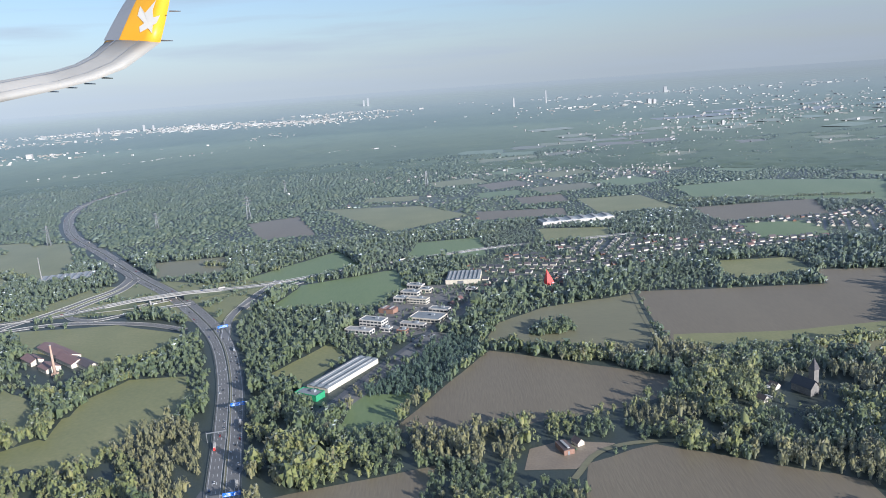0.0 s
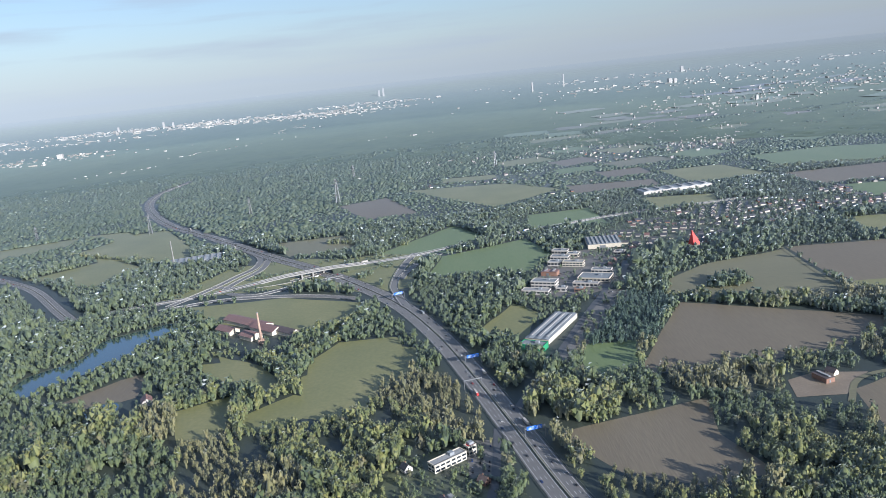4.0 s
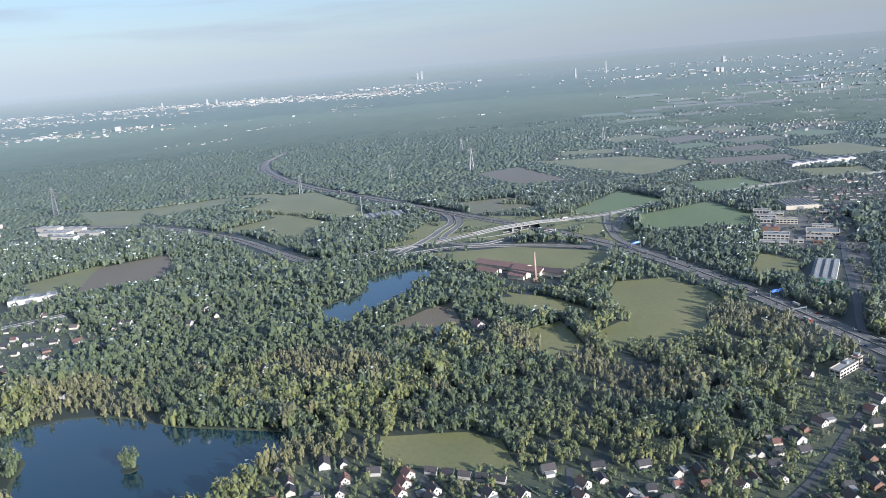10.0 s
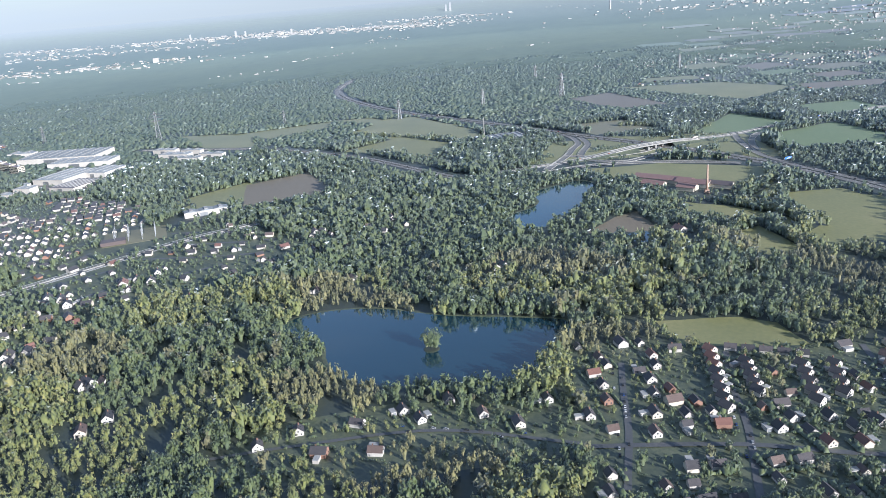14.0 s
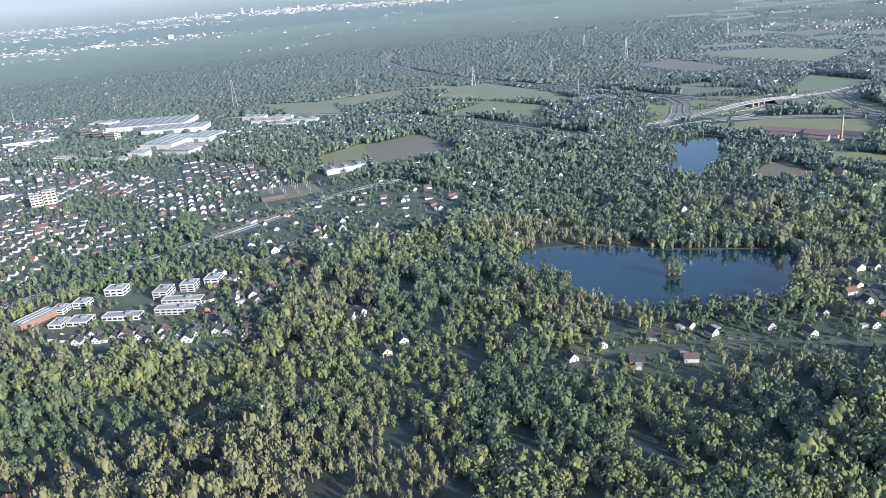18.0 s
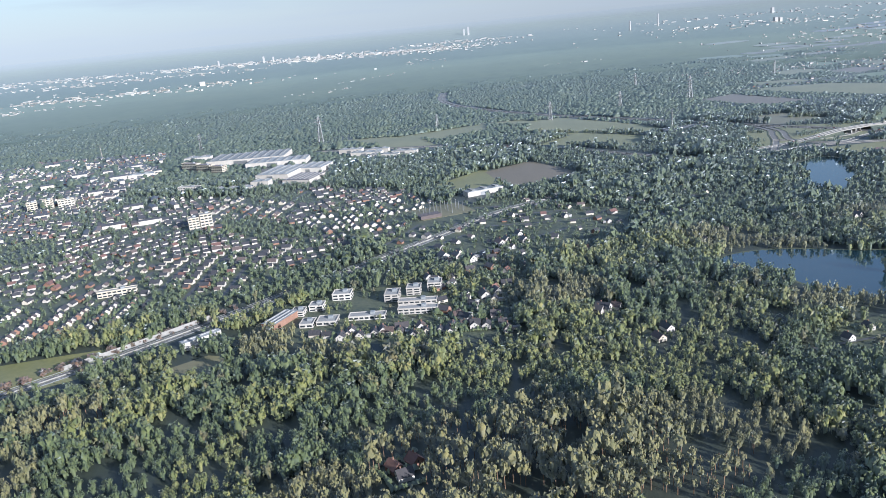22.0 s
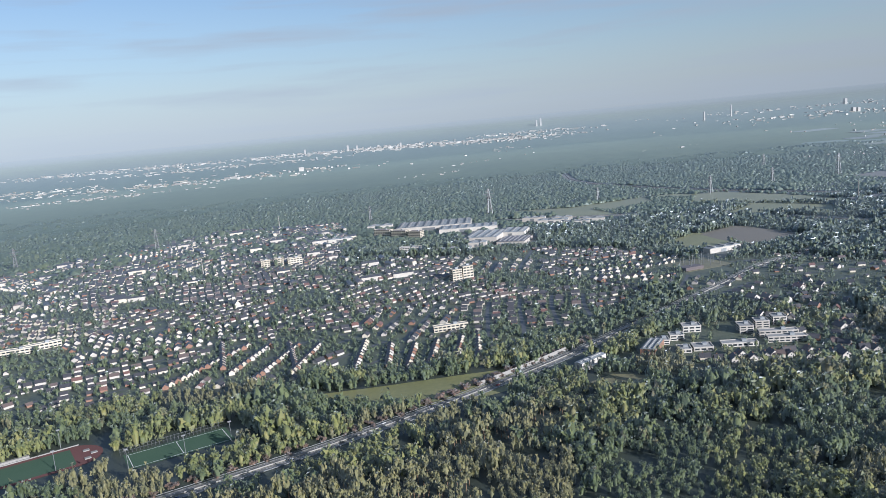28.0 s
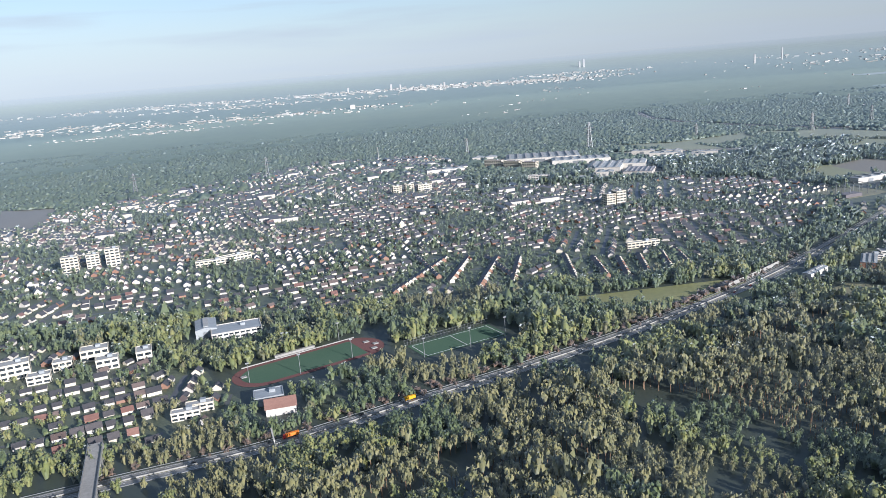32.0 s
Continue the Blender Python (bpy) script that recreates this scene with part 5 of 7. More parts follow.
streets = Build()
for poly, rot, pitch_m, sparse in TOWNS:
    xs, ys = np.array(poly, float).T
    step = 105.0
    seeds = [(x + rng.uniform(-35, 35), y + rng.uniform(-35, 35), rot + rng.choice((0, 0, 0.12, 0.55, -0.5, 1.1)), rng.choice((0.66, 0.72, 0.8)), rng.choice((2.0, 2.2, 2.5)), rng.random() < 0.35)
             for x in np.arange(xs.min() - 60, xs.max() + 60, step) for y in np.arange(ys.min() - 60, ys.max() + 60, step)]
    hub = np.array([q[:2] for q in seeds])
    for k, (hx, hy, turn, along_u, across_v, gable) in enumerate(seeds):
        c, si = math.cos(turn), math.sin(turn)
        for j in range(-4, 5):
            v0 = j * pitch_m * across_v
            for kind in (-1, 0, 1):
                u = np.arange(-95, 95, 6.0 if kind == 0 else pitch_m * along_u * (1.5 if sparse else 1.0))
                v = v0 + kind * pitch_m * 0.58 + 4 * np.sin(u * 0.03 + k)
                x, y = hx + c * u - si * v, hy + si * u + c * v
                ok = inside(x, y, poly) & (((hub[None, :, 0] - x[:, None]) ** 2 + (hub[None, :, 1] - y[:, None]) ** 2).argmin(1) == k)
                free = at_map(x, y) == 0
                if kind == 0:
                    for i in np.where(ok[:-1] & ok[1:] & free[:-1] & free[1:])[0]:
                        w = Vector((-(y[i + 1] - y[i]), x[i + 1] - x[i], 0)).normalized() * 1.5
                        p, q = Vector((x[i], y[i], 0.09)), Vector((x[i + 1], y[i + 1], 0.09))
                        streets.add([p - w, q - w, q + w, p + w], [(0, 1, 2, 3)])
                    continue
                for i in np.where(ok & free & (park(x, y) < 0.42))[0]:
                    if rng.random() > (0.26, 0.3, 0.45)[sparse]:
                        plots.append((x[i] + rng.uniform(-0.8, 0.8), y[i] + rng.uniform(-1.0, 1.0), turn + (0 if gable else math.pi / 2) + rng.uniform(-0.06, 0.06)))
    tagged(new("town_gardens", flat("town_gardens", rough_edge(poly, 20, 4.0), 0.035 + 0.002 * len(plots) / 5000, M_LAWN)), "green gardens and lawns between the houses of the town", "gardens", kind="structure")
    keep_map = land.copy()
    mark(poly, 2)
    land[keep_map == 1] = 1
for f in streets.f:
    px, py = streets.v[f[0]][0] / 2 + streets.v[f[2]][0] / 2, streets.v[f[0]][1] / 2 + streets.v[f[2]][1] / 2
    mark([(px - 3, py - 3), (px + 3, py - 3), (px + 3, py + 3), (px - 3, py + 3)], 1)
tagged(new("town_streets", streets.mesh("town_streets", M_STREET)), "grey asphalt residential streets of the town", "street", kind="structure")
DENSE = [((-1236, 293), (-1202, 378)), ((-1197, 312), (-1184, 373)), ((-1177, 293), (-1161, 367)), ((-1153, 301), (-1144, 362)), ((-1109, 361), (-1110, 291)), ((-1089, 347), (-1088, 299)), ((-1071, 342), (-1074, 296)), ((-1055, 346), (-1060, 292)), ((-1037, 350), (-1042, 302)), ((-1025, 356), (-1027, 299)), ((-1226, 389), (-1207, 326)), ((-1169, 372), (-1152, 311))]
rows_made = []
for (xa, ya), (xb, yb) in DENSE:
    n = int(math.dist((xa, ya), (xb, yb)) / 6.0)
    for i in range(n + 1):
        t = i / n
        x, y = xa + (xb - xa) * t, ya + (yb - ya) * t
        house(x, y, 0.35, 4, rng.choice((0, 1, 1, 2)), rng.choice((0, 0, 0, 2)), False, "row of terraced houses", 0.62)
        rows_made.append((x, y))
done = np.array(rows_made)
plots = [p for p in plots if np.hypot(done[:, 0] - p[0], done[:, 1] - p[1]).min() > 11]
plots.sort(key=lambda p: abs((p[0] + 1180) * 0.18 - (p[1] + 210)) + 0.2 * abs(p[0] + 1100))
N_SINGLE = 20
for x, y, turn in plots[:N_SINGLE]:
    house(x, y, turn, None, None, None, False, "houses of the town", rng.uniform(0.52, 0.72))
wall_b, roof_b = {0: Build(), 1: Build(), 2: Build()}, {0: Build(), 1: Build(), 2: Build()}
for x, y, turn in plots[N_SINGLE:]:
    w, l, h, rise, walls, roofs = HOUSE_TYPES[rng.randrange(5)]
    k = rng.uniform(0.4, 0.58)
    m = Matrix.Translation((x, y, 0)) @ Matrix.Rotation(turn, 4, "Z") @ Matrix.Diagonal((k, k, k * 0.85, 1))
    for store, me, pick in ((wall_b, walls[0], rng.choice((0, 0, 0, 0, 1, 1, 1, 2))), (roof_b, roofs[0], rng.choice((0, 0, 0, 0, 0, 0, 0, 0, 0, 0, 0, 0, 0, 1, 2, 2, 2)))):
        store[pick].add([m @ q.co for q in me.vertices], [tuple(p.vertices) for p in me.polygons])
    stamp(x, y, turn, w * k, l * k, 1.0)
for k in range(190):
    x, y = rng.uniform(-1720, -1080), rng.uniform(560, 1120)
    if at_map(np.array([x]), np.array([y]))[0] == 2:
        w, l, h, turn = rng.uniform(4, 7), rng.uniform(10, 24), rng.uniform(3, 5.5), rng.choice((0.3, 1.87, 0.55))
        m = Matrix.Translation((x, y, 0)) @ Matrix.Rotation(turn, 4, "Z")
        b = Build().box(-w / 2, -l / 2, 0, w / 2, l / 2, h)
        wall_b[rng.choice((0, 0, 1))].add([m @ Vector(v) for v in b.v], b.f)
        r = Build().add([(-w / 2 - 0.3, -l / 2 - 0.3, h + 0.02), (w / 2 + 0.3, -l / 2 - 0.3, h + 0.02), (0, -l / 2 - 0.3, h + w * 0.3), (-w / 2 - 0.3, l / 2 + 0.3, h + 0.02), (w / 2 + 0.3, l / 2 + 0.3, h + 0.02), (0, l / 2 + 0.3, h + w * 0.3)], [(0, 1, 2), (5, 4, 3), (1, 4, 5, 2), (3, 0, 2, 5)])
        roof_b[rng.choice((0, 0, 0, 2))].add([m @ Vector(v) for v in r.v], r.f)
        stamp(x, y, turn, w, l, 1.0)
far_houses = thing("distant_houses", Matrix(), "many small white houses with dark roofs of the distant town", "houses", kind="stuff")
for k, (wm, rm) in enumerate(((M_WHITE, M_TILE_DARK), (M_CREAM, M_TILE_RED), (M_BRICK, M_TILE_BROWN))):
    tagged(part("walls", wall_b[k].mesh("walls", wm), far_houses), kind="stuff")
    tagged(part("roofs", roof_b[k].mesh("roofs", rm), far_houses), kind="stuff")

# ---- trees ----
gen = np.random.default_rng(3)
def crown(tufts, lobes, seed, fold=True, low=-0.15, size=None):
    """A leafy crown about 1 wide and high from its base: a dark inner mass and many leaf clumps standing out over several lobes."""
    g = np.random.default_rng(seed)
    a = np.arange(5) * 1.2566
    core = [(0, 0, 0.78)] + [(0.27 * math.cos(q) * g.uniform(0.7, 1.15), 0.27 * math.sin(q) * g.uniform(0.7, 1.15), g.uniform(0.4, 0.62)) for q in a]
    core += [(0.13 * math.cos(q + 0.6) * g.uniform(0.8, 1.15), 0.13 * math.sin(q + 0.6) * g.uniform(0.8, 1.15), g.uniform(0.0, 0.08)) for q in a]
    core = np.array(core)
    if low > 0:
        core[:, 2] = low + core[:, 2] * (1 - low)
    ring = [(0, i + 1, (i + 1) % 5 + 1) for i in range(5)] + [(i + 1, i + 6, (i + 1) % 5 + 1) for i in range(5)] + [((i + 1) % 5 + 1, i + 6, (i + 1) % 5 + 6) for i in range(5)]
    vs, fs, n = [core], [np.array(ring)], 11
    centres = [(np.array([0, 0, 0.56]), 0.36)]
    for k in range(lobes):
        a, rr = 6.28 * (k + g.uniform(0, 0.7)) / lobes, g.uniform(0.2, 0.33)
        centres.append((np.array([rr * math.cos(a), rr * math.sin(a), 0.46 + g.uniform(-0.28, 0.3)]), g.uniform(0.15, 0.26)))
    size = size or 0.62 / math.sqrt(tufts)
    for k in range(tufts):
        c, r = centres[g.integers(0, lobes + 1)]
        z, a = g.uniform(-0.25, 1.0), g.uniform(0, 6.28)
        q = math.sqrt(max(0, 1 - z * z))
        d = np.array([q * math.cos(a), q * math.sin(a), z])
        p = c + d * r * g.uniform(0.82, 1.1)
        if low > 0:
            p[2] = low + p[2] * (1 - low)
        e1 = np.cross(d, [0.3, 0.5, 0.81])
        e1 /= np.linalg.norm(e1) + 1e-9
        e2 = np.cross(d, e1)
        w, th = size * g.uniform(0.7, 1.35), g.uniform(0, 6.28)
        f1, f2 = math.cos(th) * e1 + math.sin(th) * e2, -math.sin(th) * e1 + math.cos(th) * e2
        tip = d * w * g.uniform(0.2, 1.0)
        if fold:
            vs.append(np.array([p - f1 * w, p + f2 * w * g.uniform(0.6, 1.1) + tip * 0.3, p - f2 * w * g.uniform(0.6, 1.1) + tip, p + f1 * w * g.uniform(0.7, 1.2) - tip * 0.2]))
            fs.append(np.array([(0, 2, 1), (1, 2, 3)]) + n)
            n += 4
        else:
            vs.append(np.array([p - f1 * w, p + f1 * w * 0.6 - f2 * w + tip, p + f1 * w * 0.6 + f2 * w - tip * 0.3]))
            fs.append(np.array([(0, 1, 2)]) + n)
            n += 3
    return np.vstack(vs), np.vstack(fs)


NEAR = [crown(60, 6, s, size=0.09) for s in range(8)]
NEXT = [crown(35, 6, 80 + s, False, size=0.12) for s in range(8)]
MID = [crown(12, 4, 20 + s, False, size=0.23) for s in range(6)]
PINE = [crown(40, 5, 140 + s, True, 0.45, size=0.1) for s in range(5)]


def cap(seed):
    """A distant crown: a rough dome."""
    g = np.random.default_rng(seed)
    a = np.arange(3) * 2.0944
    v = [(0.1 * g.normal(), 0.1 * g.normal(), 1.0)]
    v += [(0.4 * math.cos(q) * g.uniform(0.7, 1.25), 0.4 * math.sin(q) * g.uniform(0.7, 1.25), g.uniform(0.55, 0.88)) for q in a]
    v += [(0.55 * math.cos(q + 1.05) * g.uniform(0.85, 1.25), 0.55 * math.sin(q + 1.05) * g.uniform(0.85, 1.25), g.uniform(0.05, 0.25)) for q in a]
    f = [(0, i + 1, (i + 1) % 3 + 1) for i in range(3)] + [(i + 1, i + 4, (i + 1) % 3 + 1) for i in range(3)] + [((i + 1) % 3 + 1, i + 4, (i + 1) % 3 + 4) for i in range(3)]
    return np.array(v), np.array(f)


FAR = [cap(40 + s) for s in range(9)]


def scatter(x0, x1, y0, y1, step):
    gx, gy = np.meshgrid(np.arange(x0, x1, step), np.arange(y0, y1, step))
    p = np.stack([gx.ravel(), gy.ravel()], -1)
    return p + gen.uniform(-0.48, 0.48, p.shape) * step


def patchy(p, size, seed):
    """Slow noise over the land, 0 to 1."""
    r = np.random.default_rng(seed)
    out = np.zeros(len(p))
    for k in range(6):
        a, f = r.uniform(0, 6.28), r.uniform(0.6, 1.6) / size
        out += np.sin((p[:, 0] * math.cos(a) + p[:, 1] * math.sin(a)) * f * 6.28 + r.uniform(0, 6.28))
    return np.clip(0.5 + out / 6, 0, 1)


def plant(p, size, height, lift, shapes):
    """Crowns of the given width and height at the points p, as arrays."""
    pick = gen.integers(0, len(shapes), len(p))
    turn = gen.uniform(0, 6.28, len(p))
    V, F, n = [], [], 0
    for k, (v, f) in enumerate(shapes):
        i = np.where(pick == k)[0]
        if not len(i):
            continue
        c, s = np.cos(turn[i])[:, None], np.sin(turn[i])[:, None]
        x = (v[None, :, 0] * c - v[None, :, 1] * s) * size[i, None] + p[i, 0, None]
        y = (v[None, :, 0] * s + v[None, :, 1] * c) * size[i, None] + p[i, 1, None]
        z = v[None, :, 2] * height[i, None] + lift[i, None]
        V.append(np.stack([x, y, z], -1).reshape(-1, 3))
        F.append((f[None] + (np.arange(len(i)) * len(v))[:, None, None]).reshape(-1, 3) + n)
        n += len(i) * len(v)
    return np.vstack(V), np.vstack(F)


def flight_gap(p):
    """Distance of points from the line of flight, on the ground."""
    return (p[:, 1] * 1180 - p[:, 0] * 210) / math.hypot(1180, 210)


def wood(name, p, lo, hi, shapes, label, material, tall=(0.85, 1.25)):
    size = gen.uniform(lo, hi, len(p)) * (0.65 + 0.7 * patchy(p, 160, 5)) * np.where(gen.random(len(p)) < 0.08, 1.5, 1.0)
    height = size * gen.uniform(*tall, len(p))
    garden = at_map(p[:, 0], p[:, 1]) >= 2
    farm = inside(p[:, 0], p[:, 1], FARMLAND)
    size, height = np.where(farm, size * 0.8, size), np.where(farm, height * 0.6, height)
    small = gen.uniform(0.38, 0.78, len(p))
    small = small * 1.7 if name == "far_wood" else small
    size, height = np.where(garden, size * small, size), np.where(garden, height * small * 0.95, height)
    V, F = plant(p, size, height, np.full(len(p), 0.1), shapes)
    return tagged(new(name, big_mesh(name, V, F, material)), label, "trees", kind="stuff")


def stand(x0, x1, y0, y1, step, gap0, gap1, town=0.66):
    p = scatter(x0, x1, y0, y1, step)
    d = flight_gap(p)
    k = at_map(p[:, 0], p[:, 1])
    seen = (p[:, 0] > -1240 - 0.66 * (p[:, 1] + 210)) & (p[:, 0] < 60 + 0.64 * np.maximum(p[:, 1], 0))
    return p[seen & (d >= gap0) & (d < gap1) & ((k == 0) | ((k == 2) & (gen.random(len(p)) < town + 0.5 * np.clip(park(p[:, 0], p[:, 1]), -0.5, 1))) | ((k == 3) & (gen.random(len(p)) < 0.62)) | ((k == 4) & (gen.random(len(p)) < 0.32)) | ((k == 5) & (patchy(p, 40, 77) > 0.62)))]


near_p = stand(-1750, 420, -250, 620, 4.3, 170, 490)
mid_p = stand(-2200, 800, 200, 1250, 5.2, 490, 1000)
far_p = stand(-3000, 1600, 500, 1995, 6.6, 1000, 2060)
# single trees: the nearest of the wood stand as things of their own
order = np.argsort(flight_gap(near_p) + 60 * patchy(near_p, 300, 9))
single, rest = near_p[order[:300]], near_p[order[300:]]
rest = rest[patchy(rest, 30, 31) < 0.8]
pines = ((rest[:, 0] < -985) & (rest[:, 1] < 0.62 * (rest[:, 0] + 1350) - 20) & (patchy(rest, 90, 12) > 0.52)) | (np.hypot((rest[:, 0] + 790) / 1.5, rest[:, 1] - 100) < 34 + 26 * patchy(rest, 40, 13))
slim = (patchy(rest, 110, 11) > 0.76) & ~pines
thick = patchy(rest, 120, 2) > 0.5
gold = (gen.random(len(rest)) < 0.04) & ~slim & ~pines
close = flight_gap(rest) < 305
for pick, shapes in ((close, NEAR), (~close, NEXT)):
    wood("broadleaf_wood", rest[pick & ~thick & ~slim & ~gold & ~pines], 3.5, 6.6, shapes, "dense green broadleaf wood with first autumn yellow", M_LEAF, (1.15, 1.75))
    wood("dark_wood", rest[pick & thick & ~slim & ~gold & ~pines], 3.4, 6.2, shapes, "dense dark green mixed wood", M_LEAF_DARK, (1.2, 1.8))
    wood("slim_trees", rest[pick & slim], 3.0, 4.6, shapes, "dense stand of slim pale green trees", M_SLIM, (1.6, 2.3))
stems = rest[pines]
wood("pine_wood", stems, 3.4, 5.2, PINE, "stand of slim pines with olive green tops", M_SLIM, (1.7, 2.3))
V = (np.array([(0.16 * math.cos(q), 0.16 * math.sin(q), z) for z in (0, 6.0) for q in (0, 2.09, 4.19)])[None] + np.c_[stems, np.zeros(len(stems))][:, None]).reshape(-1, 3)
F = (np.array([(0, 1, 4), (0, 4, 3), (1, 2, 5), (1, 5, 4), (2, 0, 3), (2, 3, 5)])[None] + 6 * np.arange(len(stems))[:, None, None]).reshape(-1, 3)
tagged(new("pine_stems", big_mesh("pine_stems", V, F, M_PINE_BARK)), "bare pale brown pine stems", "tree trunks", kind="stuff")
wood("autumn_trees", rest[gold], 4.0, 6.6, NEXT, "scattered yellow autumn trees in the wood", M_LEAF_AUTUMN, (1.1, 1.6))
under = scatter(-1500, 260, -480, 240, 11.0)
under = under[(flight_gap(under) > -190) & (flight_gap(under) < 142) & (at_map(under[:, 0], under[:, 1]) == 0)]
wood("wood_below_the_flight", under, 9.0, 13.5, FAR, "dense green wood below the line of flight", M_LEAF, (0.7, 1.0))
wood("mid_wood", mid_p, 3.8, 6.4, MID, "dense green woods and garden trees further off", M_LEAF_DARK, (1.0, 1.5))
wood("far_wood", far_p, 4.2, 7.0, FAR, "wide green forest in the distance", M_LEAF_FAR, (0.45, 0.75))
clump = np.array([(74 + 14 * r * math.cos(a), 566 + 12 * r * math.sin(a)) for r, a in zip(np.sqrt(gen.random(60)), gen.uniform(0, 6.28, 60))])
wood("tree_clump", clump, 4.6, 6.6, NEXT, "round dense tree clump in the stubble field", M_LEAF_DARK, (1.1, 1.5))
p = scatter(-80, 30, 440, 575, 3.3)
p = p[inside(p[:, 0], p[:, 1], SPRUCES)]
wood("spruce_plantation", p, 3.2, 4.6, NEXT, "dense dark green spruce plantation in even rows", M_CONIFER, (1.7, 2.1))
rows_of_trees = []
for line in ([(15, 543), (75, 517), (141, 463)], [(157, 516), (183, 478), (227, 491), (297, 501)], [(-279, 539), (-242, 557), (-232, 581)], [(-298, 495), (-273, 497), (-240, 520)], [(-352, 511), (-317, 511), (-284, 473), (-263, 440)], [(-350, 415), (-333, 420), (-301, 440), (-289, 437)], [(-293, 392), (-292, 428)], 
             [(-660, 960), (-600, 930), (-520, 880)], [(-300, 880), (-250, 860), (-200, 830)], [(-120, 1000), (-40, 980), (60, 960)], [(330, 1100), (450, 1090), (600, 1060)]):
    q = spline(line, 3.4)
    rows_of_trees += [q + gen.uniform(-1.6, 1.6, q.shape) for k in range(2)]
wood("hedgerow_trees", np.vstack(rows_of_trees), 3.6, 5.6, NEXT, "dense hedgerow trees between the fields", M_LEAF, (1.0, 1.4))
hedge = []
for o in [q for q in scene.objects if q.name.startswith("house") and q.parent is None]:
    m = o.matrix_basis
    for side in ((-9.5, -9, -9.5, 9), (-9, 11, 9, 11), (9.5, -9, 9.5, 9)):
        if gen.random() < 0.6:
            a, b = m @ Vector((side[0], side[1], 0)), m @ Vector((side[2], side[3], 0))
            hedge += [tuple(a.lerp(b, t))[:2] for t in np.linspace(0, 1, 9)]
hedge = np.array(hedge)
wood("garden_hedges", hedge, 1.6, 2.4, FAR, "clipped green hedges between the gardens", M_LEAF_DARK, (0.9, 1.2))
shrubs = scatter(-930, -130, 130, 400, 4.2)
shrubs = shrubs[(at_map(shrubs[:, 0], shrubs[:, 1]) == 3) & (gen.random(len(shrubs)) < 0.8)]
wood("garden_shrubs", shrubs, 1.6, 3.4, MID, "mixed green shrubs in the gardens", M_LEAF_DARK, (0.8, 1.2))
TRUNK = Build().beam((0, 0, 0), (0.03, 0.02, 0.45), 0.045, 0.03, 6).beam((0.03, 0.02, 0.42), (0.2, 0.1, 0.7), 0.022, 0.01, 5).beam((0.03, 0.02, 0.4), (-0.16, 0.12, 0.72), 0.022, 0.01, 5).beam((0.02, 0.02, 0.4), (0.02, -0.18, 0.68), 0.02, 0.01, 5).mesh("trunk", M_BARK)
CROWNS = []
for k in range(6):
    v, f = crown(220, 8, 300 + k)
    CROWNS.append(big_mesh("crown", v + [0, 0, 0.1], f, M_LEAF if k % 2 else M_LEAF_DARK))
for i, (x, y) in enumerate(single):
    w = float(gen.uniform(5.0, 8.4))
    t = thing("tree", Matrix.Translation((x, y, 0)) @ Matrix.Rotation(float(gen.uniform(0, 6.28)), 4, "Z") @ Matrix.Diagonal((w, w, w * float(gen.uniform(1.0, 1.35)), 1)),
              "broadleaf tree with a full green crown" if i % 6 % 2 else "broadleaf tree with a dense dark green crown", "tree", "trees at the forest edge")
    part("trunk", TRUNK, t)
    part("crown", CROWNS[i % 6], t)
islet = thing("islet", pose(-543, 270, 0), "small islet with a round green tree clump in the lake", "islet")
part("bank", Build().beam((0, 0, 0), (0, 0, 0.5), 4.6, 3.8, 18).mesh("bank", M_GROUND), islet)
for k, (x, y, w) in enumerate(((0, 0, 9.5), (-2.6, 1, 7.5), (2.6, -1.2, 8), (0.6, 2.6, 7.5))):
    part("tree", CROWNS[k], islet, "", Matrix.Translation((x, y, 0.1)) @ Matrix.Diagonal((w, w, w * 1.25, 1)))

# ---- the distance ----
# far forest roof beyond the trees that can be told apart
n_a, n_r = 300, 130
ang, rr = np.linspace(radians(24), radians(156), n_a), 1900 * (50000 / 1900) ** (np.linspace(0, 1, n_r) ** 1.7)
ga, gr = np.meshgrid(ang, rr)
fx, fy = CENTRE[0] + gr * np.cos(ga), CENTRE[1] + gr * np.sin(ga)
gx, gy, gz = beyond(fx, fy)
bumps = gen.uniform(1, 5.5, gx.shape) * np.clip((gr - 1895) / 40, 0, 1)
bumps[inside(fx, fy, FARMLAND_FAR) | inside(fx, fy, FARMLAND_MID)] *= 0.5
for field in FAR_FIELDS:
    if max(q[1] for q in field) > 1750:
        bumps[inside(fx, fy, field)] = -2.0
V = np.stack([gx, gy, gz + bumps * np.hypot(gx - CENTRE[0], gy - CENTRE[1]) / gr], -1).reshape(-1, 3)
idx = np.arange(n_a * n_r).reshape(n_r, n_a)
q = np.stack([idx[:-1, 1:], idx[:-1, :-1], idx[1:, :-1], idx[1:, 1:]], -1).reshape(-1, 4)
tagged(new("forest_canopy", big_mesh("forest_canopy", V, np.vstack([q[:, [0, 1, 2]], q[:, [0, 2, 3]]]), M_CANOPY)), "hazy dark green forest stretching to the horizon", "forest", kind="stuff")


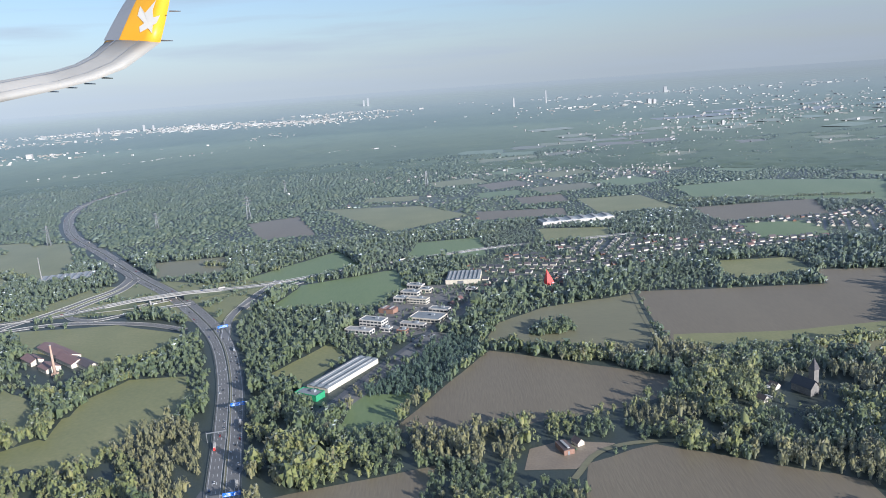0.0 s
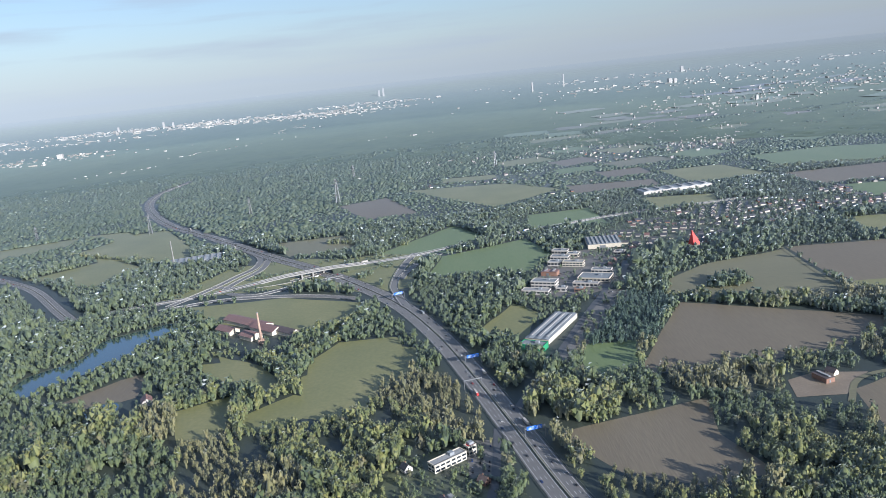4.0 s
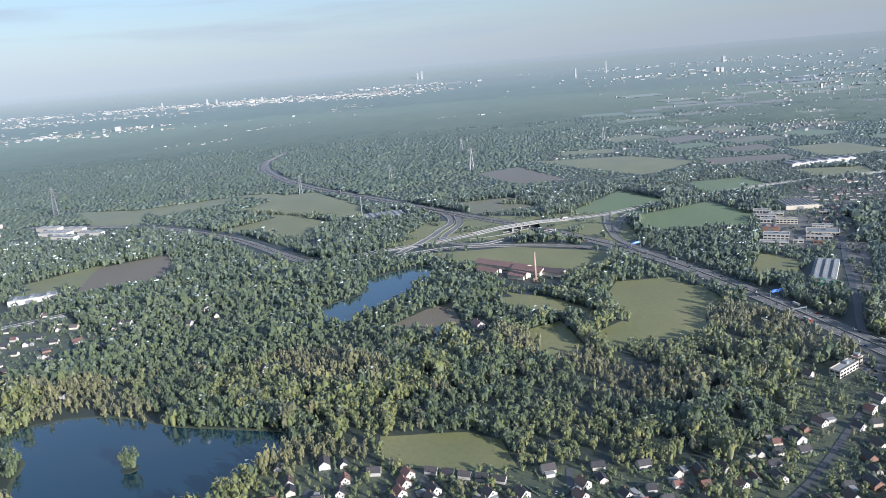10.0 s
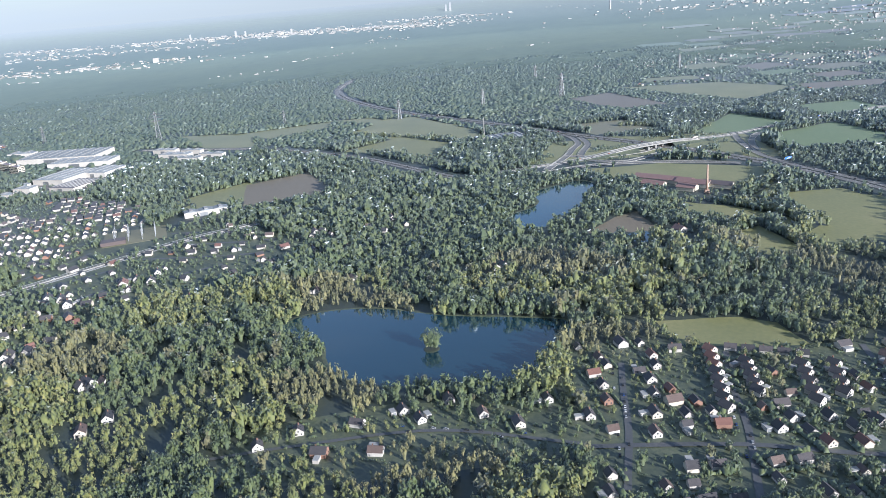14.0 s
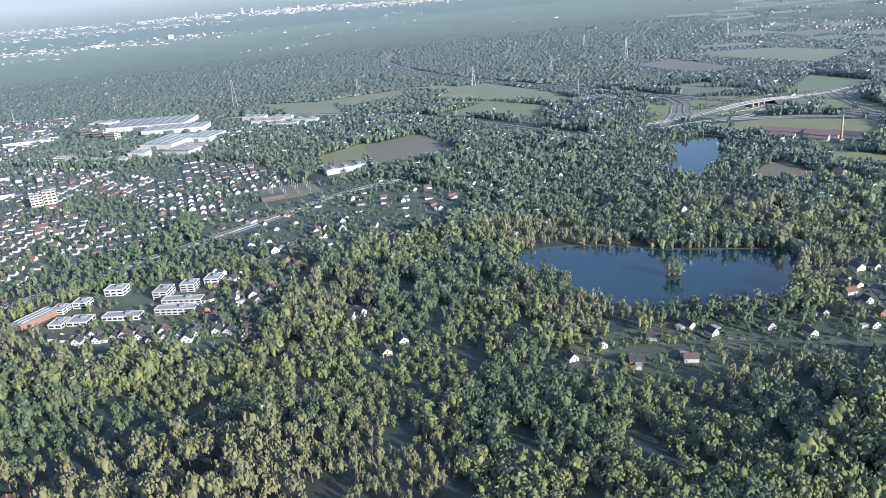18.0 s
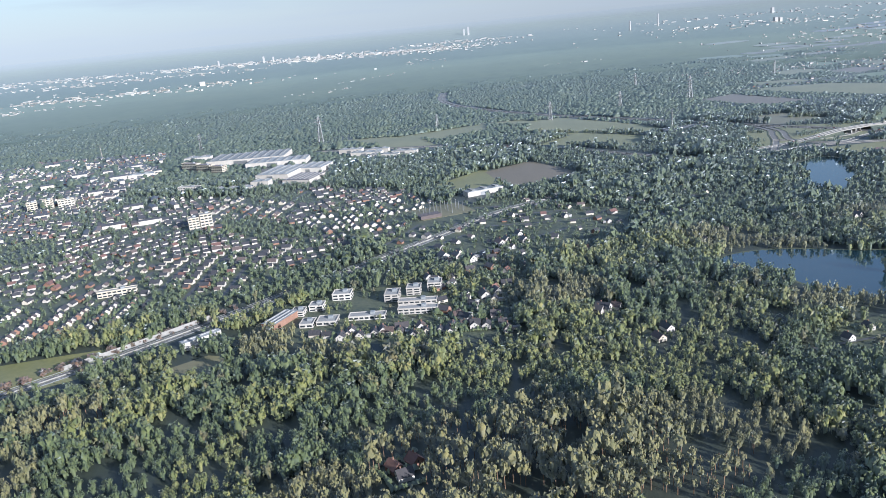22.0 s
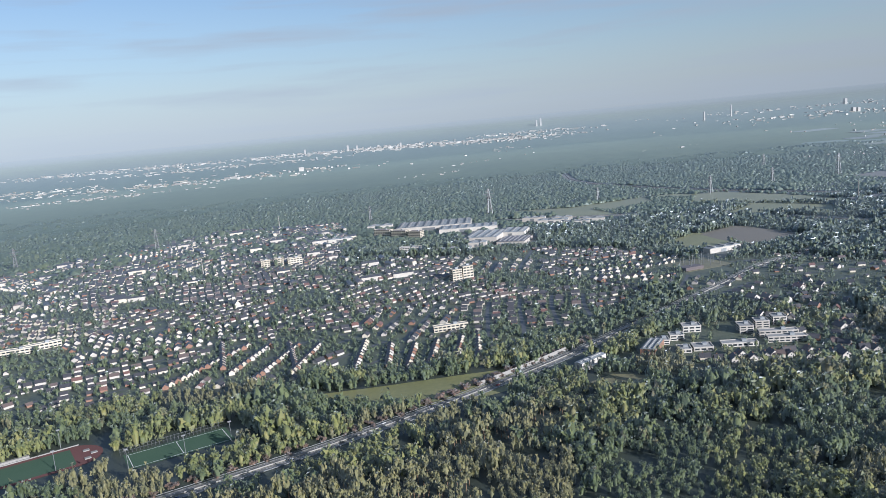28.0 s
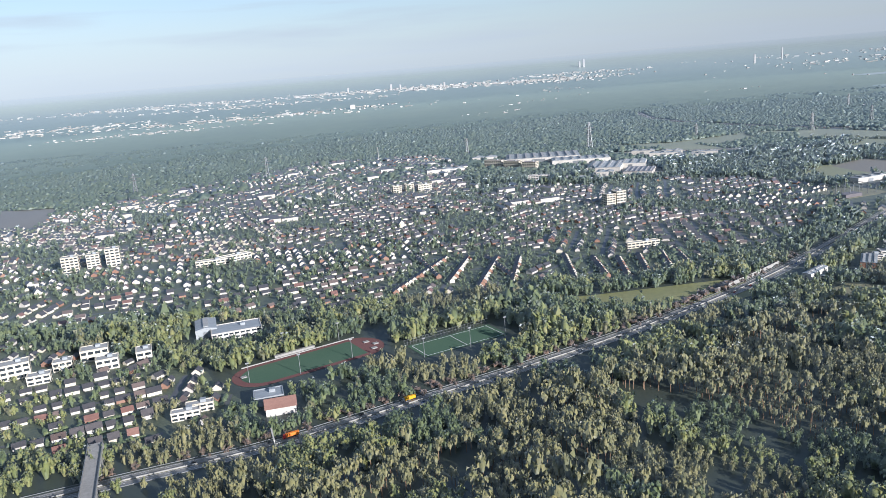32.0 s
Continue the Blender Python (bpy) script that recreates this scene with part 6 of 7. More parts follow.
def far_town(spots):
    """Far buildings, most of them white, some dull."""
    stores = Build(), Build()
    for x, y, spread_x, spread_y, count, tall, size, slope in spots:
        for k in range(count):
            g = gen.normal(0, 1)
            u, v = x + g * spread_x, y + gen.normal(0, spread_y) + slope * g * spread_x
            if v < 1300:
                continue
            px, py, pz = beyond(np.array([u]), np.array([v]))
            k = float(math.hypot(px[0] - CENTRE[0], py[0] - CENTRE[1]) / math.hypot(u - CENTRE[0], v - CENTRE[1]))
            w, l, h = size * gen.choice((0.3, 0.4, 0.5, 0.7, 1.5)), size * gen.uniform(0.2, 0.6), gen.uniform(0.3, 1.2) * tall
            m = Matrix.Translation((px[0], py[0], pz[0])) @ Matrix.Rotation(gen.choice((0.2, 0.5, -0.3, 1.7)), 4, "Z") @ Matrix.Scale(k, 4)
            b = Build().box(-w, -l, -3, w, l, 3.5 + h)
            stores[0 if gen.random() < 0.62 else 1].add([m @ Vector(c) for c in b.v], b.f)
    for b, m, label in zip(stores, (M_FAR_WALL, M_CONCRETE), ("white buildings of the distant city in the haze", "dull grey buildings of the distant city in the haze")):
        tagged(new("distant_city", b.mesh("distant_city", m)), label, "town", kind="stuff")


far_town([(-2300, 2950, 420, 110, 300, 3, 10, 0.1), (-2300, 2420, 160, 60, 120, 2, 7, 0.2), (-3100, 3150, 350, 160, 180, 3, 10, 0.2), (-3800, 5600, 600, 300, 260, 5, 13, 0), (-2500, 4400, 450, 150, 180, 4, 11, 0), (-2100, 5600, 500, 260, 340, 6, 13, 0), (-1200, 5200, 420, 200, 320, 6, 12, 0), (-700, 5000, 260, 240, 180, 5, 11, 0), (-500, 6300, 260, 300, 100, 7, 13, 0),
          (-1640, 3250, 120, 40, 26, 4, 9, 0), (-900, 2650, 90, 40, 20, 2, 5, 1.0), (-800, 3450, 60, 160, 22, 2, 8, 0), (-1080, 2150, 70, 30, 16, 1, 4, 0.6), (-257, 2425, 60, 20, 10, 1, 5, 0.2), (1300, 2750, 420, 260, 260, 2, 4.5, 0.1), (2000, 3300, 600, 500, 300, 3, 6, 0.1), (1300, 4300, 500, 300, 150, 5, 10, 0), (2300, 6300, 800, 500, 160, 6, 14, 0), (760, 2380, 200, 150, 110, 1, 3.0, 0.1), (300, 1700, 150, 90, 110, 0, 2.2, 0.3), (390, 1500, 60, 60, 70, 0, 2.2, 0.6), (0, 1560, 160, 50, 50, 0, 2.2, 0.1), (760, 1700, 220, 90, 80, 0, 2.2, 0.2), (480, 1950, 200, 70, 60, 0, 2.4, 0.1)])
for x, y, w, h in ((-1930, 5500, 14, 46), (-1850, 5450, 12, 40), (-1500, 5300, 12, 36), (-2300, 5650, 12, 40), (-290, 9000, 22, 90), (-340, 9000, 20, 70), (656, 5149, 9, 64), (980, 5600, 8, 90), (1265, 4266, 20, 30), (1300, 4280, 16, 26), (2156, 6333, 22, 46), (-1700, 3150, 22, 18), (900, 2450, 8, 14)):
    px, py, pz = [float(c[0]) for c in beyond(np.array([float(x)]), np.array([float(y)]))]
    k = math.hypot(px - CENTRE[0], py - CENTRE[1]) / math.hypot(x - CENTRE[0], y - CENTRE[1])
    tower = flat_block("distant_tower", px, py, 0.2, w * k, w * k, h * k, "pale distant high-rise tower on the skyline", "tower", M_FAR_WALL, M_FLATROOF, max(3, int(h / 9)), False, "towers on the skyline")
    tower.location.z = pz

# added glowing, see-through shell in front of the farthest land, imitating haze
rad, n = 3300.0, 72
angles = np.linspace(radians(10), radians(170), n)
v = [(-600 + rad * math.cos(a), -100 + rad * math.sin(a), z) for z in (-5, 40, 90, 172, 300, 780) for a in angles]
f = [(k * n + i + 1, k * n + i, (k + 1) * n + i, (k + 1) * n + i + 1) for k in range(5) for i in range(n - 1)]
haze = bpy.data.materials.new("haze_glow")
haze.use_nodes = True
hn, hl = haze.node_tree.nodes, haze.node_tree.links
hn.clear()
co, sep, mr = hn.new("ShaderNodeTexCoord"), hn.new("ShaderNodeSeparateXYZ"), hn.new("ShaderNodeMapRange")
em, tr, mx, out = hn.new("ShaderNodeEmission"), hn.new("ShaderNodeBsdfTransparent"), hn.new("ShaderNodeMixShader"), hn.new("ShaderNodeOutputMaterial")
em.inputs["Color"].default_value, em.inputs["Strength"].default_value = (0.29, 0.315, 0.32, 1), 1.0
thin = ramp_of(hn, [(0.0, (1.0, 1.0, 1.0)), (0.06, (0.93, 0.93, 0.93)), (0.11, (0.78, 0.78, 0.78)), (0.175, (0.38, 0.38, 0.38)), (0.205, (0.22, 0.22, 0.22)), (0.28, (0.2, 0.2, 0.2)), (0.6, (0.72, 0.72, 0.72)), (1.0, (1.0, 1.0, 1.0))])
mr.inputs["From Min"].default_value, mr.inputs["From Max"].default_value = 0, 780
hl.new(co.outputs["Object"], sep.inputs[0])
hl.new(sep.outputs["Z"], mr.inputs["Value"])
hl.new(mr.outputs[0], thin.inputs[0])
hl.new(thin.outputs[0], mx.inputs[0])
# the painted haze glows more on the left than on the right
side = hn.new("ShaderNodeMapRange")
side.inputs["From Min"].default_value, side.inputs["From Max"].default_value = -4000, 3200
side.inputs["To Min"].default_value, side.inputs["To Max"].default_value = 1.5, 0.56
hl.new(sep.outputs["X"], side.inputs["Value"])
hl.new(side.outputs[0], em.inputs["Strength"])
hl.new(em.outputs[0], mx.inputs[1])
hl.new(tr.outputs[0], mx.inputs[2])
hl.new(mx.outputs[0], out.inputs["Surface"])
backdrop = tagged(new("backdrop", mesh_of("backdrop", v, f, haze)), "glowing pale blue-grey shell as haze over the far land", "backdrop", kind="structure")
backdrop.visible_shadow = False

# ---- pylons and masts ----
def pylon(x, y, h, turn, label):
    ob = thing("pylon", Matrix.Translation((x, y, 0)) @ Matrix.Rotation(turn, 4, "Z"), label, "pylon", "power line pylons")
    base, top = h * 0.085, h * 0.018
    for sx, sy in ((-1, -1), (1, -1), (1, 1), (-1, 1)):
        part("leg", Build().beam((sx * base, sy * base, 0), (sx * top, sy * top, h), h * 0.012, h * 0.008).mesh("leg", M_STEEL), ob)
    br = Build()
    for k in range(7):
        z0, z1 = h * k / 7, h * (k + 1) / 7
        r0, r1 = base + (top - base) * k / 7, base + (top - base) * (k + 1) / 7
        for s in (-1, 1):
            br.beam((-r0, s * r0, z0), (r1, s * r1, z1), h * 0.006).beam((r0, s * r0, z0), (-r1, s * r1, z1), h * 0.006)
            br.beam((s * r0, -r0, z0), (s * r1, r1, z1), h * 0.006).beam((s * r0, r0, z0), (s * r1, -r1, z1), h * 0.006)
    part("bracing", br.mesh("bracing", M_STEEL), ob)
    for z, w in ((0.66, 0.17), (0.78, 0.22), (0.9, 0.14)):
        part("cross_arm", Build().beam((-h * w, 0, h * z), (h * w, 0, h * z), h * 0.011).beam((-h * w, 0, h * z), (0, 0, h * (z + 0.045)), h * 0.004).beam((h * w, 0, h * z), (0, 0, h * (z + 0.045)), h * 0.004).mesh("cross_arm", M_STEEL), ob)
    return ob


for x, y, h in ((-970, 1075, 42), (-595, 1085, 30), (-460, 1155, 28), (-325, 1190, 40), (-780, 1112, 24), (-1680, 905, 32), (-1495, 972, 35), (-1177, 1130, 26), (-45, 1455, 30), (-330, 1500, 26)):
    pylon(x, y, h, 0.3, "tall grey lattice power pylon at the forest edge")
radio = thing("radio_mast", pose(-478, 842, 0), "slim pale radio mast beside the greenhouses", "mast")
part("shaft", Build().beam((0, 0, 0), (0, 0, 31), 0.8, 0.35, 8).mesh("shaft", M_CONCRETE), radio)
for z in (24, 27, 29.5):
    part("antenna_ring", Build().beam((0, 0, z), (0, 0, z + 0.5), 1.1, 1.1, 8).mesh("antenna_ring", M_STEEL), radio)
for x, y, h in ((-1333, 1109, 24), (-1347, 727, 20)):
    ob = thing("mast", pose(x, y, 0), "thin pale mast rising over the town", "mast")
    part("shaft", Build().beam((0, 0, 0), (0, 0, h), 0.9, 0.4, 8).mesh("shaft", M_CONCRETE), ob)

# ---- motorway furniture ----
def road_frame(line, s):
    """The point s metres along a road line, and its direction as an angle."""
    length = np.r_[0, np.cumsum(np.linalg.norm(np.diff(line[:, :2], axis=0), axis=1))]
    a = [np.interp(s, length, line[:, k]) for k in (0, 1)]
    b = [np.interp(s + 1.0, length, line[:, k]) for k in (0, 1)]
    return a[0], a[1], math.atan2(b[1] - a[1], b[0] - a[0])


def along(line, x, y):
    length = np.r_[0, np.cumsum(np.linalg.norm(np.diff(line[:, :2], axis=0), axis=1))]
    return float(length[np.hypot(line[:, 0] - x, line[:, 1] - y).argmin()])


def gantry(x, y, side, boards, label):
    px, py, ang = road_frame(motor_line, along(motor_line, x, y))
    ob = thing("sign_gantry", Matrix.Translation((px, py, 0)) @ Matrix.Rotation(ang, 4, "Z"), label, "sign gantry", "sign gantries over the motorway")
    a, b = (-11.6, -0.4) if side < 0 else (0.4, 11.6)
    for v in (a, b):
        part("post", Build().beam((0, v, 0), (0, v, 6.6), 0.22, 0.22, 6).mesh("post", M_STEEL), ob)
    part("beam", Build().box(-0.25, a, 5.6, 0.25, b, 6.2).mesh("beam", M_STEEL), ob)
    for k in range(boards):
        v0 = a + 1.6 + k * (b - a - 2.4) / max(1, boards)
        w = (b - a - 2.8) / max(1, boards)
        sign = part("board", Build().box(-0.42, v0, 4.9, -0.28, v0 + w, 7.1).mesh("board", M_BLUE), ob, "blue direction board")
        bars = Build()
        for r in range(3):
            bars.box(-0.46, v0 + 0.4, 5.25 + r * 0.6, -0.42, v0 + w * (0.9 - 0.15 * r), 5.45 + r * 0.6)
        part("lettering", bars.mesh("lettering", M_LINE), sign, "white bars of lettering")


gantry(-142, 444, -1, 2, "steel gantry with two blue direction boards")
gantry(-119, 340, -1, 2, "steel gantry with blue direction boards")
gantry(-142, 407, 1, 0, "bare grey steel gantry over the lanes")
gantry(-88, 205, -1, 2, "steel gantry with blue direction boards")
gantry(-205, 610, -1, 1, "steel gantry with a blue direction board")

# ---- vehicles ----
M_TYRE = mat("black_rubber", [(0.015, 0.015, 0.016), (0.03, 0.03, 0.03)], 3.0, 1.0, rough=0.8)
WHEEL = Build().beam((0, -0.11, 0), (0, 0.11, 0), 0.32, 0.32, 10).mesh("wheel", M_TYRE)


def profile_mesh(name, outline, half, material):
    n = len(outline)
    v = [(x, -half, z) for x, z in outline] + [(x, half, z) for x, z in outline]
    f = [tuple(range(n)), tuple(range(2 * n - 1, n - 1, -1))] + [(i, n + i, n + (i + 1) % n, (i + 1) % n) for i in range(n)]
    return mesh_of(name, v, f, material)


def make_car(m, paint, label, size=0.52):
    ob = thing("car", m @ Matrix.Scale(size, 4), label, "car", "cars on the roads")
    part("body", profile_mesh("body", [(-2.1, 0.35), (2.1, 0.35), (2.15, 0.7), (1.1, 0.92), (-1.95, 0.98), (-2.15, 0.75)], 0.86, paint), ob)
    part("cabin", profile_mesh("cabin", [(-1.75, 0.98), (1.0, 0.92), (0.35, 1.42), (-1.2, 1.46)], 0.74, M_WINDOW), ob, "dark glazed cabin")
    part("roof_panel", Build().box(-1.15, -0.68, 1.44, 0.3, 0.68, 1.5).mesh("roof_panel", paint), ob)
    for x in (-1.3, 1.35):
        for y in (-0.8, 0.8):
            part("wheel", WHEEL, ob, "", Matrix.Translation((x, y, 0.33)))
    return ob


def make_truck(m, paint, cab, label):
    ob = thing("truck", m @ Matrix.Scale(0.52, 4), label, "truck", "trucks on the roads")
    part("box_body", Build().box(-7.0, -1.25, 1.0, 4.4, 1.25, 3.9).mesh("box_body", paint), ob)
    part("cab", profile_mesh("cab", [(4.8, 0.5), (6.9, 0.5), (6.9, 2.0), (6.5, 3.2), (4.8, 3.3)], 1.2, cab), ob)
    part("windscreen", Build().box(6.62, -1.05, 2.05, 6.86, 1.05, 2.95).mesh("windscreen", M_WINDOW), ob)
    part("chassis", Build().box(-7.0, -0.5, 0.6, 6.0, 0.5, 1.0).mesh("chassis", M_STEEL), ob)
    for x in (-5.6, -4.4, -3.2, 3.2, 5.8):
        for y in (-1.05, 1.05):
            part("wheel", WHEEL, ob, "", Matrix.Translation((x, y, 0.48)) @ Matrix.Scale(1.5, 4))
    return ob


PAINTS = [("white", (0.75, 0.75, 0.74)), ("silver", (0.4, 0.41, 0.42)), ("black", (0.02, 0.02, 0.022)), ("dark grey", (0.08, 0.08, 0.085)), ("red", (0.4, 0.03, 0.025)), ("blue", (0.03, 0.07, 0.22))]
CARS = []
for word, c in PAINTS:
    paint = mat(word.replace(" ", "_") + "_car_paint", [tuple(0.85 * q for q in c), c], 2.0, 0.5, rough=0.3, metal=0.2, spec=0.5)
    CARS.append(make_car(pose(0, 0, 0), paint, f"{word} car on the asphalt"))
used = [False] * len(CARS)


def put_car(k, m):
    if used[k]:
        return copy_thing(CARS[k], m)
    used[k] = True
    CARS[k].matrix_basis = m @ Matrix.Scale(0.52, 4)
    return CARS[k]


cars = random.Random(12)
for line, zz, lanes, s0, s1, n in ((motor_line, motor_z, (2.5, 4.7, 6.9), 60, 1150, 118), (motor_line, motor_z, (2.5, 4.7, 6.9), 1150, 1750, 26), (bypass_line, bypass_z, (1.7, 3.3), 60, 1750, 62), (west_line, west_z, (2.0, 4.0), 10, 520, 16)):
    for i in range(n):
        s = s0 + (s1 - s0) * (i + cars.random() * 0.9) / n
        x, y, ang = road_frame(line, s)
        side = cars.choice((-1, 1))
        off = side * cars.choice(lanes)
        h = float(zz[np.hypot(line[:, 0] - x, line[:, 1] - y).argmin()])
        m = Matrix.Translation((x - math.sin(ang) * off, y + math.cos(ang) * off, h + 0.02)) @ Matrix.Rotation(ang + (math.pi if side > 0 else 0), 4, "Z")
        put_car(cars.choice((0, 0, 1, 1, 2, 3, 3, 4, 5)), m)
M_ORANGE = mat("orange_tarpaulin", [(0.6, 0.16, 0.02), (0.75, 0.22, 0.03)], 1.0, 0.3, rough=0.6)
for line, zz, x, y, off, paint, cab, label in ((bypass_line, bypass_z, -1260, 88, 3.3, M_ORANGE, M_RED, "orange lorry on the dual carriageway"), (bypass_line, bypass_z, -1210, 115, 3.3, M_YELLOW, M_WHITE, "yellow lorry on the dual carriageway"),
                                              (motor_line, motor_z, -118, 352, -6.9, M_WHITE, M_WHITE, "white box lorry on the motorway"), (motor_line, motor_z, -146, 430, -6.9, M_WHITE, M_BLUE, "white lorry with a blue cab"), (motor_line, motor_z, -185, 560, -6.9, M_METALROOF, M_WHITE, "silver box lorry on the motorway"),
                                              (motor_line, motor_z, -140, 400, 6.9, M_WHITE, M_RED, "white lorry with a red cab"), (motor_line, motor_z, -420, 920, 6.9, M_WHITE, M_WHITE, "white lorry on the far motorway"), (motor_line, motor_z, -540, 1080, -6.9, M_WHITE, M_WHITE, "white lorry on the far motorway"),
                                              (bypass_line, bypass_z, -240, 752, 3.3, M_WHITE, M_WHITE, "white lorry on the bridge road"), (bypass_line, bypass_z, -60, 835, 3.3, M_WHITE, M_BLUE, "white lorry on the bridge road")):
    px, py, ang = road_frame(line, along(line, x, y))
    h = float(zz[np.hypot(line[:, 0] - px, line[:, 1] - py).argmin()])
    make_truck(Matrix.Translation((px - math.sin(ang) * off, py + math.cos(ang) * off, h + 0.02)) @ Matrix.Rotation(ang + (math.pi if off > 0 else 0), 4, "Z"), paint, cab, label)
for (xa, ya), (xb, yb), n in (((-466, 160), (-452, 236), 16), ((-419, 150), (-401, 240), 20), ((-352, 160), (-336, 225), 12), ((-150, 306), (-149, 336), 8), ((-146, 306), (-143, 334), 7), ((-560, 194), (-500, 180), 8), ((-40, 560), (-20, 575), 7), ((-60, 635), (-30, 650), 8), ((-104, 430), (-92, 450), 6)):
    for i in range(n):
        t = (i + cars.random() * 0.5) / n
        ang = math.atan2(yb - ya, xb - xa)
        side = cars.choice((-2.0, 2.0))
        put_car(cars.choice((0, 1, 1, 2, 3, 3, 2, 5)), Matrix.Translation((xa + (xb - xa) * t - math.sin(ang) * side, ya + (yb - ya) * t + math.cos(ang) * side, 0.12)) @ Matrix.Rotation(ang, 4, "Z"))

# ---- roadside: shrub bank, noise wall, overpass, caravans ----
sel = bypass_line[(bypass_line[:, 0] > -1345) & (bypass_line[:, 0] < -940)]
nrm = sides(sel)
p = np.vstack([sel + nrm * o + gen.uniform(-1.6, 1.6, sel.shape) for o in np.arange(6.6, 13, 1.7)] + [sel + nrm * o + gen.uniform(-2.5, 2.5, sel.shape) for o in np.arange(6.6, 13, 1.9)])
wood("roadside_shrubs", p, 2.2, 3.6, MID, "rusty brown autumn shrubs on the road bank", M_RUST, (0.6, 0.9))
wall_line = bypass_line[(bypass_line[:, 0] > -1030) & (bypass_line[:, 0] < -955)]
tagged(new("noise_wall", strip("noise_wall", wall_line, 7.2, 7.5, 2.6, M_CONCRETE, 2.6)), "pale concrete noise wall beside the road", "wall", kind="structure")
over = thing("overpass", Matrix.Translation((-1336, 53, 0)) @ Matrix.Rotation(radians(112), 4, "Z"), "narrow concrete overpass above the dual carriageway", "bridge", kind="structure")
part("deck", Build().box(-30, -3, 5.4, 30, 3, 6.0).mesh("deck", M_CONCRETE), over)
for s in (-1, 1):
    part("railing", Build().box(-30, s * 2.9 - 0.08, 6.0, 30, s * 2.9 + 0.08, 6.9).mesh("railing", M_STEEL), over)
    part("abutment", Build().box(s * 20 - 10, -3, 0, s * 20 + 10, 3, 5.4).mesh("abutment", M_CONCRETE), over)
portal = thing("sign_gantry", Matrix.Translation((-1271, 82, 0)) @ Matrix.Rotation(radians(20), 4, "Z"), "pale steel sign gantry across the dual carriageway", "sign gantry")
for v in (-7.2, 7.2):
    part("post", Build().beam((0, v, 0), (0, v, 5.5), 0.22, 0.22, 6).mesh("post", M_WHITE), portal)
part("beam", Build().box(-0.3, -7.2, 5.0, 0.3, 7.2, 5.5).mesh("beam", M_WHITE), portal)
CARAVAN = None
for x, y, r in ((-963, 259, 0.2), (-957, 262, 0.3), (-951, 264, 0.4), (-1131, 205, 0.3), (-1125, 204, 0.3), (-1119, 203, 0.2), (-1142, 203, 0.3)):
    m = Matrix.Translation((x, y, 0)) @ Matrix.Rotation(r, 4, "Z")
    if CARAVAN is None:
        CARAVAN = thing("caravan", m, "white caravan parked on the grass", "caravan", "parked caravans")
        part("body", profile_mesh("body", [(-2.4, 0.4), (2.2, 0.4), (2.5, 1.2), (2.1, 2.5), (-2.2, 2.5), (-2.5, 1.2)], 1.1, M_WHITE), CARAVAN)
        part("window", Build().box(-1.4, -1.14, 1.3, 0.6, -1.08, 1.9).mesh("window", M_WINDOW), CARAVAN)
        for y2 in (-0.95, 0.95):
            part("wheel", WHEEL, CARAVAN, "", Matrix.Translation((0, y2, 0.33)))
    else:
        copy_thing(CARAVAN, m)

# town churches
for x, y, label in ((-1524, 352, "grey church with a pointed steeple among trees"), (-1251, 524, "pale church with a square tower in the town")):
    ob = thing("church", pose(x, y, 0, 0, 0, 30) @ Matrix.Scale(0.6, 4), label, "church")
    wall, roof = gable_meshes(9, 20, 7, 5)
    part("wall", variant(wall, M_CREAM), ob)
    part("roof", roof, ob)
    part("tower", Build().box(-2.5, 10, 0, 2.5, 15, 15).mesh("tower", M_CREAM), ob)
    part("steeple", mesh_of("steeple", [(-2.7, 9.8, 15), (2.7, 9.8, 15), (2.7, 15.2, 15), (-2.7, 15.2, 15), (0, 12.5, 25)], [(0, 1, 4), (1, 2, 4), (2, 3, 4), (3, 0, 4), (3, 2, 1, 0)], M_TILE_DARK), ob)

# ---- the aircraft wing outside the cabin window, at the start of the flight ----
M_WING = mat("wing_paint", [(0.27, 0.26, 0.235), (0.33, 0.32, 0.29), (0.39, 0.375, 0.34)], 3.0, 0.5, rough=0.35, spec=0.5)
M_WING_DARK = mat("wing_leading_metal", [(0.3, 0.31, 0.32), (0.4, 0.41, 0.42)], 3.0, 0.5, rough=0.3, metal=0.5)
wing = thing("aircraft_wing", pose(*ROWS[0][1:]), "white aircraft wing with a yellow upturned winglet", "aircraft wing")


def wing_skin(name, stations, material, thick):
    """A skin over stations of (leading x, y, z, trailing x, y, z), with an airfoil's thickness."""
    v, f = [], []
    for lx, ly, lz, tx, ty, tz in stations:
        a, b = Vector((lx, ly, lz)), Vector((tx, ty, tz))
        n = Vector((0.25, 0.85, 0.45)).normalized()
        for c, h in ((0, 0), (0.06, 0.6), (0.3, 1.0), (0.7, 0.6), (1.0, 0.05), (0.7, -0.4), (0.3, -0.6), (0.06, -0.4)):
            v.append(a.lerp(b, c) + n * h * thick * (b - a).length)
    k = 8
    for i in range(len(stations) - 1):
        f += [(i * k + j, i * k + (j + 1) % k, (i + 1) * k + (j + 1) % k, (i + 1) * k + j) for j in range(k)]
    f += [tuple(range(k - 1, -1, -1)), tuple(range((len(stations) - 1) * k, len(stations) * k))]
    return mesh_of(name, v, f, material, True)


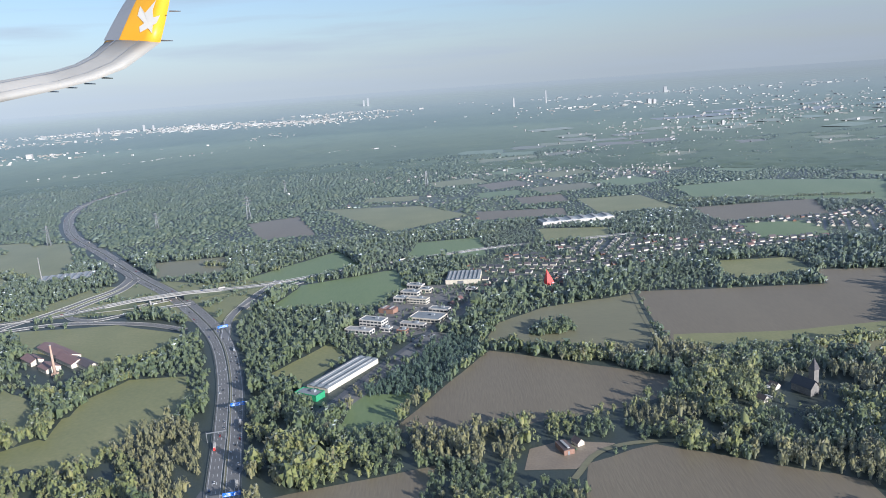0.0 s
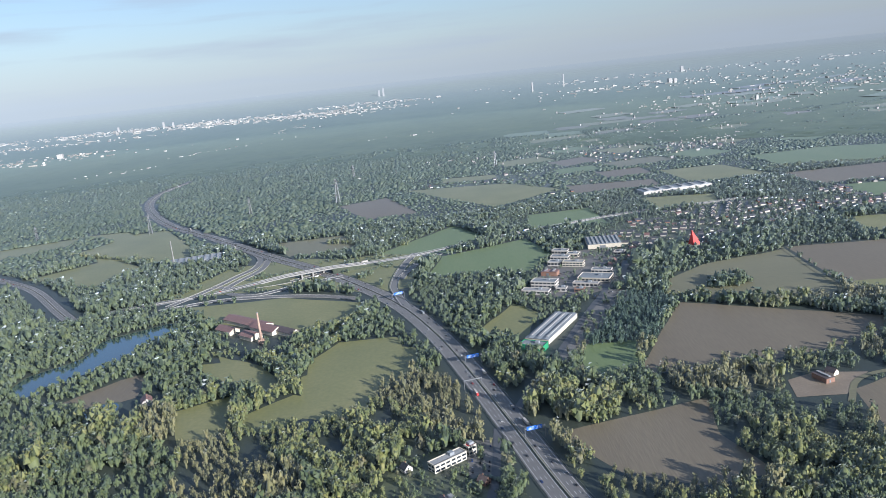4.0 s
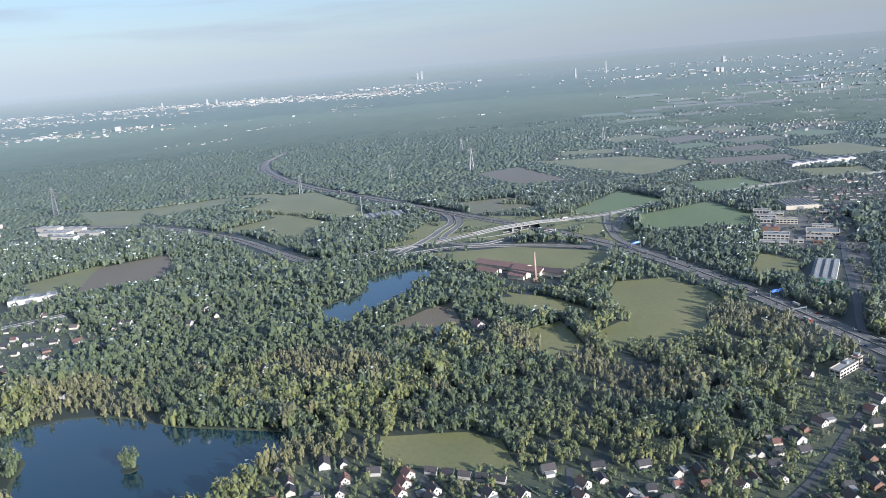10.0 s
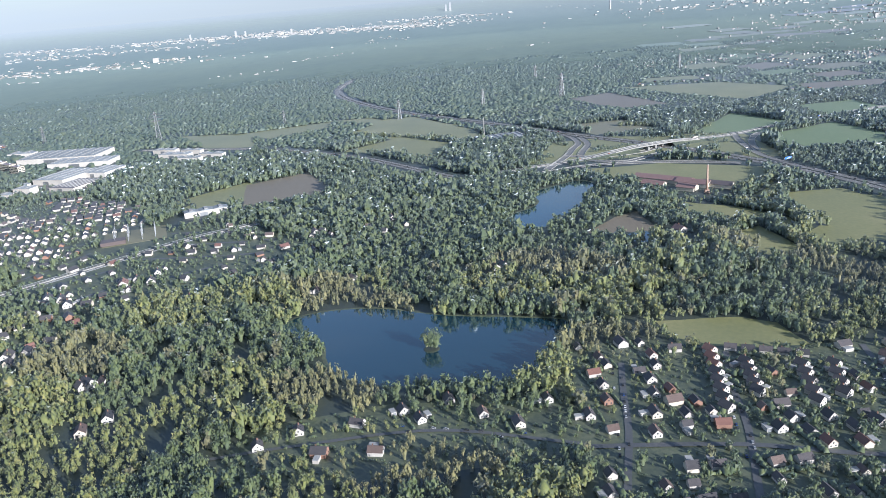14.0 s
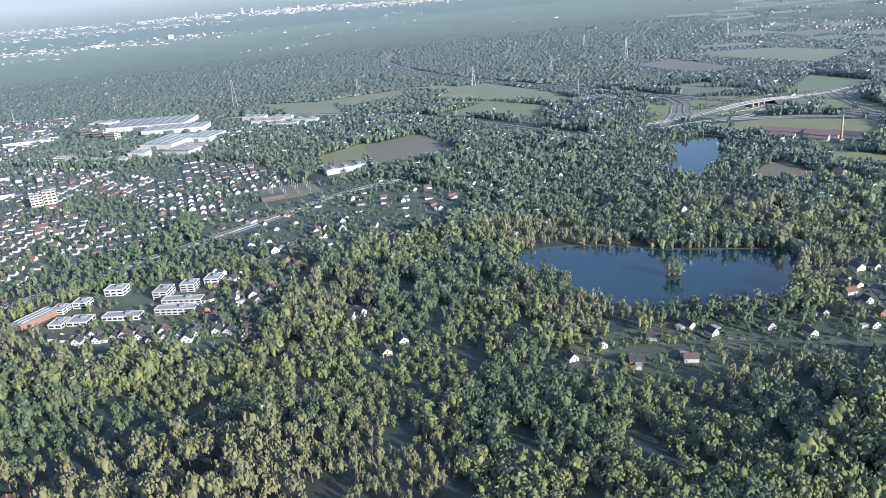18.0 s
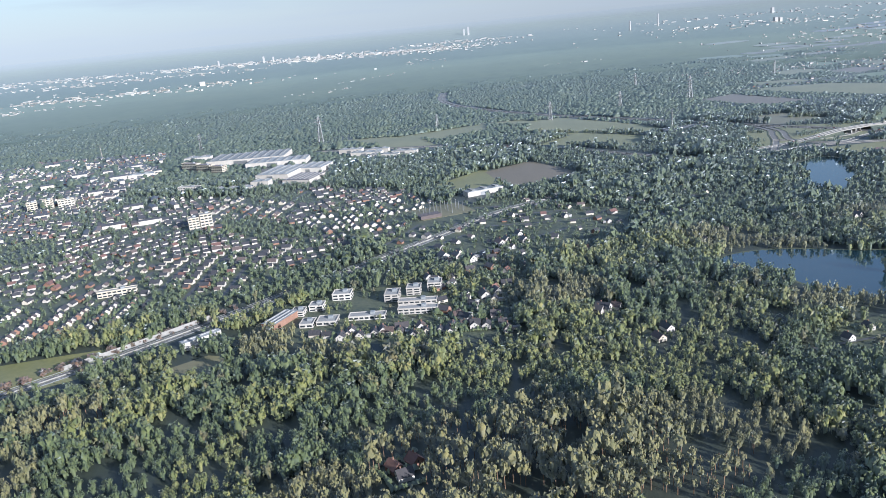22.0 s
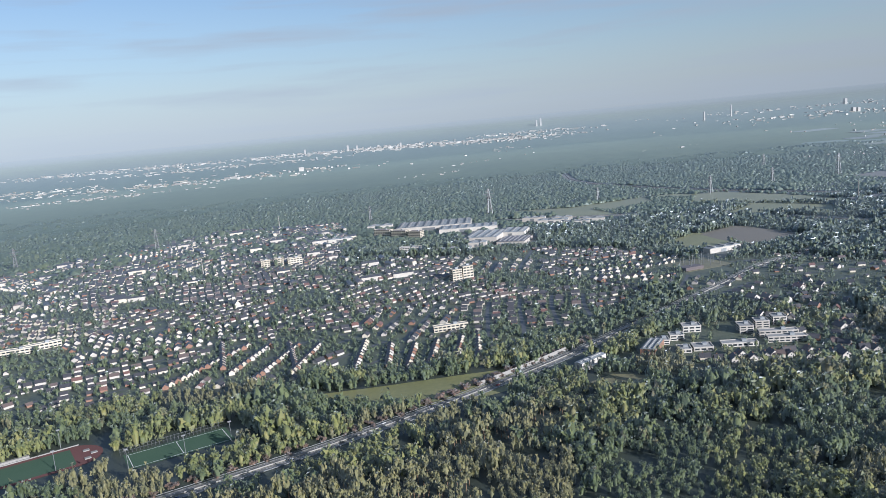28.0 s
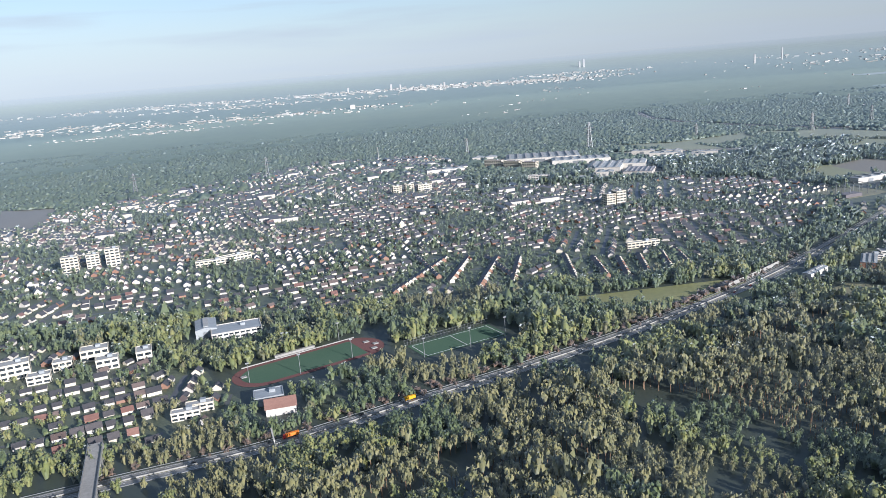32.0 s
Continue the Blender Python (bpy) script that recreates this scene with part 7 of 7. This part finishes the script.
WING_STATIONS = [(-5.383, 1.614, -7.6, -5.081, 1.191, -7.25), (-5.118, 1.945, -8.7, -4.912, 1.623, -8.35), (-4.895, 2.215, -9.4, -4.577, 1.922, -9.05), (-4.76, 2.373, -9.7, -4.307, 2.098, -9.35), (-4.697, 2.558, -10.0, -4.069, 2.31, -9.65), (-4.599, 2.778, -10.2, -3.695, 2.697, -9.85)]
WINGLET_STATIONS = [(-4.599, 2.782, -10.2, -3.695, 2.701, -9.85), (-4.544, 3.006, -10.3, -3.673, 2.979, -9.950000000000001), (-4.479, 3.238, -10.4, -3.657, 3.265, -10.05), (-4.396, 3.474, -10.5, -3.655, 3.541, -10.15), (-4.183, 3.984, -10.6, -3.584, 4.045, -10.25)]
part("wing_box", wing_skin("wing_box", WING_STATIONS, M_WING, 0.05), wing, "pale grey wing surface")
part("winglet", wing_skin("winglet", WINGLET_STATIONS, M_YELLOW, 0.035), wing, "bright yellow winglet")


def on_winglet(u, c, lift=0.012):
    """A point on the winglet's inner face, u stations up and at c of the chord."""
    i = min(int(u), 3)
    s = [p + (q - p) * (u - i) for p, q in zip(WINGLET_STATIONS[i], WINGLET_STATIONS[i + 1])]
    a, b = Vector(s[:3]), Vector(s[3:])
    h = 1.0 - max(0.0, c - 0.3) * 1.0 if c < 0.7 else 0.6 - (c - 0.7) * 1.8
    return a.lerp(b, c) + Vector((0.25, 0.85, 0.45)).normalized() * (h * 0.035 * (b - a).length + lift)


v = [on_winglet(u, c, 0.008) for u in np.linspace(0, 4, 13) for c in (0.0, 0.27)]
part("leading_edge", mesh_of("leading_edge", v, [(2 * i, 2 * i + 1, 2 * i + 3, 2 * i + 2) for i in range(12)], M_WING_DARK), wing, "bare grey leading edge")
mid = on_winglet(1.05, 0.68)
shape = [(0.45, 0.6), (0.8, 0.55), (1.0, 0.62), (1.5, 0.44), (2.1, 0.42), (1.6, 0.57), (2.3, 0.72), (1.7, 0.71), (1.3, 0.76), (1.4, 0.88), (1.0, 0.85), (0.85, 0.79), (0.4, 0.82), (0.7, 0.72)]
part("emblem", mesh_of("emblem", [mid] + [on_winglet(u, c) for u, c in shape], [(0, i + 1, (i + 1) % len(shape) + 1) for i in range(len(shape))], M_WHITE), wing, "plain white emblem")
for c0, c1 in ((0.2, 0.23), (0.62, 0.64)):
    v = []
    for lx, ly, lz, tx, ty, tz in WING_STATIONS:
        a, b = Vector((lx, ly, lz)), Vector((tx, ty, tz))
        v += [a.lerp(b, c) + Vector((0.25, 0.85, 0.45)).normalized() * (0.055 * (b - a).length) * (1.0 if c < 0.5 else 0.72) for c in (c0, c1)]
    part("panel_seam", mesh_of("panel_seam", v, [(2 * i, 2 * i + 2, 2 * i + 3, 2 * i + 1) for i in range(5)], M_WING_DARK), wing, "dark seam across the wing")
for x, y, z in ((-5.192, 2.072, -9.9), (-4.947, 2.124, -9.9), (-4.709, 2.176, -9.9), (-4.486, 2.251, -9.9), (-3.699, 2.741, -9.9), (-3.595, 3.127, -9.9)):
    part("static_wick", Build().beam((x, y, z), (x + 0.17, y - 0.02, z + 0.06), 0.012, 0.006).mesh("static_wick", M_WING_DARK), wing)
